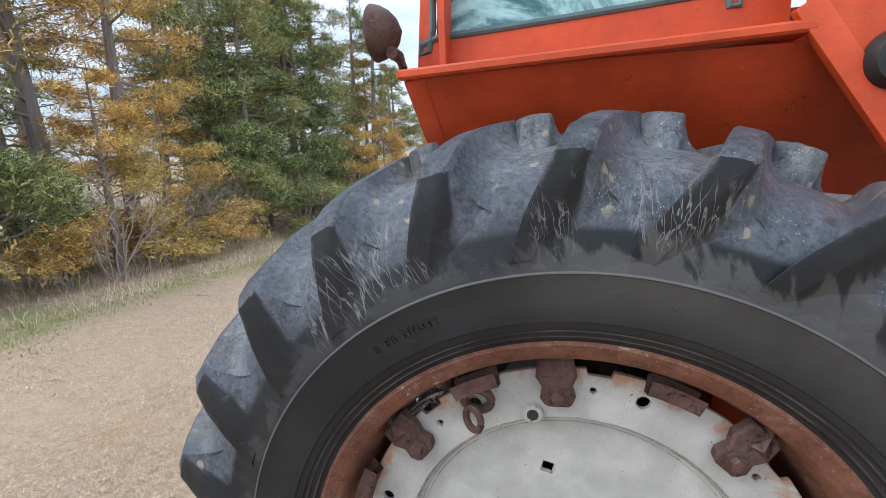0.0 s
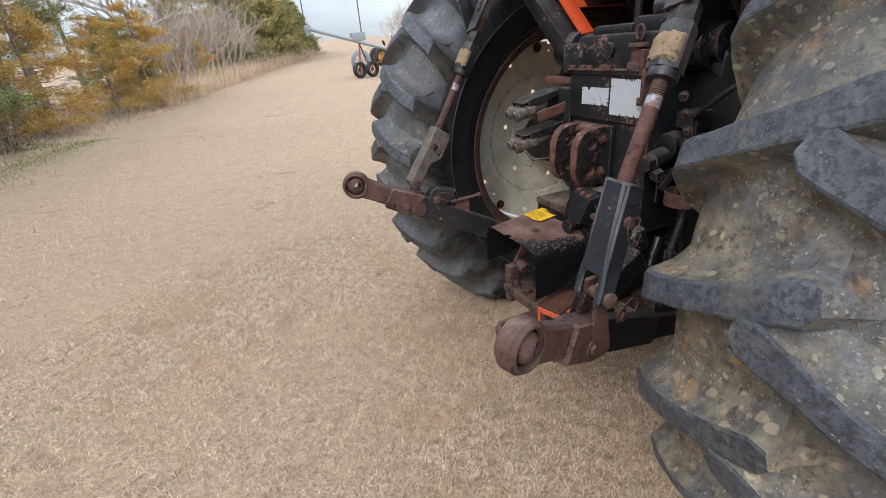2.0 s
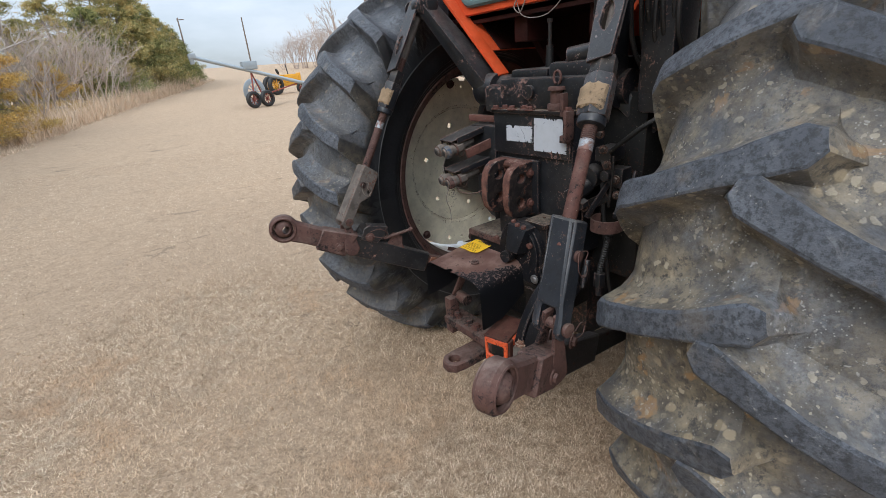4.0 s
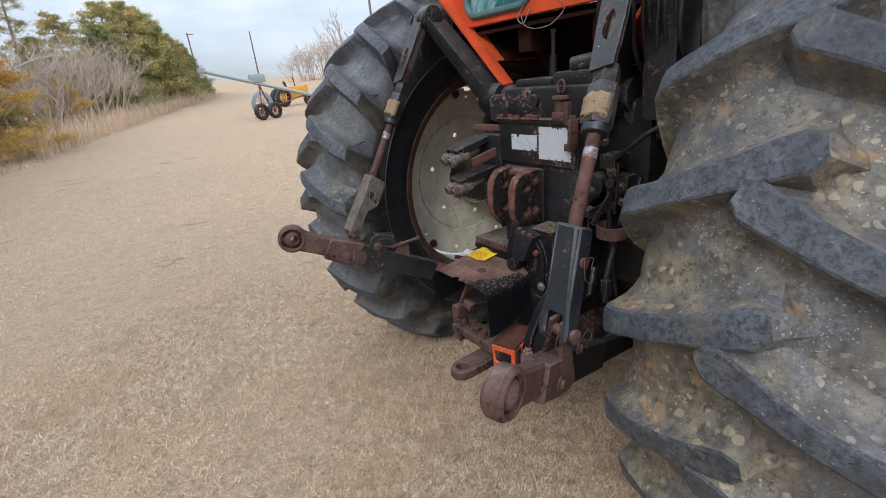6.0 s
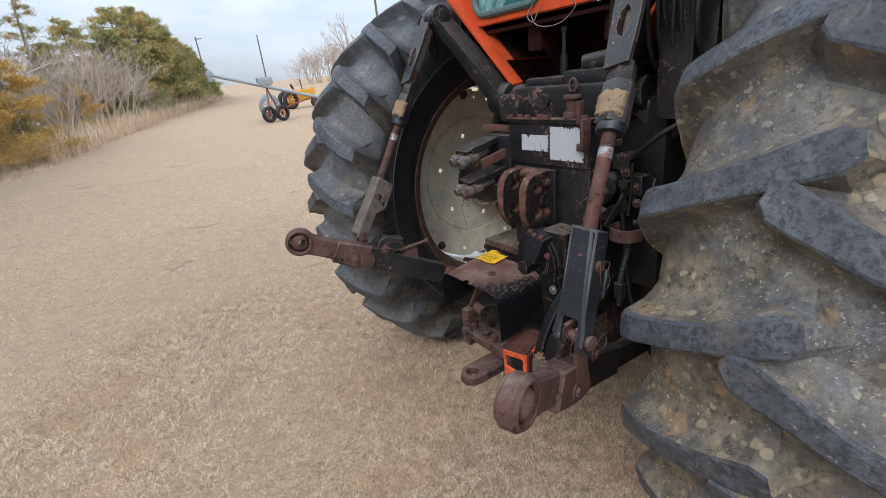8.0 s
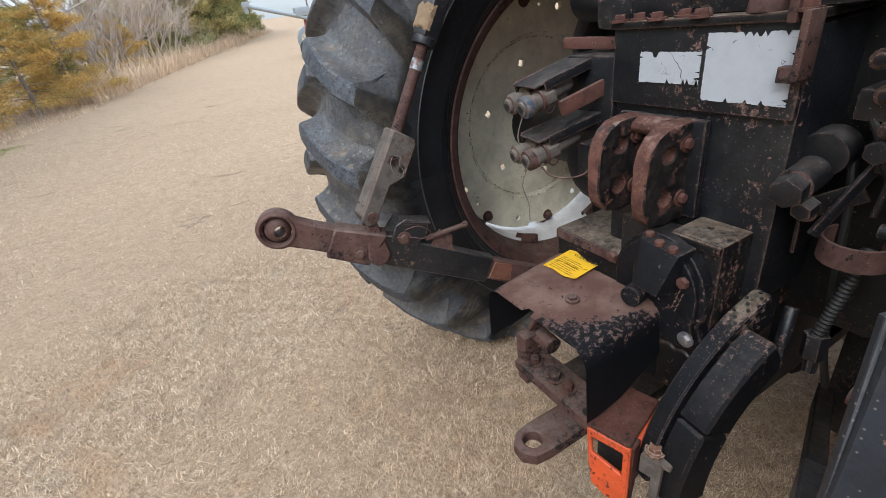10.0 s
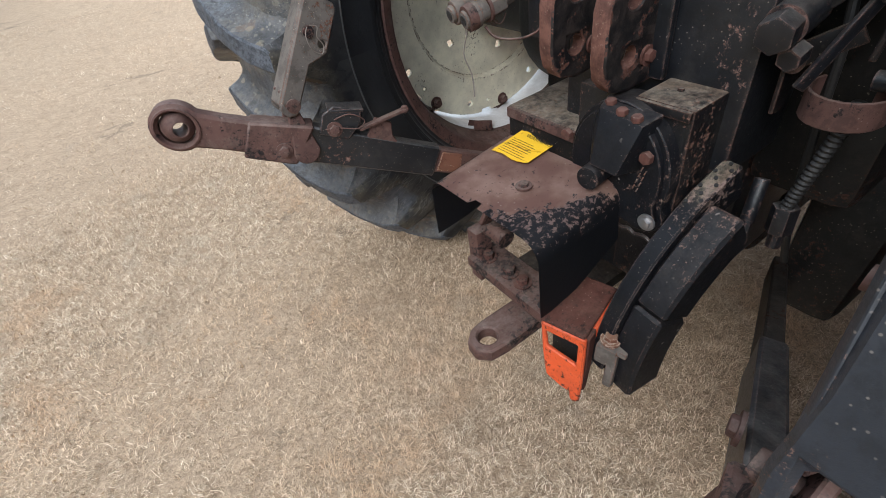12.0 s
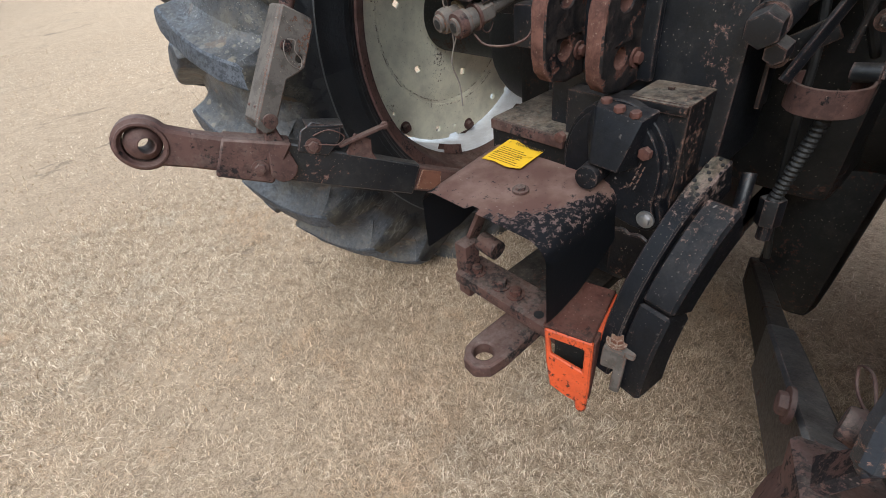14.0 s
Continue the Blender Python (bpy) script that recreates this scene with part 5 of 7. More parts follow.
sway = part("sway_clamp", join(face_bm, lip_bm), orange_bright, tractor, "bright orange steel clamp, paint scraped to rust")
lid_bm = plate([(-0.003, -0.002), (0.079, -0.002), (0.079, 0.118), (-0.003, 0.118)], 0.007, plane_at(corner + Vector((0, 0, 0.004)), lateral, ahead + Vector((0, 0, 0.1))), soft=0.002)
part("clamp_flange", plate([(0.003, 0), (0.03, 0.003), (0.03, -0.022), (0.022, -0.10), (0.014, -0.140), (0.003, -0.150)], 0.008, lip_at, soft=0.002), rust_maroon, sway)
part("clamp_top", lid_bm, rust_maroon, sway)
part("clamp_core", block(corner + lateral * 0.042 + ahead * 0.06 + Vector((0, 0, -0.09)), (0.09, 0.062, 0.12), 0.008, (0, 0, 14)), shaded_grimy_black, sway)
part("clamp_plug", rod(corner + lateral * 0.042 + ahead * 0.012 + Vector((0, 0, -0.142)), corner + lateral * 0.042 + ahead * 0.06 + Vector((0, 0, -0.137)), 0.026, 0.024, 20, 0.004), black_paint, sway)
nut_at = Vector((-0.645, -0.226, 0.455))
part("clamp_nut_plate", wobble(join(block(nut_at + Vector((0.002, 0.004, 0.012)), (0.044, 0.034, 0.042), 0.005, (0, 0, 14)), block(nut_at + Vector((-0.012, -0.012, -0.014)), (0.014, 0.016, 0.082), 0.004, (0, 6, 14)),
                                      block(nut_at + Vector((0.024, -0.010, -0.002)), (0.026, 0.018, 0.06), 0.006, (0, -10, 14)), block(nut_at + Vector((0.012, -0.006, 0.026)), (0.05, 0.04, 0.012), 0.004, (0, 8, 14))), 0.002, 40), rust_grey, sway)
part("clamp_bolt", bolt(nut_at + Vector((0.0, 0.004, 0.036)), (0, 0, 1), 0.0115, 0.012), rust_orange, sway)


# curved black sway block: a thick main piece and a strip beside it
def arc_plate(r0, r1, a0, a1, n=12):
    outer = [(r1 * math.cos(a), r1 * math.sin(a)) for a in np.linspace(a0, a1, n)]
    inner = [(r0 * math.cos(a), r0 * math.sin(a)) for a in np.linspace(a1, a0, n)]
    return outer + inner


guard_frame = plane_at((-0.315, -0.292, 0.405), (1, -0.12, 0), (0, 0.0, 1))
guard = part("sway_block", plate(arc_plate(0.275, 0.342, radians(122), radians(152)), 0.052, guard_frame, soft=0.005), black_flaked, tractor, "curved black sway block with flaked paint")
part("sway_block_foot", plate(arc_plate(0.272, 0.342, radians(152.6), radians(181)), 0.052, guard_frame, soft=0.005), black_flaked, guard)
part("sway_strip", plate(arc_plate(0.285, 0.35, radians(111), radians(178)), 0.030, guard_frame @ Matrix.Translation((0.0, 0.0, -0.043)), soft=0.003), strip_coat, guard)
# raised black dots whose colour stands for the shade in small pits
for k in range(9):
    a = radians(112 + 1.6 * k)
    c = guard_frame @ Vector((0.351 * math.cos(a), 0.351 * math.sin(a), -0.043 + 0.010 * math.sin(k * 2.1)))
    n = guard_frame.to_3x3() @ Vector((math.cos(a), math.sin(a), 0))
    part("pit", rod(c - n * 0.002, c + n * 0.0006, 0.003, sides=8), hose_rubber, guard)

# ---- axle and dark underside ----
part("axle_housing", join(rod((0, -0.62, AXLE_HEIGHT), (0, 0.835, AXLE_HEIGHT), 0.12, sides=28, soft=0.01), rod((0, -0.46, AXLE_HEIGHT), (0, -0.2, AXLE_HEIGHT), 0.21, 0.25, 32, 0.02), rod((0, 0.2, AXLE_HEIGHT), (0, 0.46, AXLE_HEIGHT), 0.25, 0.21, 32, 0.02)), shaded_grimy_black, tractor, "black cast axle housing")
part("side_casting", join(span_box((-0.30, -0.36, 0.62), (0.2, -0.2, 1.18), 0.03), block((-0.06, -0.34, 0.46), (0.2, 0.12, 0.36), 0.03, (0, 14, 0), (1.5, 1.2)), block((-0.18, -0.31, 0.98), (0.18, 0.09, 0.3), 0.03)), shaded_grimy_black, tractor)
part("side_casting", join(span_box((-0.25, 0.2, 0.62), (0.2, 0.32, 1.12), 0.03)), shaded_grimy_black, tractor)
part("belly", span_box((-0.1, -0.2, 0.30), (0.6, 0.2, 0.5), 0.04), shaded_grimy_black, tractor)

# ---- the three-point hitch ----
def along(a, b, t):
    return Vector(a).lerp(Vector(b), t)


def mud_patch(a, b, r):
    """Dried mud caked on the side of a round block that faces back and out."""
    rng = random.Random(12)
    length = (b - a).length
    bm = bmesh.new()
    rows = []
    for i in range(9):
        row = []
        for k in range(11):
            ang = radians(105 + 150 * k / 10 + rng.uniform(-3, 3))
            edge = i in (0, 8) or k in (0, 10)
            y = length * i / 8 + (rng.uniform(-0.008, 0.004) if i == 8 else rng.uniform(-0.004, 0.008) if i == 0 else 0)
            rr = r - 0.002 if edge else r + 0.0012 + rng.uniform(0, 0.0028)
            row.append(bm.verts.new((rr * math.cos(ang), y, rr * math.sin(ang))))
        rows.append(row)
    for one, two in zip(rows, rows[1:]):
        for k in range(10):
            bm.faces.new((one[k], one[k + 1], two[k + 1], two[k]))
    way = (b - a).normalized()
    x = (Vector((1, 0, 0)) - way * way.x).normalized()
    bm.transform(Matrix.Translation(a) @ Matrix((x, way, x.cross(way))).transposed().to_4x4())
    return bm


def build_hitch(s):
    """Lower link, lift rod and lift arm of one side; s: +1 far, -1 near."""
    ball, root = Vector((-1.043, 0.555 * s, 0.780 if s > 0 else 0.758)), Vector((-0.165, 0.275 * s, 0.36))
    way = (root - ball).normalized()
    up = Vector((0, 0, 1))
    flat = Vector((way.x, way.y, 0)).normalized()
    face = plane_at(ball, way, up - way * up.dot(way))
    length = (root - ball).length
    far = s > 0
    # eye end
    eye = [(0.05 * math.cos(a), 0.05 * math.sin(a)) for a in np.linspace(radians(48), radians(312), 22)]
    eye_bm = plate([(0.155, 0.036), (0.08, 0.035)] + eye + [(0.08, -0.035), (0.155, -0.036)], 0.038, face, [circle(0.034, 22)], 0.006)
    arm = part("lower_link", eye_bm, rust_brown, tractor, "rusty lower hitch arm with a ball eye")
    axis = way.cross(up).normalized()
    # a hollow ball, turned a little in its seat
    half = math.acos(0.016 / 0.0325)
    ring_line = [(0.0325 * math.sin(a), 0.0325 * math.cos(a)) for a in np.linspace(-half, half, 9)]
    ball_bm = spin(ring_line + [(ring_line[-1][0], 0.0145), (ring_line[0][0], 0.0145), ring_line[0]], 26)
    tilt = Vector((axis.x, axis.y, axis.z)) + way * 0.38 * (-1 if axis.y > 0 else 1) + up * 0.15
    ball_bm.transform(Matrix.Translation(ball) @ tilt.to_track_quat("Y", "Z").to_matrix().to_4x4())
    part("ball", ball_bm, rust_brown, arm)
    part("eye_ridge", tube([face @ Vector((0.041 * math.cos(a), 0.041 * math.sin(a), z)) for z in (0.0195,) for a in np.linspace(0, math.tau, 24)], 0.0035, 6, smooth_steps=1), rust_brown, arm)
    part("eye_ridge", tube([face @ Vector((0.041 * math.cos(a), 0.041 * math.sin(a), -0.0195)) for a in np.linspace(0, math.tau, 24)], 0.0035, 6, smooth_steps=1), rust_brown, arm)
    # sleeve, drawn as a slanted box round the eye's shank
    part("sleeve", plate([(0.125, -0.044), (0.13, 0.036), (0.262, 0.047), (0.235, -0.047)], 0.056, face, soft=0.004), rust_brown, arm)
    bar_bm = plate([(0.215, -0.042), (0.24, 0.044), (0.568, 0.034), (0.568, -0.044)], 0.034, face, soft=0.004)
    part("bar", bar_bm, black_paint, arm, "black painted bar")
    part("bar_front", plate([(0.563, -0.034), (0.563, 0.03), (length, 0.03), (length, -0.03)], 0.026, face, soft=0.003), rust_brown if far else shaded_grimy_black, arm)
    if far:
        part("bar_patch", plate([(0.572, -0.030), (0.574, 0.024), (0.63, 0.026), (0.642, -0.027)], 0.030, face, soft=0.003), rust_orange, arm)
    for x, z in ((0.205, -0.014), (0.305, 0.048)):
        c = face @ Vector((x, z, 0))
        part("link_bolt", bolt(c - axis * (0.029 if z < 0 else 0.024), -axis, 0.012, 0.010), rust_brown, arm)
        part("link_bolt", bolt(c + axis * (0.029 if z < 0 else 0.024), axis, 0.012, 0.010), rust_brown, arm)
    # latch pieces on top of the bar
    if far:
        part("latch", join(plate([(0.275, 0.03), (0.275, 0.075), (0.295, 0.098), (0.355, 0.098), (0.36, 0.07), (0.34, 0.03)], 0.008, face @ Matrix.Translation((0, 0, 0.02)), soft=0.002),
                           beam(face @ Vector((0.285, 0.085, 0.0)), face @ Vector((0.36, 0.10, 0.0)), 0.05, 0.006, 0.002)), black_paint, arm)
        part("lever", join(beam(face @ Vector((0.36, 0.055, 0.02)), face @ Vector((0.455, 0.118, 0.02)), 0.007, 0.017, 0.002, axis), plate(circle(0.0095, 10, (0.452, 0.116)), 0.008, face @ Matrix.Translation((0, 0, 0.02)), soft=0.002),
                            plate([(0.38, 0.03), (0.39, 0.085), (0.43, 0.08), (0.44, 0.05), (0.46, 0.03)], 0.008, face @ Matrix.Translation((0, 0, 0.012)), soft=0.002)), rust_brown, arm)
    part("latch_wire", tube([face @ Vector(p) for p in ((0.285, 0.045, 0.027), (0.32, 0.055, 0.03), (0.355, 0.06, 0.03), (0.365, 0.08, 0.028), (0.33, 0.088, 0.028), (0.3, 0.07, 0.028))], 0.0014, 6), rust_brown, arm)

    # clevis on the arm, and the levelling rod above it
    pin, top, lift = (Vector((-0.830, 0.502, 0.768)), Vector((-0.706, 0.520, 0.945)), Vector((-0.398, 0.515, 1.482))) if far else (Vector((-0.847, -0.511, 0.780)), Vector((-0.772, -0.486, 0.978)), Vector((-0.475, -0.385, 1.455)))
    rod_way = (lift - top).normalized()
    cl_way = (top - pin).normalized()
    side = Vector((0, 1, 0))
    back = cl_way.cross(side).normalized()
    if back.x > 0:
        back = -back
    coat = rust_grey if far else blue_black
    clevis_frame = Matrix.Translation(pin) @ Matrix((side, cl_way, side.cross(cl_way))).transposed().to_4x4()
    sign = 1 if (clevis_frame.to_3x3() @ Vector((0, 0, 1))).x < 0 else -1
    high = (top - pin).length
    closed = [(-0.030, -0.012), (-0.028, 0.085), (-0.0235, high), (0.0235, high), (0.028, 0.085), (0.030, -0.012)]
    face_plate = plate(closed if far else [(-0.036, -0.014), (-0.036, 0.02), (-0.028, 0.085), (-0.0235, high), (0.0235, high), (0.028, 0.085), (0.036, 0.02), (0.036, -0.014), (0.019, -0.016), (0.0185, 0.036), (-0.0185, 0.036), (-0.019, -0.016)], 0.010, clevis_frame @ Matrix.Translation((0, 0, sign * 0.0195)), soft=0.005)
    plain = [(-0.020 * sign, 0.05), (-0.021 * sign, high), (0.021 * sign, high), (0.0225 * sign, -0.018), (0.0, -0.028), (-0.018 * sign, -0.018)]
    eared = [(-0.018 * sign, -0.018), (-0.019 * sign, high * 0.40), (-0.040 * sign, high * 0.50), (-0.050 * sign, high * 0.56), (-0.048 * sign, high * 0.95), (-0.040 * sign, high), (0.022 * sign, high), (0.0225 * sign, -0.018), (0.0, -0.028)]
    cheeks = [plate(eared if far and x < 0 else plain, 0.009, clevis_frame @ Matrix.Translation((x, 0, 0)) @ plane_at((0, 0, 0), (0, 0, 1), (0, 1, 0)),
                    [circle(0.0080, 14, (-0.036 * sign, high * 0.62))] if far and x < 0 else (), 0.004) for x in (-0.0275, 0.0275)]
    cap = plate([(-0.028, -0.0215), (0.028, -0.0215), (0.028, 0.0225), (-0.028, 0.0225)], 0.012, clevis_frame @ Matrix.Translation((0, high - 0.006, 0)) @ plane_at((0, 0, 0), (1, 0, 0), (0, 0, 1)), soft=0.005)
    clevis = part("clevis", join(face_plate, *cheeks, cap), coat, tractor, "grey-rusted clevis on the lift rod" if far else "blue-black worn clevis on the lift rod")
    part("clevis_pin", join(rod(pin - side * 0.040, pin + side * 0.040, 0.0115, sides=16), rod(pin - side * 0.043, pin - side * 0.033, 0.0155, 0.014, 18, 0.002), rod(pin + side * 0.033, pin + side * 0.045, 0.0135, 0.012, 18, 0.002)), rust_brown, clevis)
    mid = along(pin, top, 0.68)
    part("clevis_pin", join(rod(mid - side * 0.036, mid + side * 0.036, 0.008, sides=14), rod(mid - side * 0.038, mid - side * 0.031, 0.0115, sides=16)), rust_brown, clevis)
    if not far:
        # thin black disc laid on the cheek to look like a shaded hole
        spot = along(pin, top, 0.7) - side * 0.0325 - back * 0.012
        part("clevis_hole", rod(spot + side * 0.001, spot - side * 0.0005, 0.010, sides=16), hose_rubber, clevis)
    wire = [mid - side * 0.037 + Vector(p) for p in ((0, 0, 0.01), (-0.01, -0.006, -0.005), (-0.006, -0.006, -0.03), (0.012, -0.006, -0.045), (0.02, -0.006, -0.03), (0.012, -0.006, -0.012), (0.018, -0.006, 0.006), (0.004, -0.004, 0.012))]
    part("retaining_wire", tube(wire, 0.0011, 6), wire_metal if far else rust_brown, clevis)
    # forged legs that clasp the arm
    low = along(ball, root, 0.235) + Vector((0, 0, -0.012))
    leg_way = (low - pin).normalized()
    reach = (low - pin).length
    for y in (-0.0135, 0.0135):
        leg_frame = plane_at(pin + side * y, leg_way, side.cross(leg_way))
        end = [(reach + 0.03 * math.cos(a), 0.03 * math.sin(a)) for a in np.linspace(radians(80), radians(-80), 9)]
        leg = plate([(-0.03, 0.014), (0.02, 0.013), (reach * 0.6, 0.020)] + end + [(reach * 0.6, -0.020), (0.02, -0.013), (-0.03, -0.014)], 0.009, leg_frame, soft=0.003)
        for v in leg.verts:
            k = max(0.0, (v.co - pin).dot(leg_way) / reach)
            v.co += side * (0.016 if y > 0 else -0.016) * min(1.0, k * 1.2)
        part("leg", leg, rust_brown, clevis)

    # rod: pipe, thread, collar, hex block, flat links
    def at(t):
        return along(top, lift, t)

    rod_base = top - rod_way * 0.06
    shaft = part("lift_rod", rod(rod_base, at(0.262), 0.0145, sides=22), rust_brown if far else rust_red, tractor, "rusty lift rod with threaded neck and hex block")
    part("rod_neck", rod(at(0.245), at(0.285), 0.0149, sides=22), thread_steel, shaft)
    part("thread", thread(at(0.278), at(0.345), 0.0152, 9), rust_brown, shaft)
    part("collar", rod(at(0.338), at(0.372), 0.0285, 0.029, 26, 0.003), blue_black, shaft)
    part("hex_block", rod(at(0.366), at(0.525), 0.0345, 0.033, 6, 0.004), black_paint, shaft)
    part("mud_patch", mud_patch(at(0.382), at(0.482), 0.0335), mud_cake, shaft, "tan mud caked on the hex block")
    part("hex_block", rod(at(0.52), at(0.60), 0.029, 0.027, 6, 0.004), black_dusty, shaft)
    part("thread", thread(at(0.59), at(0.70), 0.0155, 10), rust_brown, shaft)
    part("rod_top", join(rod(at(0.68), at(0.97), 0.016, 0.018, 16), rod(lift - side * 0.03, lift + side * 0.03, 0.032, sides=22, soft=0.003)), rust_grey, shaft)
    rng = random.Random(4 + s)
    hole = [(x + rng.uniform(-0.003, 0.003), y + rng.uniform(-0.005, 0.005)) for x, y in [(0.0155 * math.cos(a), 0.034 * math.sin(a)) for a in np.linspace(0, math.tau, 14, endpoint=False)]]
    link_frame = Matrix.Translation(at(0.76)) @ Matrix((side, rod_way, side.cross(rod_way))).transposed().to_4x4() @ Matrix.Translation((0, 0, sign * 0.026))
    part("flat_link", plate([(-0.028, -0.10), (0.026, -0.115), (0.033, 0.02), (0.03, 0.15), (0.018, 0.172), (-0.012, 0.172), (-0.03, 0.14), (-0.033, 0.0)], 0.009, link_frame, [[(x, y - 0.01) for x, y in hole]], 0.002), black_paint, shaft)
    part("lift_pin", join(rod(lift - side * 0.07, lift + side * 0.07, 0.0165, sides=18), rod(lift - side * 0.08, lift - side * 0.062, 0.026, 0.022, 20, 0.003), rod(lift + side * 0.06, lift + side * 0.076, 0.026, 0.022, 20, 0.003)), black_paint, shaft)
    # lift arm up from the rockshaft
    shoulder = Vector((-0.31, 0.235 * s, 1.185))
    lift_arm = part("lift_arm", join(beam(shoulder, lift + Vector((0.0, -0.035 * s, 0.0)), 0.06, 0.095, 0.012, (1, 0, 0), (1.05, 0.72)), rod(shoulder - side * 0.045, shoulder + side * 0.045, 0.055, sides=28, soft=0.008),
                                      rod(lift - side * (0.06 if s > 0 else 0.0), lift + side * (0.0 if s > 0 else 0.06), 0.042, sides=24, soft=0.006)), black_paint, tractor, "black lift arm raised beside the housing")
    part("arm_foot", join(beam(shoulder + Vector((0.02, 0.03 * s, -0.02)), shoulder + Vector((0.06, 0.12 * s, -0.12)), 0.05, 0.05, 0.01)), black_paint, lift_arm)
    return arm


for s in (1, -1):
    build_hitch(s)
part("rockshaft", rod((-0.29, -0.30, 1.185), (-0.29, 0.30, 1.185), 0.046, sides=26), black_paint, tractor)

# ---- hydraulic couplers on the far side of the housing ----
def coupler(base, tip, label):
    base, tip = Vector(base), Vector(tip)
    way = (tip - base).normalized()
    across = way.cross(Vector((0, 0, 1))).normalized()
    lift = Vector((0, 0, 1))
    tray = part("coupler_tray", join(beam(base + lift * 0.034, along(base, tip, 0.93) + lift * 0.030, 0.074, 0.004, 0.0015),
                                     beam(base + across * 0.037 + lift * 0.022, along(base, tip, 0.9) + across * 0.037 + lift * 0.022, 0.003, 0.026, 0.001),
                                     beam(base - across * 0.037 + lift * 0.026, along(base, tip, 0.8) - across * 0.037 + lift * 0.026, 0.003, 0.018, 0.001)), black_paint, tractor, label)
    for k in (-1, 1):
        c = tip + across * 0.024 * k
        body = part("coupler", join(rod(along(base, c, 0.35), c - way * 0.045, 0.0135, sides=14), rod(c - way * 0.06, c - way * 0.03, 0.0185, sides=6, soft=0.002), rod(c - way * 0.03, c - way * 0.012, 0.0165, sides=20, soft=0.002),
                                    rod(c - way * 0.013, c + way * 0.006, 0.0205, 0.0195, 22, 0.003), rod(c + way * 0.004, c + way * 0.013, 0.0145, 0.0135, 18, 0.002)), rust_grey, tray)
        if k < 0:
            part("dust_cap", rod(c - way * 0.006, c + way * 0.0085, 0.0212, 0.0200, 22, 0.002), cap_blue if base.z > 1.0 else rust_brown, body)
        # the tip is solid; a black disc stands for the bore's shade
        part("coupler_bore", rod(c + way * 0.012, c + way * 0.0142, 0.0078, sides=14), hose_rubber, body)
        part("collar", rod(c - way * 0.033, c - way * 0.028, 0.0212, sides=20), mud_cake if k > 0 else rust_brown, body)
    part("pull_ring", tube([tip - way * 0.05 - across * 0.03 + Vector((0.014 * math.cos(t), 0.0, 0.018 * math.sin(t) - 0.012)) for t in np.linspace(0, 6.0, 12)], 0.0012, 5), rust_brown, tray)
    part("cord", tube([tip - way * 0.01 + Vector((0, 0, -0.018)), tip + Vector((-0.004, 0.004, -0.06)), tip + Vector((0.006, 0, -0.1)), tip + Vector((0.0, -0.01, -0.135))], 0.0013, 5), wire_metal, tray)
    return tray


coupler((-0.42, 0.165, 1.050), (-0.585, 0.180, 1.014), "upper pair of hydraulic couplers under a bent tray")
coupler((-0.42, 0.135, 0.952), (-0.592, 0.163, 0.918), "lower pair of dirty hydraulic couplers")
part("coupler_mount", join(beam((-0.43, 0.078, 0.93), (-0.43, 0.078, 1.10), 0.02, 0.012, 0.002, (1, 0, 0)), span_box((-0.45, 0.074, 0.90), (-0.37, 0.20, 1.085), 0.012), span_box((-0.49, 0.074, 0.86), (-0.42, 0.125, 0.93), 0.01)), black_paint, tractor)
part("valve_rod", join(beam((-0.41, 0.09, 1.10), (-0.44, 0.21, 1.105), 0.016, 0.022, 0.005), beam((-0.44, 0.10, 1.03), (-0.54, 0.115, 1.005), 0.012, 0.03, 0.004)), rust_red, tractor)
part("chain", tube([(-0.575, 0.13, 0.90), (-0.57, 0.11, 0.885), (-0.55, 0.08, 0.882), (-0.53, 0.06, 0.89), (-0.52, 0.055, 0.905)], 0.002, 5), rust_brown, tractor)

# ---- near flank of the housing: big hex plug, strap, corrugated hose, lines ----
hexa = Vector((-0.44, -0.243, 0.915))
part("hex_plug", join(rod(hexa + Vector((0.05, 0, 0.01)), hexa, 0.024, sides=20), rod(hexa, hexa - Vector((0.030, 0.004, 0.004)), 0.0225, sides=6, soft=0.003)), black_paint, tractor, "large black hex plug")
part("plug_boss", join(rod((-0.36, -0.25, 0.955), (-0.40, -0.25, 0.95), 0.032, sides=20, soft=0.005), rod((-0.42, -0.26, 0.885), (-0.445, -0.26, 0.88), 0.014, sides=6)), black_paint, tractor)
def band_line(r_x, r_y, a0, a1):
    return [(-0.395 + r_x * math.cos(a), -0.318 + r_y * math.sin(a)) for a in np.linspace(radians(a0), radians(a1), 16)]


strap = part("hose_strap", plate(band_line(0.047, 0.044, 60, 340) + band_line(0.043, 0.040, 340, 60), 0.036, Matrix.Translation((0, 0, 0.828)), soft=0.001), rust_brown, tractor, "rust-brown strap round a corrugated hose")
part("strap_arm", join(beam((-0.43, -0.275, 0.845), (-0.37, -0.31, 0.955), 0.007, 0.016, 0.002), beam((-0.375, -0.36, 0.845), (-0.33, -0.355, 0.97), 0.007, 0.016, 0.002), rod((-0.375, -0.33, 0.85), (-0.375, -0.36, 0.853), 0.012, sides=12)), black_paint, strap)
corr = [(0.165 * i / 44, 0.0098 if i % 2 else 0.0080) for i in range(45)]
hose = spin(corr, 14)
hose.transform(Matrix.Translation((-0.40, -0.306, 0.665)) @ Vector((0.012, -0.022, 0.15)).to_track_quat("Y", "Z").to_matrix().to_4x4())
part("corrugated_hose", hose, hose_rubber, tractor, "black corrugated hose")
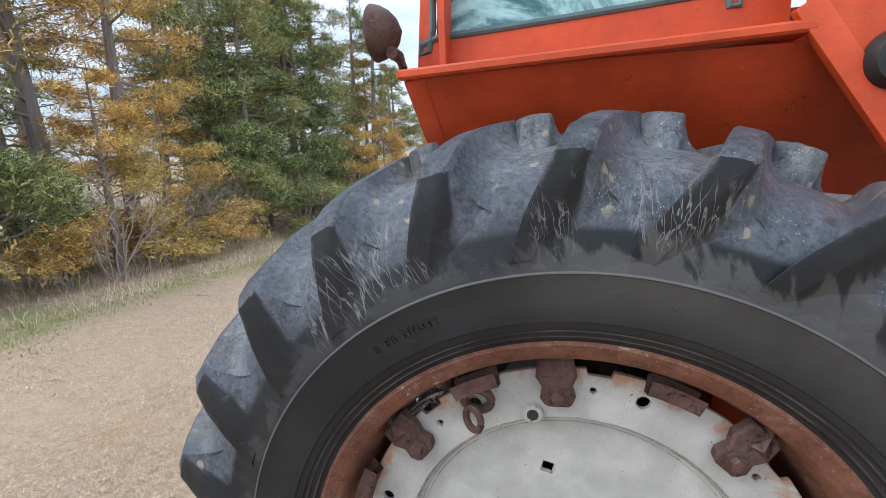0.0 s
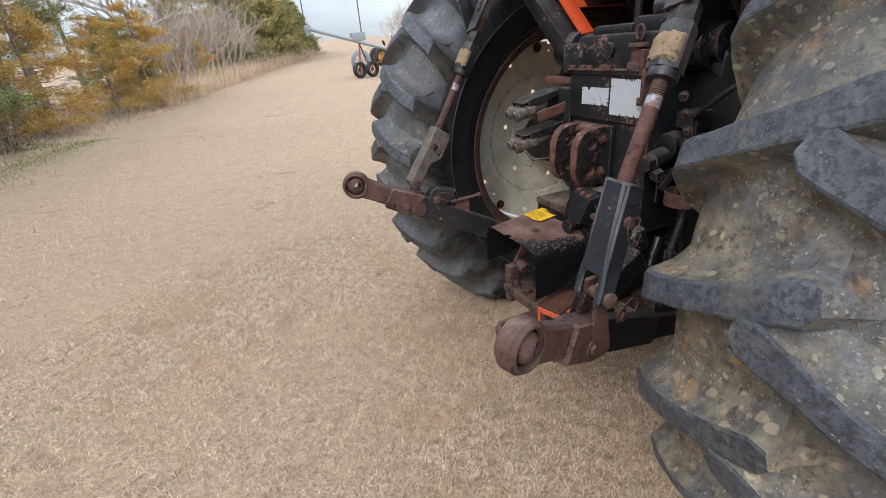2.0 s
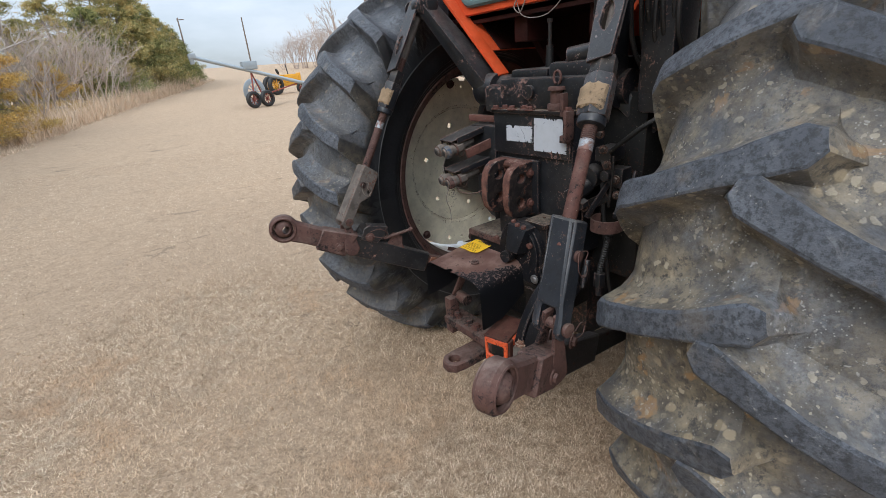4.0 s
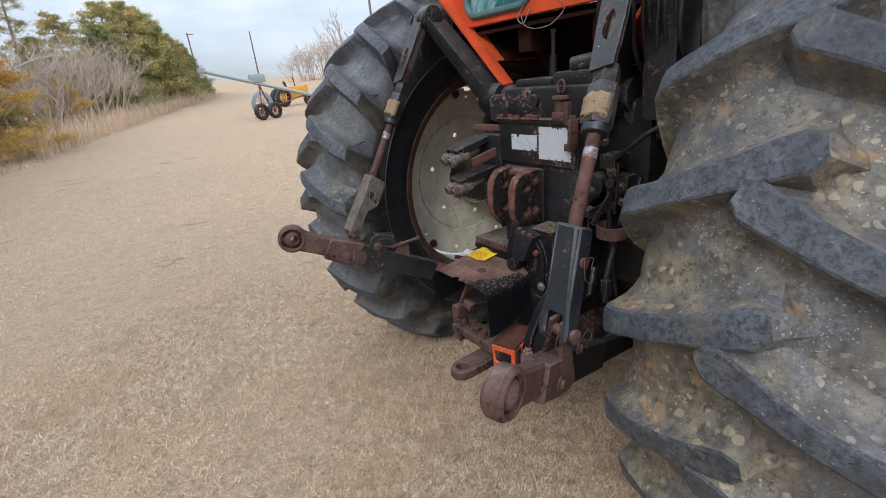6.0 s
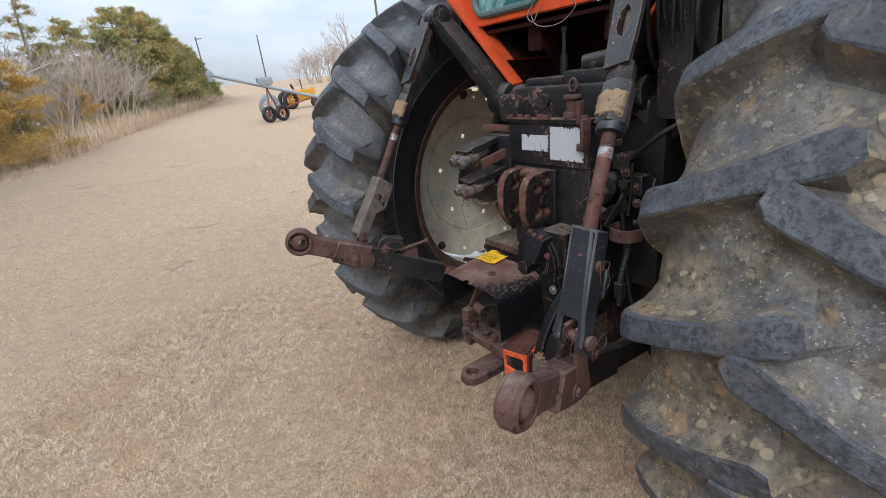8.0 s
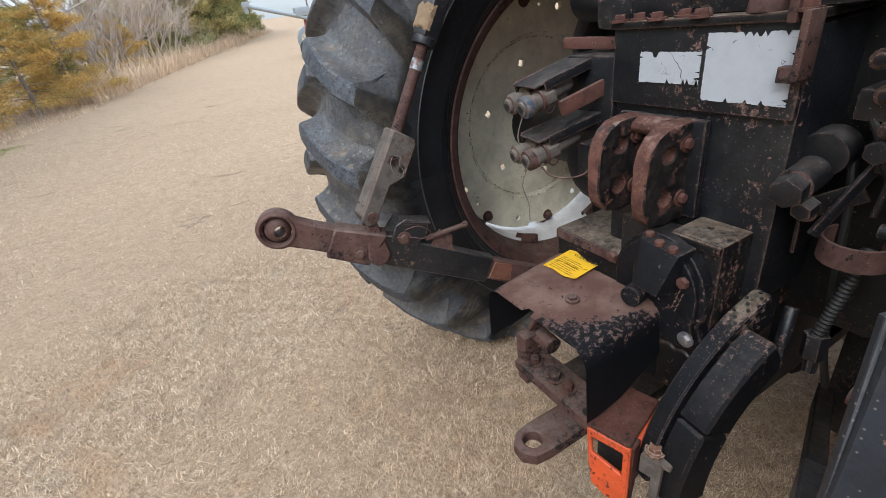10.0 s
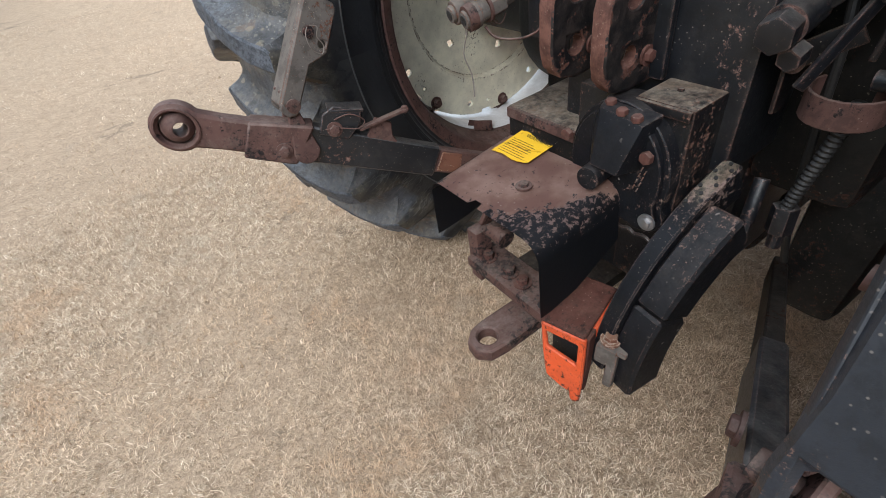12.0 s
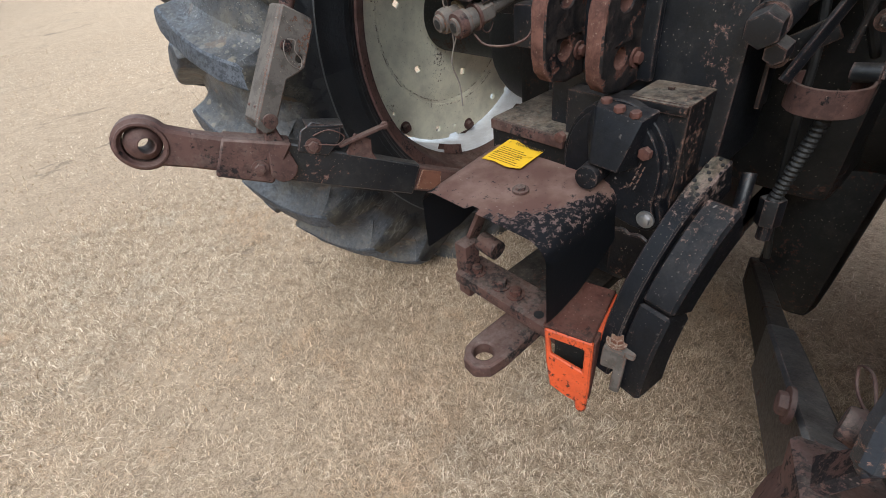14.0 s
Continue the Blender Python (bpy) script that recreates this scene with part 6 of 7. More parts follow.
part("hose_end", join(rod((-0.40, -0.309, 0.625), (-0.395, -0.305, 0.668), 0.018, sides=6, soft=0.002), rod((-0.403, -0.311, 0.60), (-0.40, -0.309, 0.627), 0.010, sides=10)), black_paint, tractor)
part("line_fitting", join(rod((-0.43, -0.275, 0.64), (-0.40, -0.265, 0.70), 0.0105, sides=14, soft=0.002), rod((-0.44, -0.278, 0.625), (-0.43, -0.275, 0.645), 0.008, sides=8)), black_paint, tractor)
for k, (pts, r) in enumerate(((((-0.36, -0.27, 0.95), (-0.37, -0.285, 0.88), (-0.36, -0.29, 0.78), (-0.34, -0.30, 0.62), (-0.30, -0.31, 0.50)), 0.006),
                              (((-0.40, -0.318, 1.03), (-0.398, -0.36, 1.065), (-0.39, -0.41, 1.105), (-0.34, -0.47, 1.15)), 0.0062),
                              (((-0.40, -0.329, 1.02), (-0.40, -0.33, 0.96), (-0.402, -0.325, 0.88)), 0.004),
                              (((-0.385, -0.27, 1.03), (-0.395, -0.30, 0.99), (-0.38, -0.32, 0.93), (-0.33, -0.34, 0.86)), 0.006))):
    part("fluid_line", tube(pts, r, 10), hose_rubber if k in (0, 3) else shaded_grimy_black, tractor)
part("line_block", join(span_box((-0.40, -0.32, 1.0), (-0.33, -0.27, 1.04), 0.006), span_box((-0.385, -0.35, 0.93), (-0.34, -0.30, 0.985), 0.006), rod((-0.41, -0.31, 0.965), (-0.37, -0.31, 0.965), 0.016, sides=6, soft=0.002)), black_paint, tractor)
for at, way in (((-0.403, -0.30, 1.035), (-1, -0.3, 0)), ((-0.405, -0.315, 0.995), (-1, -0.3, 0)), ((-0.39, -0.335, 0.955), (-1, 0, 0)), ((-0.40, -0.285, 1.075), (-1, -0.2, 0)), ((-0.395, -0.345, 0.915), (-1, -0.2, 0)), ((-0.42, -0.258, 0.87), (-1, -0.2, 0))):
    part("side_bolt", bolt(at, way, 0.0085, 0.011), black_dusty, tractor)
part("side_bracket", join(beam((-0.385, -0.24, 0.86), (-0.37, -0.30, 0.90), 0.008, 0.03, 0.002), beam((-0.40, -0.25, 0.80), (-0.40, -0.248, 0.87), 0.03, 0.006, 0.002, (0, 1, 0))), black_dusty, tractor)
part("boss_oval", join(plate([(0.035 * math.cos(a), 0.06 * math.sin(a)) for a in np.linspace(0, math.tau, 20, endpoint=False)], 0.03, plane_at((-0.17, -0.40, 1.15), (1, -0.2, 0), (0.1, 0, 1)), soft=0.008), span_box((-0.24, -0.42, 1.05), (0.05, -0.30, 1.33), 0.03)), black_paint, tractor)
for i in range(7):
    y = -0.315 - 0.02 * i
    part("cab_hose", tube([(-0.335 + 0.01 * (i % 3), y, 1.56), (-0.365 + 0.012 * (i % 2), y - 0.01, 1.42), (-0.34 + 0.012 * (i % 3), y - 0.015, 1.27), (-0.20 + 0.02 * i, y - 0.02, 1.16)], 0.0062, 8), shaded_grimy_black, tractor)
part("side_tank", join(block((-0.30, -0.395, 1.40), (0.11, 0.085, 0.46), 0.012), block((-0.30, -0.395, 1.155), (0.10, 0.08, 0.06), 0.012, (0, 0, 0), (1.08, 1.05))), black_paint, tractor, "tall black box beside the lift arm")

# ---- grass ----
def blades(name, count, area, tall, wide, mat, seed, lean=1.0, thin=None):
    """Many bent blades in one mesh; area gives x and y from two uniform arrays."""
    rng = np.random.default_rng(seed)
    x, y = area(rng, count)
    if thin is not None:
        keep = thin(x, y, rng)
        x, y = x[keep], y[keep]
    n = len(x)
    d = np.maximum(0.0, y - 7.0)
    z = 0.05 * d - 0.3 * (1 - np.exp(-d / 6))
    a = rng.uniform(0, math.tau, n)
    if tall < 0.02:
        # neighbouring blades are swept the same way
        a = 2.6 * np.sin(29 * x + 17 * y + 2 * np.sin(13 * y)) + 2.3 * np.sin(23 * y - 19 * x + 2 * np.sin(11 * x)) + rng.normal(0, 1.5, n)
    h = tall * rng.uniform(0.45, 1.25, n) * (1.0 if tall < 0.1 else 0.35 + 1.1 * rng.uniform(0, 1, n) ** 2 + 0.3 * np.sin(x * 3.1 + y * 2.3))
    if tall < 0.02:
        # clumps stand above worn hollows
        clump = 0.5 + 0.25 * np.sin(x * 61 + 2.5 * np.sin(y * 37) + 1.3) + 0.25 * np.sin(y * 53 + 2.5 * np.sin(x * 41))
        h = h * (0.5 + 1.0 * clump) * np.where(rng.uniform(0, 1, n) < 0.12, 1.7, 1.0)
    w = wide * rng.uniform(0.6, 1.3, n)
    k = lean * rng.uniform(0.25, 1.5, n)
    curl = rng.uniform(-2.0, 2.0, n) if tall < 0.05 else rng.uniform(-0.9, 0.9, n)
    ux, uy = np.cos(a), np.sin(a)
    vx, vy = np.cos(a + curl), np.sin(a + curl)
    px, py = -uy, ux
    base = np.stack([x, y, z - 0.004], 1)
    mid = base + np.stack([ux * h * 0.45 * k, uy * h * 0.45 * k, h * 0.62], 1)
    tip = mid + np.stack([vx * h * 0.75 * k, vy * h * 0.75 * k, h * (0.38 - 0.42 * np.clip(k - 0.55, -0.5, 1))], 1)
    half = np.stack([px * w / 2, py * w / 2, np.zeros(n)], 1)
    if tall < 0.02:
        # short turf: one folded kite a blade
        verts = np.stack([base, mid + half, tip, mid - half], 1).reshape(-1, 3)
        i = np.arange(n)[:, None] * 4
        loops = np.concatenate([i + np.array([[0, 1, 3]]), i + np.array([[1, 2, 3]])], 1).reshape(-1)
        totals = np.tile([3, 3], n)
    else:
        verts = np.stack([base - half, base + half, mid + half * 0.85, mid - half * 0.85, tip], 1).reshape(-1, 3)
        i = np.arange(n)[:, None] * 5
        loops = np.concatenate([i + np.array([[0, 1, 2, 3]]), i + np.array([[3, 2, 4]])], 1).reshape(-1)
        totals = np.tile([4, 3], n)
    me = bpy.data.meshes.new(name)
    me.vertices.add(len(verts))
    me.vertices.foreach_set("co", verts.astype(np.float32).ravel())
    me.loops.add(len(loops))
    me.loops.foreach_set("vertex_index", loops.astype(np.int32))
    me.polygons.add(len(totals))
    me.polygons.foreach_set("loop_start", np.concatenate([[0], np.cumsum(totals)[:-1]]).astype(np.int32))
    me.update(calc_edges=True)
    me.materials.append(mat)
    return new(name, me)


def near_lawn(rng, n):
    # thickest where the hitch hangs over it, thinning outward; two thirds of the blades stand in small tufts
    def spread(m):
        a, r = rng.uniform(0, math.tau, m), 1.5 * rng.uniform(0, 1, m) ** 0.62 + np.abs(rng.normal(0, 0.3, m))
        return -1.15 + r * np.cos(a), 0.55 + r * np.sin(a)
    tufts = 60000
    tx, ty = spread(tufts)
    pick = rng.integers(0, tufts, n)
    loose = rng.uniform(0, 1, n) < 0.5
    fx, fy = spread(n)
    return np.where(loose, fx, tx[pick] + rng.normal(0, 0.016, n)), np.where(loose, fy, ty[pick] + rng.normal(0, 0.016, n))


def mid_lawn(rng, n):
    return rng.uniform(-6.2, 4.0, n), 0.5 + 9.0 * rng.uniform(0, 1, n) ** 1.3


def patchy(x, y, rng):
    p = 0.5 + 0.5 * np.sin(x * 2.1 + 1.3 * np.sin(y * 1.7)) * np.sin(y * 2.6 + x * 0.6)
    seen = (y < 1.0) | (x < 0.9)
    gaps = np.sin(x * 43 + 3 * np.sin(y * 31)) * np.sin(y * 39 + 2.5 * np.sin(x * 35)) + 0.7 * np.sin(x * 13 + 2 * np.sin(y * 9)) * np.sin(y * 15 + x * 4)
    return seen & (rng.uniform(0, 1, len(x)) < (0.72 + 0.28 * p) * np.clip(1.0 + 0.4 * gaps, 0.5, 1.0))


tagged(blades("lawn_grass", 560000, near_lawn, 0.0145, 0.0018, straw_blade, 5, 1.35, patchy), "short dry straw-coloured lawn grass", "grass", kind="stuff")
tagged(blades("lawn_grass", 60000, mid_lawn, 0.021, 0.0042, straw_blade, 6, 1.1), "short dry straw-coloured lawn grass further off", "grass", kind="stuff")

# ---- the tree line ----
EDGE = [(-8.5, -9.0), (-7.2, -4.0), (-6.35, 0.0), (-6.0, 1.9), (-5.65, 3.7), (-5.5, 6.0), (-5.5, 8.5), (-4.4, 12.5), (-2.9, 16.0), (-1.7, 20.0), (0.3, 26.0), (3.4, 34.0), (6.3, 42.0), (9.5, 52.0)]


def edge_at(t):
    """A place on the tree line's foot, t metres along, and the way towards the trees."""
    for (x0, y0), (x1, y1) in zip(EDGE, EDGE[1:]):
        length = math.hypot(x1 - x0, y1 - y0)
        if t <= length or (x1, y1) == EDGE[-1]:
            k = t / length
            return x0 + (x1 - x0) * k, y0 + (y1 - y0) * k, -(y1 - y0) / length, (x1 - x0) / length
        t -= length


def by_edge(low, high, along_low, along_high):
    def area(rng, n):
        t = rng.uniform(along_low, along_high, n)
        off = low + (high - low) * rng.uniform(0, 1, n) ** 1.4
        out = np.array([edge_at(v) for v in t])
        return out[:, 0] + out[:, 2] * off, out[:, 1] + out[:, 3] * off
    return area


def along_edge(middle, spread, along_low, along_high):
    def area(rng, n):
        t = rng.uniform(along_low, along_high, n)
        off = middle + 0.18 * np.sin(t * 1.7) + rng.normal(0, spread, n)
        out = np.array([edge_at(v) for v in t])
        return out[:, 0] + out[:, 2] * off, out[:, 1] + out[:, 3] * off
    return area


def strips(name, items, mat, parent=None):
    """Leaf-like kites: arrays of centre, way, side."""
    c, w, s = items
    n = len(c)
    verts = np.stack([c - w * 0.5 + s * 0.5, c + w * 0.5, c - w * 0.5 - s * 0.5], 1).reshape(-1, 3)
    me = bpy.data.meshes.new(name)
    me.vertices.add(len(verts))
    me.vertices.foreach_set("co", verts.astype(np.float32).ravel())
    me.loops.add(3 * n)
    me.loops.foreach_set("vertex_index", np.arange(3 * n, dtype=np.int32))
    me.polygons.add(n)
    me.polygons.foreach_set("loop_start", np.arange(0, 3 * n, 3, dtype=np.int32))
    me.update(calc_edges=True)
    me.materials.append(mat)
    ob = new(name, me)
    if parent is not None:
        ob.parent = parent
    return ob


def unit(v):
    return v / np.maximum(np.linalg.norm(v, axis=-1, keepdims=True), 1e-9)


def cedar(height, spread, foot, mat, seed, density=1.0, limbs=46, spray=1.0, sprays=5):
    """A cedar: bent trunk, bare lower limbs, and a ragged crown of small sprays."""
    rng = np.random.default_rng(seed)
    tree = new("cedar_tree")
    lean = rng.uniform(-0.06, 0.06, 2) * height
    trunk_pts = [(lean[0] * k + 0.05 * math.sin(3 * k + seed), lean[1] * k + 0.05 * math.cos(4 * k + seed), height * k - 0.05) for k in np.linspace(0, 1, 8)]
    wood = [tube(trunk_pts, 0.028 * height ** 0.9, 9, 0.12, 2)]
    clump_c, clump_w = [], []
    for i in range(limbs):
        k = 0.06 + 0.92 * (i + rng.uniform(0, 1)) / limbs
        a = rng.uniform(0, math.tau)
        reach = spread * (1.05 - k) ** 0.75 * rng.uniform(0.55, 1.15) + 0.12
        if k < foot:
            reach *= rng.uniform(0.3, 0.8)
        p0 = np.array([np.interp(k, np.linspace(0, 1, 8), [p[j] for p in trunk_pts]) for j in range(3)])
        rise = rng.uniform(-0.15, 0.45) * reach
        way = np.array([math.cos(a), math.sin(a), 0])
        pts = [p0, p0 + way * reach * 0.4 + [0, 0, rise * 0.3], p0 + way * reach * 0.75 + [0, 0, rise * 0.8 - 0.04 * reach], p0 + way * reach + [0, 0, rise]]
        wood.append(tube([tuple(p) for p in pts], 0.006 * height ** 0.7 + 0.008 * (1 - k), 4, 0.25, 1, False))
        leafy = k > foot * rng.uniform(0.6, 1.2)
        for j in range(4):
            t = rng.uniform(0.5, 1.0)
            q = p0 + way * reach * t + [0, 0, rise * t]
            b = a + rng.uniform(-1.3, 1.3)
            side = np.array([math.cos(b), math.sin(b), rng.uniform(-0.2, 0.5)])
            r2 = reach * rng.uniform(0.2, 0.45)
            wood.append(tube([tuple(q), tuple(q + side * r2 * 0.6 + [0, 0, 0.02]), tuple(q + side * r2)], 0.0055, 3, 0.4, 1, False))
            if k < foot + 0.25:
                for _ in range(2):
                    u = q + side * r2 * rng.uniform(0.2, 1.0)
                    v = unit(side + rng.normal(0, 0.8, 3)) * rng.uniform(0.2, 0.55)
                    wood.append(tube([tuple(u), tuple(u + v * 0.5 + rng.normal(0, 0.03, 3)), tuple(u + v)], 0.0045, 3, 0.5, 1, False))
            if leafy:
                m = int((7 + 14 * reach) * density)
                tt = rng.uniform(0.1, 1.1, m) ** 0.8
                clump_c.append(q + side * r2 * tt[:, None] + rng.normal(0, 0.08 + 0.05 * reach, (m, 3)) * [1, 1, 0.5])
                clump_w.append(unit(side + rng.normal(0, 0.7, (m, 3)) + [0, 0, 0.25]))
        if leafy:
            m = int((11 + 22 * reach) * density)
            tt = rng.uniform(0.5, 1.1, m)
            clump_c.append(p0 + np.outer(tt, way * reach) + np.outer(tt, [0, 0, rise]) + rng.normal(0, 0.07 + 0.05 * reach, (m, 3)) * [1, 1, 0.5])
            clump_w.append(unit(way + rng.normal(0, 0.7, (m, 3)) + [0, 0, 0.3]))
    trunk = part("trunk", join(*wood), bark, None, smooth=0)
    trunk.parent = tree
    c, w = np.concatenate(clump_c), np.concatenate(clump_w)
    # each clump point carries a few fine sprays
    c = np.repeat(c, sprays, 0) + rng.normal(0, 0.05, (len(c) * sprays, 3))
    w = unit(np.repeat(w, sprays, 0) + rng.normal(0, 0.45, (len(w) * sprays, 3)))
    s = unit(np.cross(w, rng.normal(0, 1, w.shape)))
    size = rng.uniform(0.6, 1.4, (len(c), 1))
    strips("crown", (c, w * 0.105 * spray * size, s * 0.019 * spray * size), mat, tree)
    return tree


def bare_tree(height, seed, mat=twig_bark, shrub=False, name="bare_tree"):
    """Leafless: limbs that fork into fine twigs."""
    rng = random.Random(seed)
    wood = []

    def grow(p, way, length, r, depth):
        end = p + way * length + Vector((rng.uniform(-0.08, 0.08), rng.uniform(-0.08, 0.08), 0)) * length
        mid = (p + end) / 2 + Vector((rng.uniform(-0.06, 0.06), rng.uniform(-0.06, 0.06), 0)) * length
        wood.append(tube([p, mid, end], r, 6 if depth > 2 else 3, 0.62, 2 if depth > 2 else 1, False))
        if depth == 0:
            return
        for _ in range(3):
            turn = Vector((rng.gauss(0, 0.5), rng.gauss(0, 0.5), rng.gauss(0.12, 0.3)))
            at = p.lerp(end, rng.uniform(0.45, 1.0))
            grow(at, (way + turn).normalized(), length * rng.uniform(0.5, 0.78), r * 0.58, depth - 1)

    stems = 5 if shrub else 1
    for i in range(stems):
        way = Vector((rng.gauss(0, 0.35), rng.gauss(0, 0.35), 1)).normalized() if shrub else Vector((rng.gauss(0, 0.05), rng.gauss(0, 0.05), 1)).normalized()
        grow(Vector((rng.uniform(-0.15, 0.15), rng.uniform(-0.15, 0.15), -0.05)) if shrub else Vector((0, 0, -0.05)), way, height * (0.42 if shrub else 0.36), height * (0.008 if shrub else 0.018), 4)
    ob = new(name)
    trunk = part("trunk" if not shrub else "stem", join(*wood), mat, None, smooth=0)
    trunk.parent = ob
    return ob


def plant(kinds, t, off, size, turn, label, group):
    x, y, nx, ny = edge_at(t)
    x, y = x + nx * off, y + ny * off
    ob = kinds
    made = copy_thing(ob, pose(x, y, ground_height(x, y) - 0.02, 0, 0, turn) @ Matrix.Scale(size, 4))
    return tagged(made, label, "tree", group)


prototypes = {
    "tall_green": cedar(7.5, 2.0, 0.30, cedar_dark, 11, 0.78),
    "tall_olive": cedar(7.0, 1.9, 0.34, cedar_mid, 12, 0.95),
    "tall_thin": cedar(8.0, 1.7, 0.42, cedar_mid, 13, 0.75, 50),
    "rust": cedar(4.2, 1.7, 0.05, cedar_rust, 14, 1.0, 40),
    "rust_tall": cedar(6.5, 1.8, 0.42, cedar_rust, 15, 0.75),
    "bush": cedar(3.0, 1.5, 0.0, cedar_dark, 16, 1.1, 36),
    "wall": cedar(6.6, 2.1, 0.06, cedar_dark, 19, 1.15, 62),
    "dense": cedar(5.5, 1.9, 0.0, cedar_olive, 17, 0.78, 80, 1.7, 3),
    "dense_green": cedar(5.0, 1.8, 0.0, cedar_green, 18, 0.78, 76, 1.7, 3),
}
shrubs = [bare_tree(2.6, 21, twig_bark, True, "bare_shrub"), bare_tree(3.4, 22, twig_pale, True, "bare_shrub"), bare_tree(5.5, 23, twig_pale)]
WORDS = {"wall": "broad dark green cedar with low boughs", "tall_green": "tall dark green cedar with bare lower limbs", "tall_olive": "tall olive-green cedar in the tree line", "tall_thin": "thin tall cedar with gaps in its crown",
         "rust": "low rust-orange cedar leaning over the grass", "rust_tall": "tall rust-coloured browning cedar", "bush": "bushy green cedar reaching the ground",
         "dense": "dense olive and gold cedar clothed to the ground", "dense_green": "dense green cedar clothed to the ground"}
rng = random.Random(77)
for t in np.arange(8.2, 25.5, 1.3):
    kind = rng.choice(["tall_green", "rust_tall", "tall_thin", "rust_tall", "tall_olive", "tall_green"])
    plant(prototypes[kind], t + rng.uniform(-0.4, 0.4), rng.uniform(2.2, 3.6), rng.uniform(0.8, 1.12) * (1.0 if t < 24 else 0.85), rng.uniform(0, 360), WORDS[kind], "tree line")
for t in np.arange(7.8, 22.0, 2.4):
    kind = rng.choice(["tall_thin", "tall_green", "tall_olive"])
    plant(prototypes[kind], t + rng.uniform(-0.7, 0.7), rng.uniform(5.0, 8.0), rng.uniform(0.9, 1.2) * (1.0 if t < 24 else 0.85), rng.uniform(0, 360), WORDS[kind], "tree line")
for t, off, size in ((17.0, 2.6, 1.0), (19.6, 2.7, 1.0), (22.4, 3.0, 0.95)):
    plant(prototypes["tall_green"], t, off, size, t * 37, WORDS["tall_green"], "tree line")
for kind, t, off, size in (("wall", 17.6, 2.0, 0.92), ("wall", 19.5, 2.2, 0.95), ("wall", 18.4, 4.0, 1.1), ("wall", 11.0, 2.1, 0.62), ("tall_thin", 34.2, 3.6, 0.72), ("tall_green", 27.0, 4.6, 0.72), ("tall_thin", 30.0, 5.0, 0.66)):
    plant(prototypes[kind], t, off, size, t * 41, WORDS[kind], "tree line")
# the closed stand further along, lower and lower towards its end
for t, off, tall, kind in ((38.0, 3.2, 5.0, "dense"), (39.5, 2.4, 4.6, "dense_green"), (41.0, 2.6, 5.8, "dense"), (42.5, 1.9, 6.0, "dense"), (44.5, 2.2, 5.9, "dense_green"), (46.5, 1.8, 5.6, "dense"),
                           (48.5, 1.9, 5.3, "dense_green"), (50.5, 1.7, 4.8, "dense"), (52.5, 1.6, 4.2, "dense_green"), (54.3, 1.5, 3.5, "dense_green"), (56.0, 1.3, 2.6, "dense_green"), (57.4, 1.0, 1.6, "dense_green"),
                           (26.4, 1.5, 2.6, "dense"), (29.0, 3.2, 2.8, "dense_green"), (32.0, 3.4, 2.8, "dense"), (35.0, 3.4, 3.8, "dense")):
    plant(prototypes[kind], t, off, tall / (5.5 if kind == "dense" else 5.0), t * 53, WORDS[kind], "tree line")
for t, off, kind, size in ((9.6, 1.2, "bush", 0.9), (11.3, 1.0, "bush", 0.95), (13.1, 1.0, "rust", 0.75), (14.4, 1.25, "rust", 0.72), (16.0, 1.1, "bush", 0.85), (17.3, 1.3, "bush", 0.9), (18.8, 1.0, "bush", 0.8), (20.3, 1.0, "rust", 0.65), (21.6, 1.0, "rust", 0.7),
                           (24.2, 0.9, "rust", 0.62), (25.8, 0.9, "rust", 0.7), (31.5, 1.4, "rust", 0.5), (37.0, 1.0, "bush", 0.5), (40.0, 0.8, "bush", 0.45), (47.5, 0.6, "bush", 0.5), (6.5, 1.2, "bush", 1.0)):
    plant(prototypes[kind], t, off, size, t * 71, WORDS[kind], "tree line")
for t, off, k, size in ((8.2, 0.8, 0, 0.8), (10.4, 0.7, 1, 0.5), (12.2, 1.1, 1, 0.7), (12.6, 0.6, 0, 0.7), (14.0, 1.0, 1, 0.62), (15.2, 0.9, 1, 0.5), (17.9, 0.8, 0, 0.7), (19.6, 0.6, 0, 0.6), (27.6, 1.6, 2, 0.95), (28.8, 1.2, 1, 0.95), (29.8, 1.5, 0, 1.2),
                        (31.0, 1.4, 0, 1.5), (32.2, 1.3, 0, 1.45), (33.4, 1.4, 0, 1.6), (34.6, 1.6, 0, 1.7), (35.8, 1.3, 0, 1.5), (37.0, 1.2, 0, 1.3), (38.4, 1.0, 0, 0.95), (30.4, 2.6, 2, 1.2), (31.8, 3.0, 2, 1.1)):
    ob = plant(shrubs[k], t, off, size, t * 47, "bare brown leafless shrub at the wood's edge", "bare shrubs")
    ob["category"] = "shrub"
for i in range(11):
    t = 8.5 + 1.15 * i
    ob = plant(shrubs[0], t, 1.4 + 0.5 * (i % 3), 0.55 + 0.1 * (i % 4), t * 83, "low bare brush under the cedars", "bare shrubs")
    ob["category"] = "shrub"
for i, (x, y, size) in enumerate(((19.0, 60, 1.3), (20.5, 59, 1.7), (22.0, 60, 2.0), (23.5, 59, 2.1), (25.0, 61, 2.2), (26.8, 60, 2.3), (28.6, 60, 2.2), (30.5, 61, 2.3), (21.2, 62, 1.9), (24.3, 63, 2.3))):
    ob = copy_thing(shrubs[0], pose(x, y, ground_height(x, y) - 0.05, 0, 0, i * 67) @ Matrix.Scale(size, 4))
    tagged(ob, "leafless brush thicket at the far grove's edge", "shrub", "far thicket")

for ob in [*prototypes.values(), *shrubs]:
    for o in (*ob.children_recursive, ob):
        bpy.data.objects.remove(o)

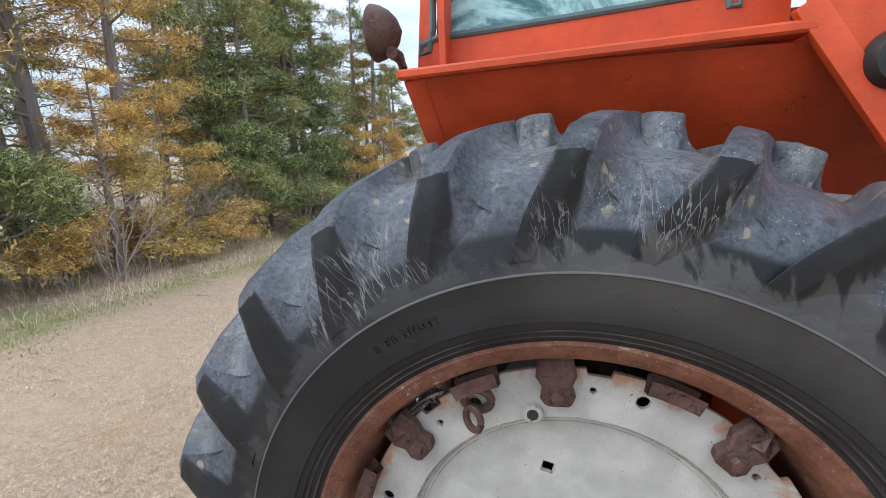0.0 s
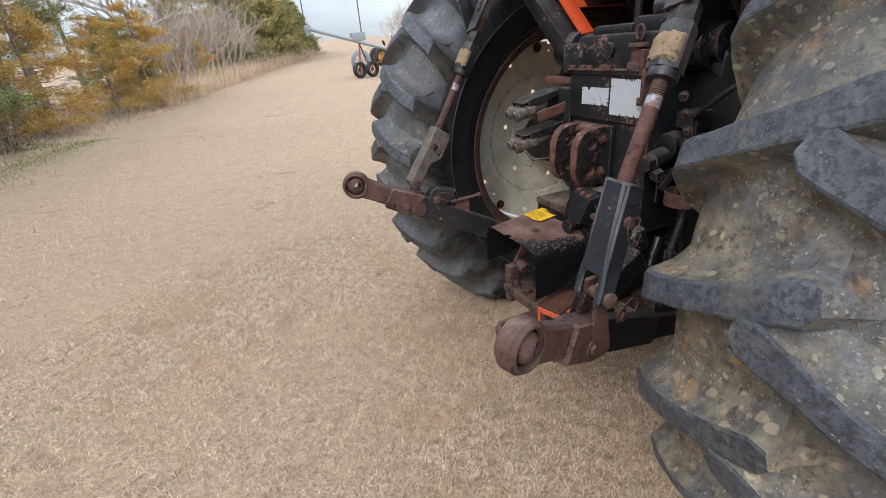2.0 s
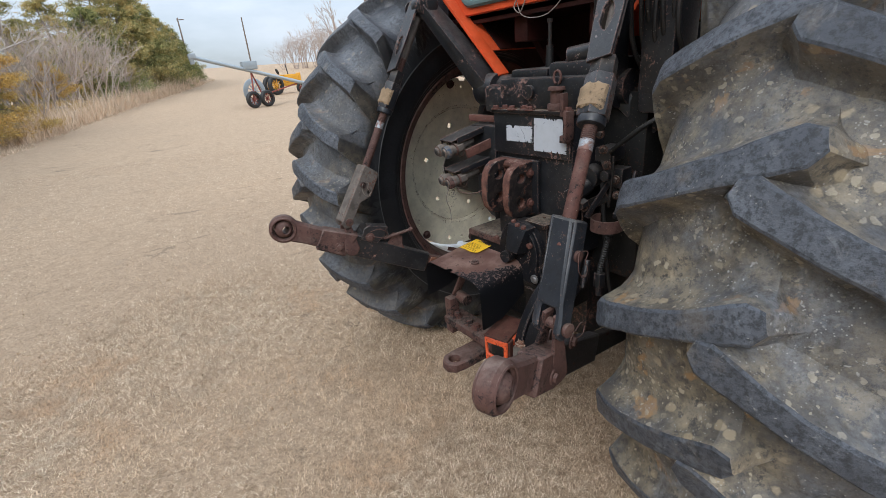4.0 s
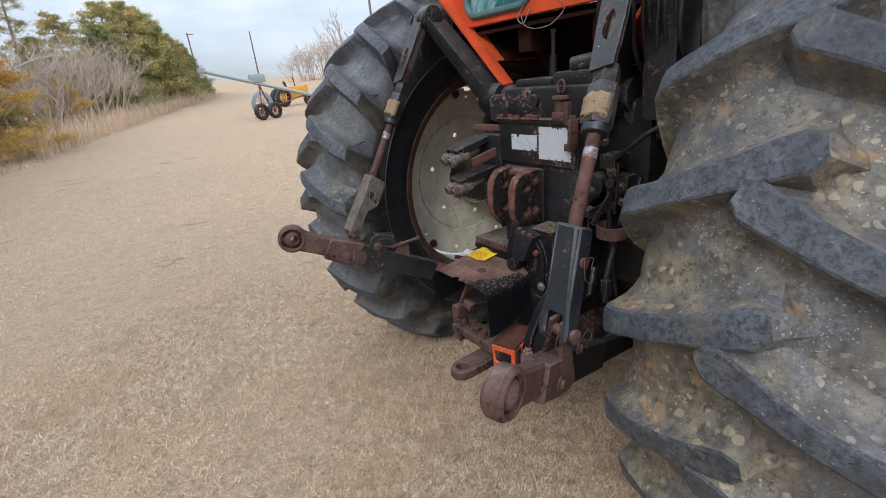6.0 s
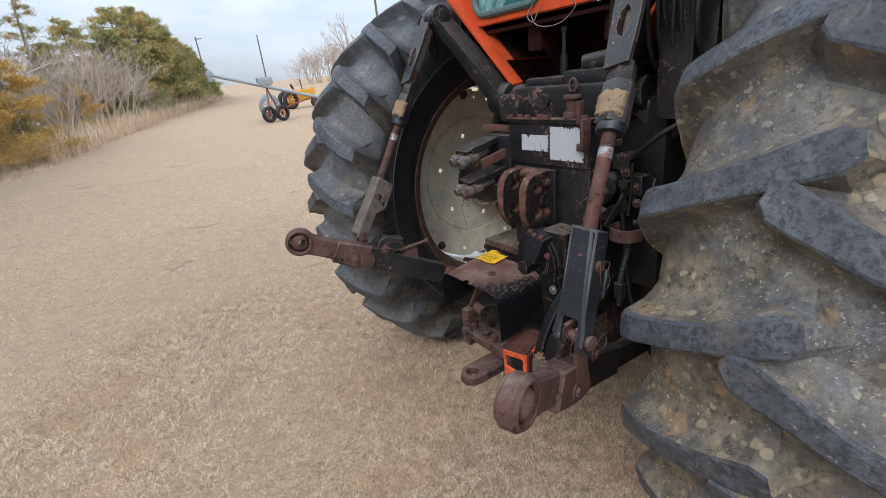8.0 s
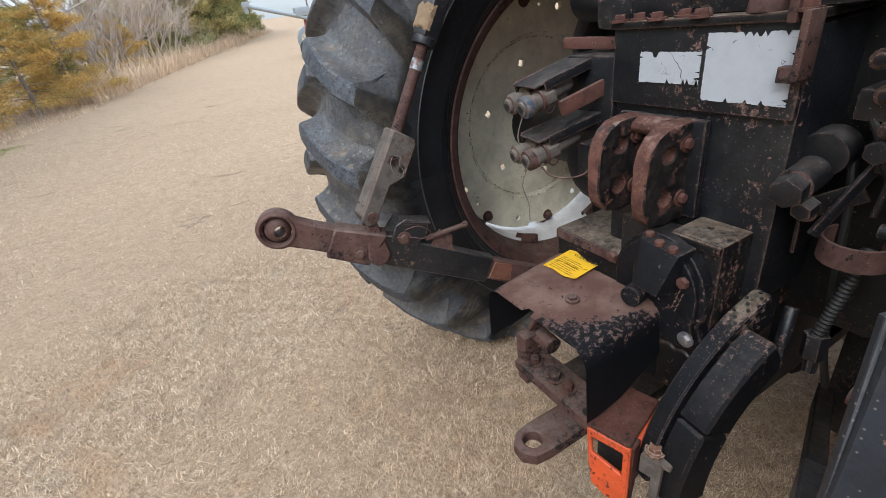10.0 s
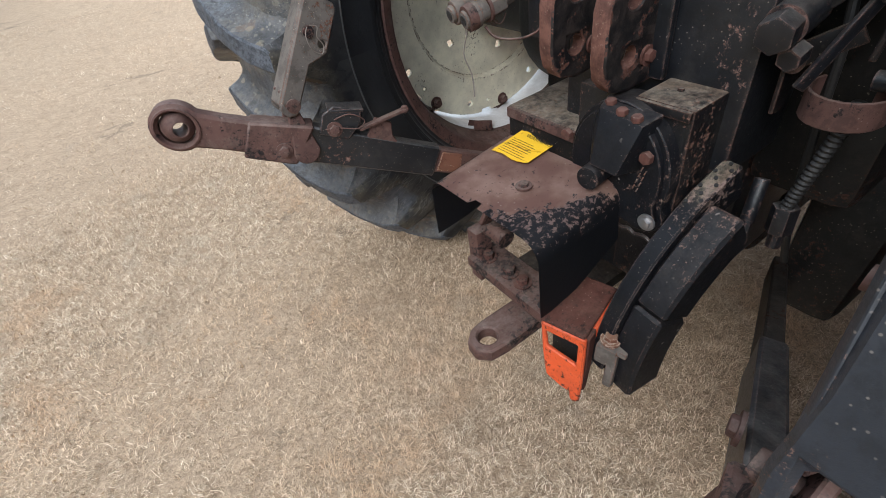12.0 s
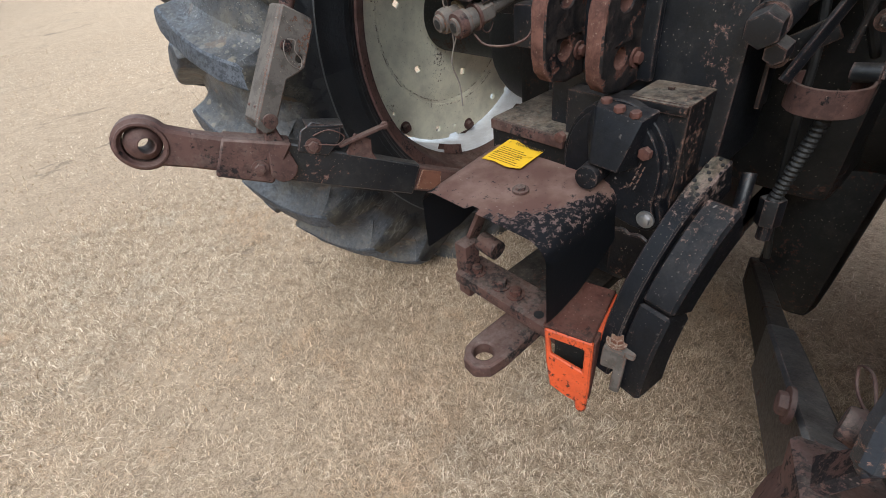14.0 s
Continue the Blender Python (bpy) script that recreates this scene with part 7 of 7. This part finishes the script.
tagged(blades("weed_strip", 10000, by_edge(-0.3, 2.2, 24.0, 58.0), 0.24, 0.008, dry_weed, 8, 0.6), "tall dry weeds and brush along the wood's edge", "weeds", kind="stuff")
tagged(blades("low_weeds", 16000, by_edge(-0.6, 1.6, 7.0, 24.5), 0.10, 0.006, dry_weed, 28, 0.9), "low dry weeds and litter under the cedars", "weeds", kind="stuff")
tagged(blades("tall_weeds", 17000, by_edge(-0.1, 1.5, 25.0, 52.0), 0.62, 0.012, dry_weed, 18, 0.55), "high tan weeds in a band before the trees", "weeds", kind="stuff")
tagged(blades("edge_grass", 15000, along_edge(-0.75, 0.28, 7.0, 20.0), 0.03, 0.009, green_blade, 19, 1.0), "thin green grass along the wood's edge", "grass", kind="stuff")
tagged(blades("wood_floor", 17000, by_edge(0.4, 7.0, 1.0, 58.0), 0.3, 0.012, twig_bark, 9, 0.9), "brown twigs and litter under the trees", "litter", kind="stuff")


# ---- far field: grain auger, yellow tractor, poles, bare grove ----
def spoked_wheel(parent, at, r, wide, tyre_mat, rim_mat, spokes=8):
    at = Vector(at)
    tyre_bm = spin([(-wide / 2, r * 0.66), (-wide / 2, r * 0.9), (-wide / 4, r), (wide / 4, r), (wide / 2, r * 0.9), (wide / 2, r * 0.66), (-wide / 2, r * 0.66)], 28)
    tyre_bm.transform(Matrix.Translation(at) @ pose(0, 0, 0, 0, 0, 20))
    wheel_bm = [rod((0, -wide * 0.4, 0), (0, wide * 0.4, 0), r * 0.14, sides=10)]
    for i in range(spokes):
        a = math.tau * i / spokes
        wheel_bm.append(beam((r * 0.1 * math.cos(a), 0, r * 0.1 * math.sin(a)), (r * 0.68 * math.cos(a), 0, r * 0.68 * math.sin(a)), wide * 0.2, r * 0.08, 0))
    w = join(*wheel_bm)
    w.transform(Matrix.Translation(at) @ pose(0, 0, 0, 0, 0, 20))
    ob = part("wheel", w, rim_mat, parent)
    part("tyre", tyre_bm, tyre_mat, ob)


AY = 18.6
base_z = ground_height(3.8, AY)
auger = thing("grain_auger", "long grey grain auger on wheels in the far field", "auger", (3.8, AY, base_z))
head, low = Vector((1.78, AY, 2.28)), Vector((7.6, AY - 0.3, 0.50))
part("tube", rod(head, low, 0.068, sides=14), galvanised, auger)
part("spout", join(rod(head + Vector((0.05, 0, 0.08)), head + Vector((0.05, 0, -0.26)), 0.09, 0.075, 14), span_box((1.74, AY - 0.11, 2.2), (1.98, AY + 0.11, 2.38), 0.02)), galvanised, auger)
part("motor_box", span_box((3.5, AY - 0.18, 1.72), (4.05, AY + 0.18, 2.02), 0.03), galvanised, auger)
part("undercarriage", join(*[tube(p, 0.028, 6, smooth_steps=1) for p in (((3.6, AY - 0.4, base_z + 0.32), (3.8, AY, 1.62)), ((4.15, AY + 0.2, base_z + 0.32), (3.8, AY, 1.62)), ((3.8, AY, base_z + 0.35), (5.6, AY - 0.1, 1.1)), ((3.6, AY - 0.4, base_z + 0.32), (4.15, AY + 0.2, base_z + 0.32)))]), machine_red, auger)
spoked_wheel(auger, (3.58, AY - 0.4, base_z + 0.30), 0.31, 0.18, hose_rubber, machine_red)
spoked_wheel(auger, (4.15, AY - 0.25, base_z + 0.30), 0.31, 0.18, hose_rubber, machine_red)

TY = 24.0
tz = ground_height(6.6, TY)
old = thing("yellow_tractor", "small old yellow tractor standing in the far field", "tractor", (6.6, TY, tz))
part("hood", join(span_box((6.1, TY - 0.25, tz + 0.75), (7.2, TY + 0.25, tz + 1.28), 0.06), span_box((5.9, TY - 0.2, tz + 0.5), (7.3, TY + 0.2, tz + 0.8), 0.03)), machine_yellow, old)
part("grille", span_box((7.15, TY - 0.27, tz + 0.65), (7.32, TY + 0.27, tz + 1.35), 0.04), machine_yellow, old)
part("fender", join(span_box((5.2, TY - 0.75, tz + 1.15), (5.9, TY - 0.45, tz + 1.28), 0.05)), machine_yellow, old)
part("exhaust", rod((6.5, TY, tz + 1.25), (6.42, TY, tz + 1.95), 0.035, sides=10), hose_rubber, old)
part("steering_post", join(rod((5.95, TY, tz + 1.1), (5.75, TY, tz + 1.5), 0.025), rod((5.72, TY, tz + 1.5), (5.78, TY, tz + 1.52), 0.2, sides=16)), hose_rubber, old)
spoked_wheel(old, (5.3, TY - 0.6, tz + 0.62), 0.64, 0.3, hose_rubber, machine_yellow, 10)
spoked_wheel(old, (5.3, TY + 0.6, tz + 0.62), 0.64, 0.3, hose_rubber, machine_yellow, 10)
spoked_wheel(old, (7.05, TY - 0.55, tz + 0.33), 0.34, 0.16, hose_rubber, machine_red, 10)
spoked_wheel(old, (7.45, TY + 0.35, tz + 0.33), 0.34, 0.16, hose_rubber, machine_red, 10)
move(old, pose(7.15, TY, tz) @ Matrix.Scale(0.72, 4))
rake = thing("hay_rake_wheel", "pale spoked implement wheel beside the auger", "implement", (4.05, 19.6, ground_height(4.05, 19.6)))
rz = ground_height(4.05, 19.6)
spoked_wheel(rake, (4.05, 19.6, rz + 0.52), 0.52, 0.08, galvanised, galvanised, 12)
part("axle", rod((4.0, 19.3, rz + 0.52), (4.1, 20.3, rz + 0.52), 0.03), machine_red, rake)


def pole(x, y, tall, arm, r=0.14):
    z = ground_height(x, y)
    ob = part("utility_pole", rod((x, y, z - 0.3), (x, y, z + tall), r, r * 0.7, 12), pole_wood)
    tagged(ob, "dark wooden utility pole far across the field", "pole", "utility poles")
    if arm:
        part("crossarm", beam((x - 0.2, y, z + tall - 0.3), (x + 0.9, y, z + tall - 0.25), 0.1, 0.12, 0.01), pole_wood, ob)


far_y = 88.0
for az, tall, arm in ((80.79, 7.6, True), (74.77, 7.6, False)):
    pole(-1.47 + (far_y + 1.04) / math.tan(radians(az)), far_y, tall + 0.2, arm)
pole(30.6, 58.0, 9.5, False, 0.2)
stake = thing("yellow_pipe", "leaning yellow pipe standing in the field", "pipe", (4.18, 14.0, ground_height(4.18, 14.0)))
part("pipe", rod((4.17, 14.0, ground_height(4.18, 14.0)), (5.26, 14.0, 2.2), 0.035, sides=10), machine_yellow, stake)
grove = [bare_tree(8.5, 31), bare_tree(7.0, 32)]
for i, (x, y, size) in enumerate(((21.5, 60, 0.6), (24, 61, 0.85), (27, 60, 1.05), (30, 62, 1.1), (33, 60, 1.0), (36.5, 61, 1.1), (26, 64, 0.9), (23, 63, 0.7), (29, 66, 1.0), (40, 63, 1.0), (20, 62, 0.45))):
    ob = copy_thing(grove[i % 2], pose(x, y, ground_height(x, y) - 0.05, 0, 0, i * 57) @ Matrix.Scale(size, 4))
    tagged(ob, "leafless grey-brown tree in a far grove", "tree", "far grove")
for ob in grove:
    for o in (*ob.children_recursive, ob):
        bpy.data.objects.remove(o)
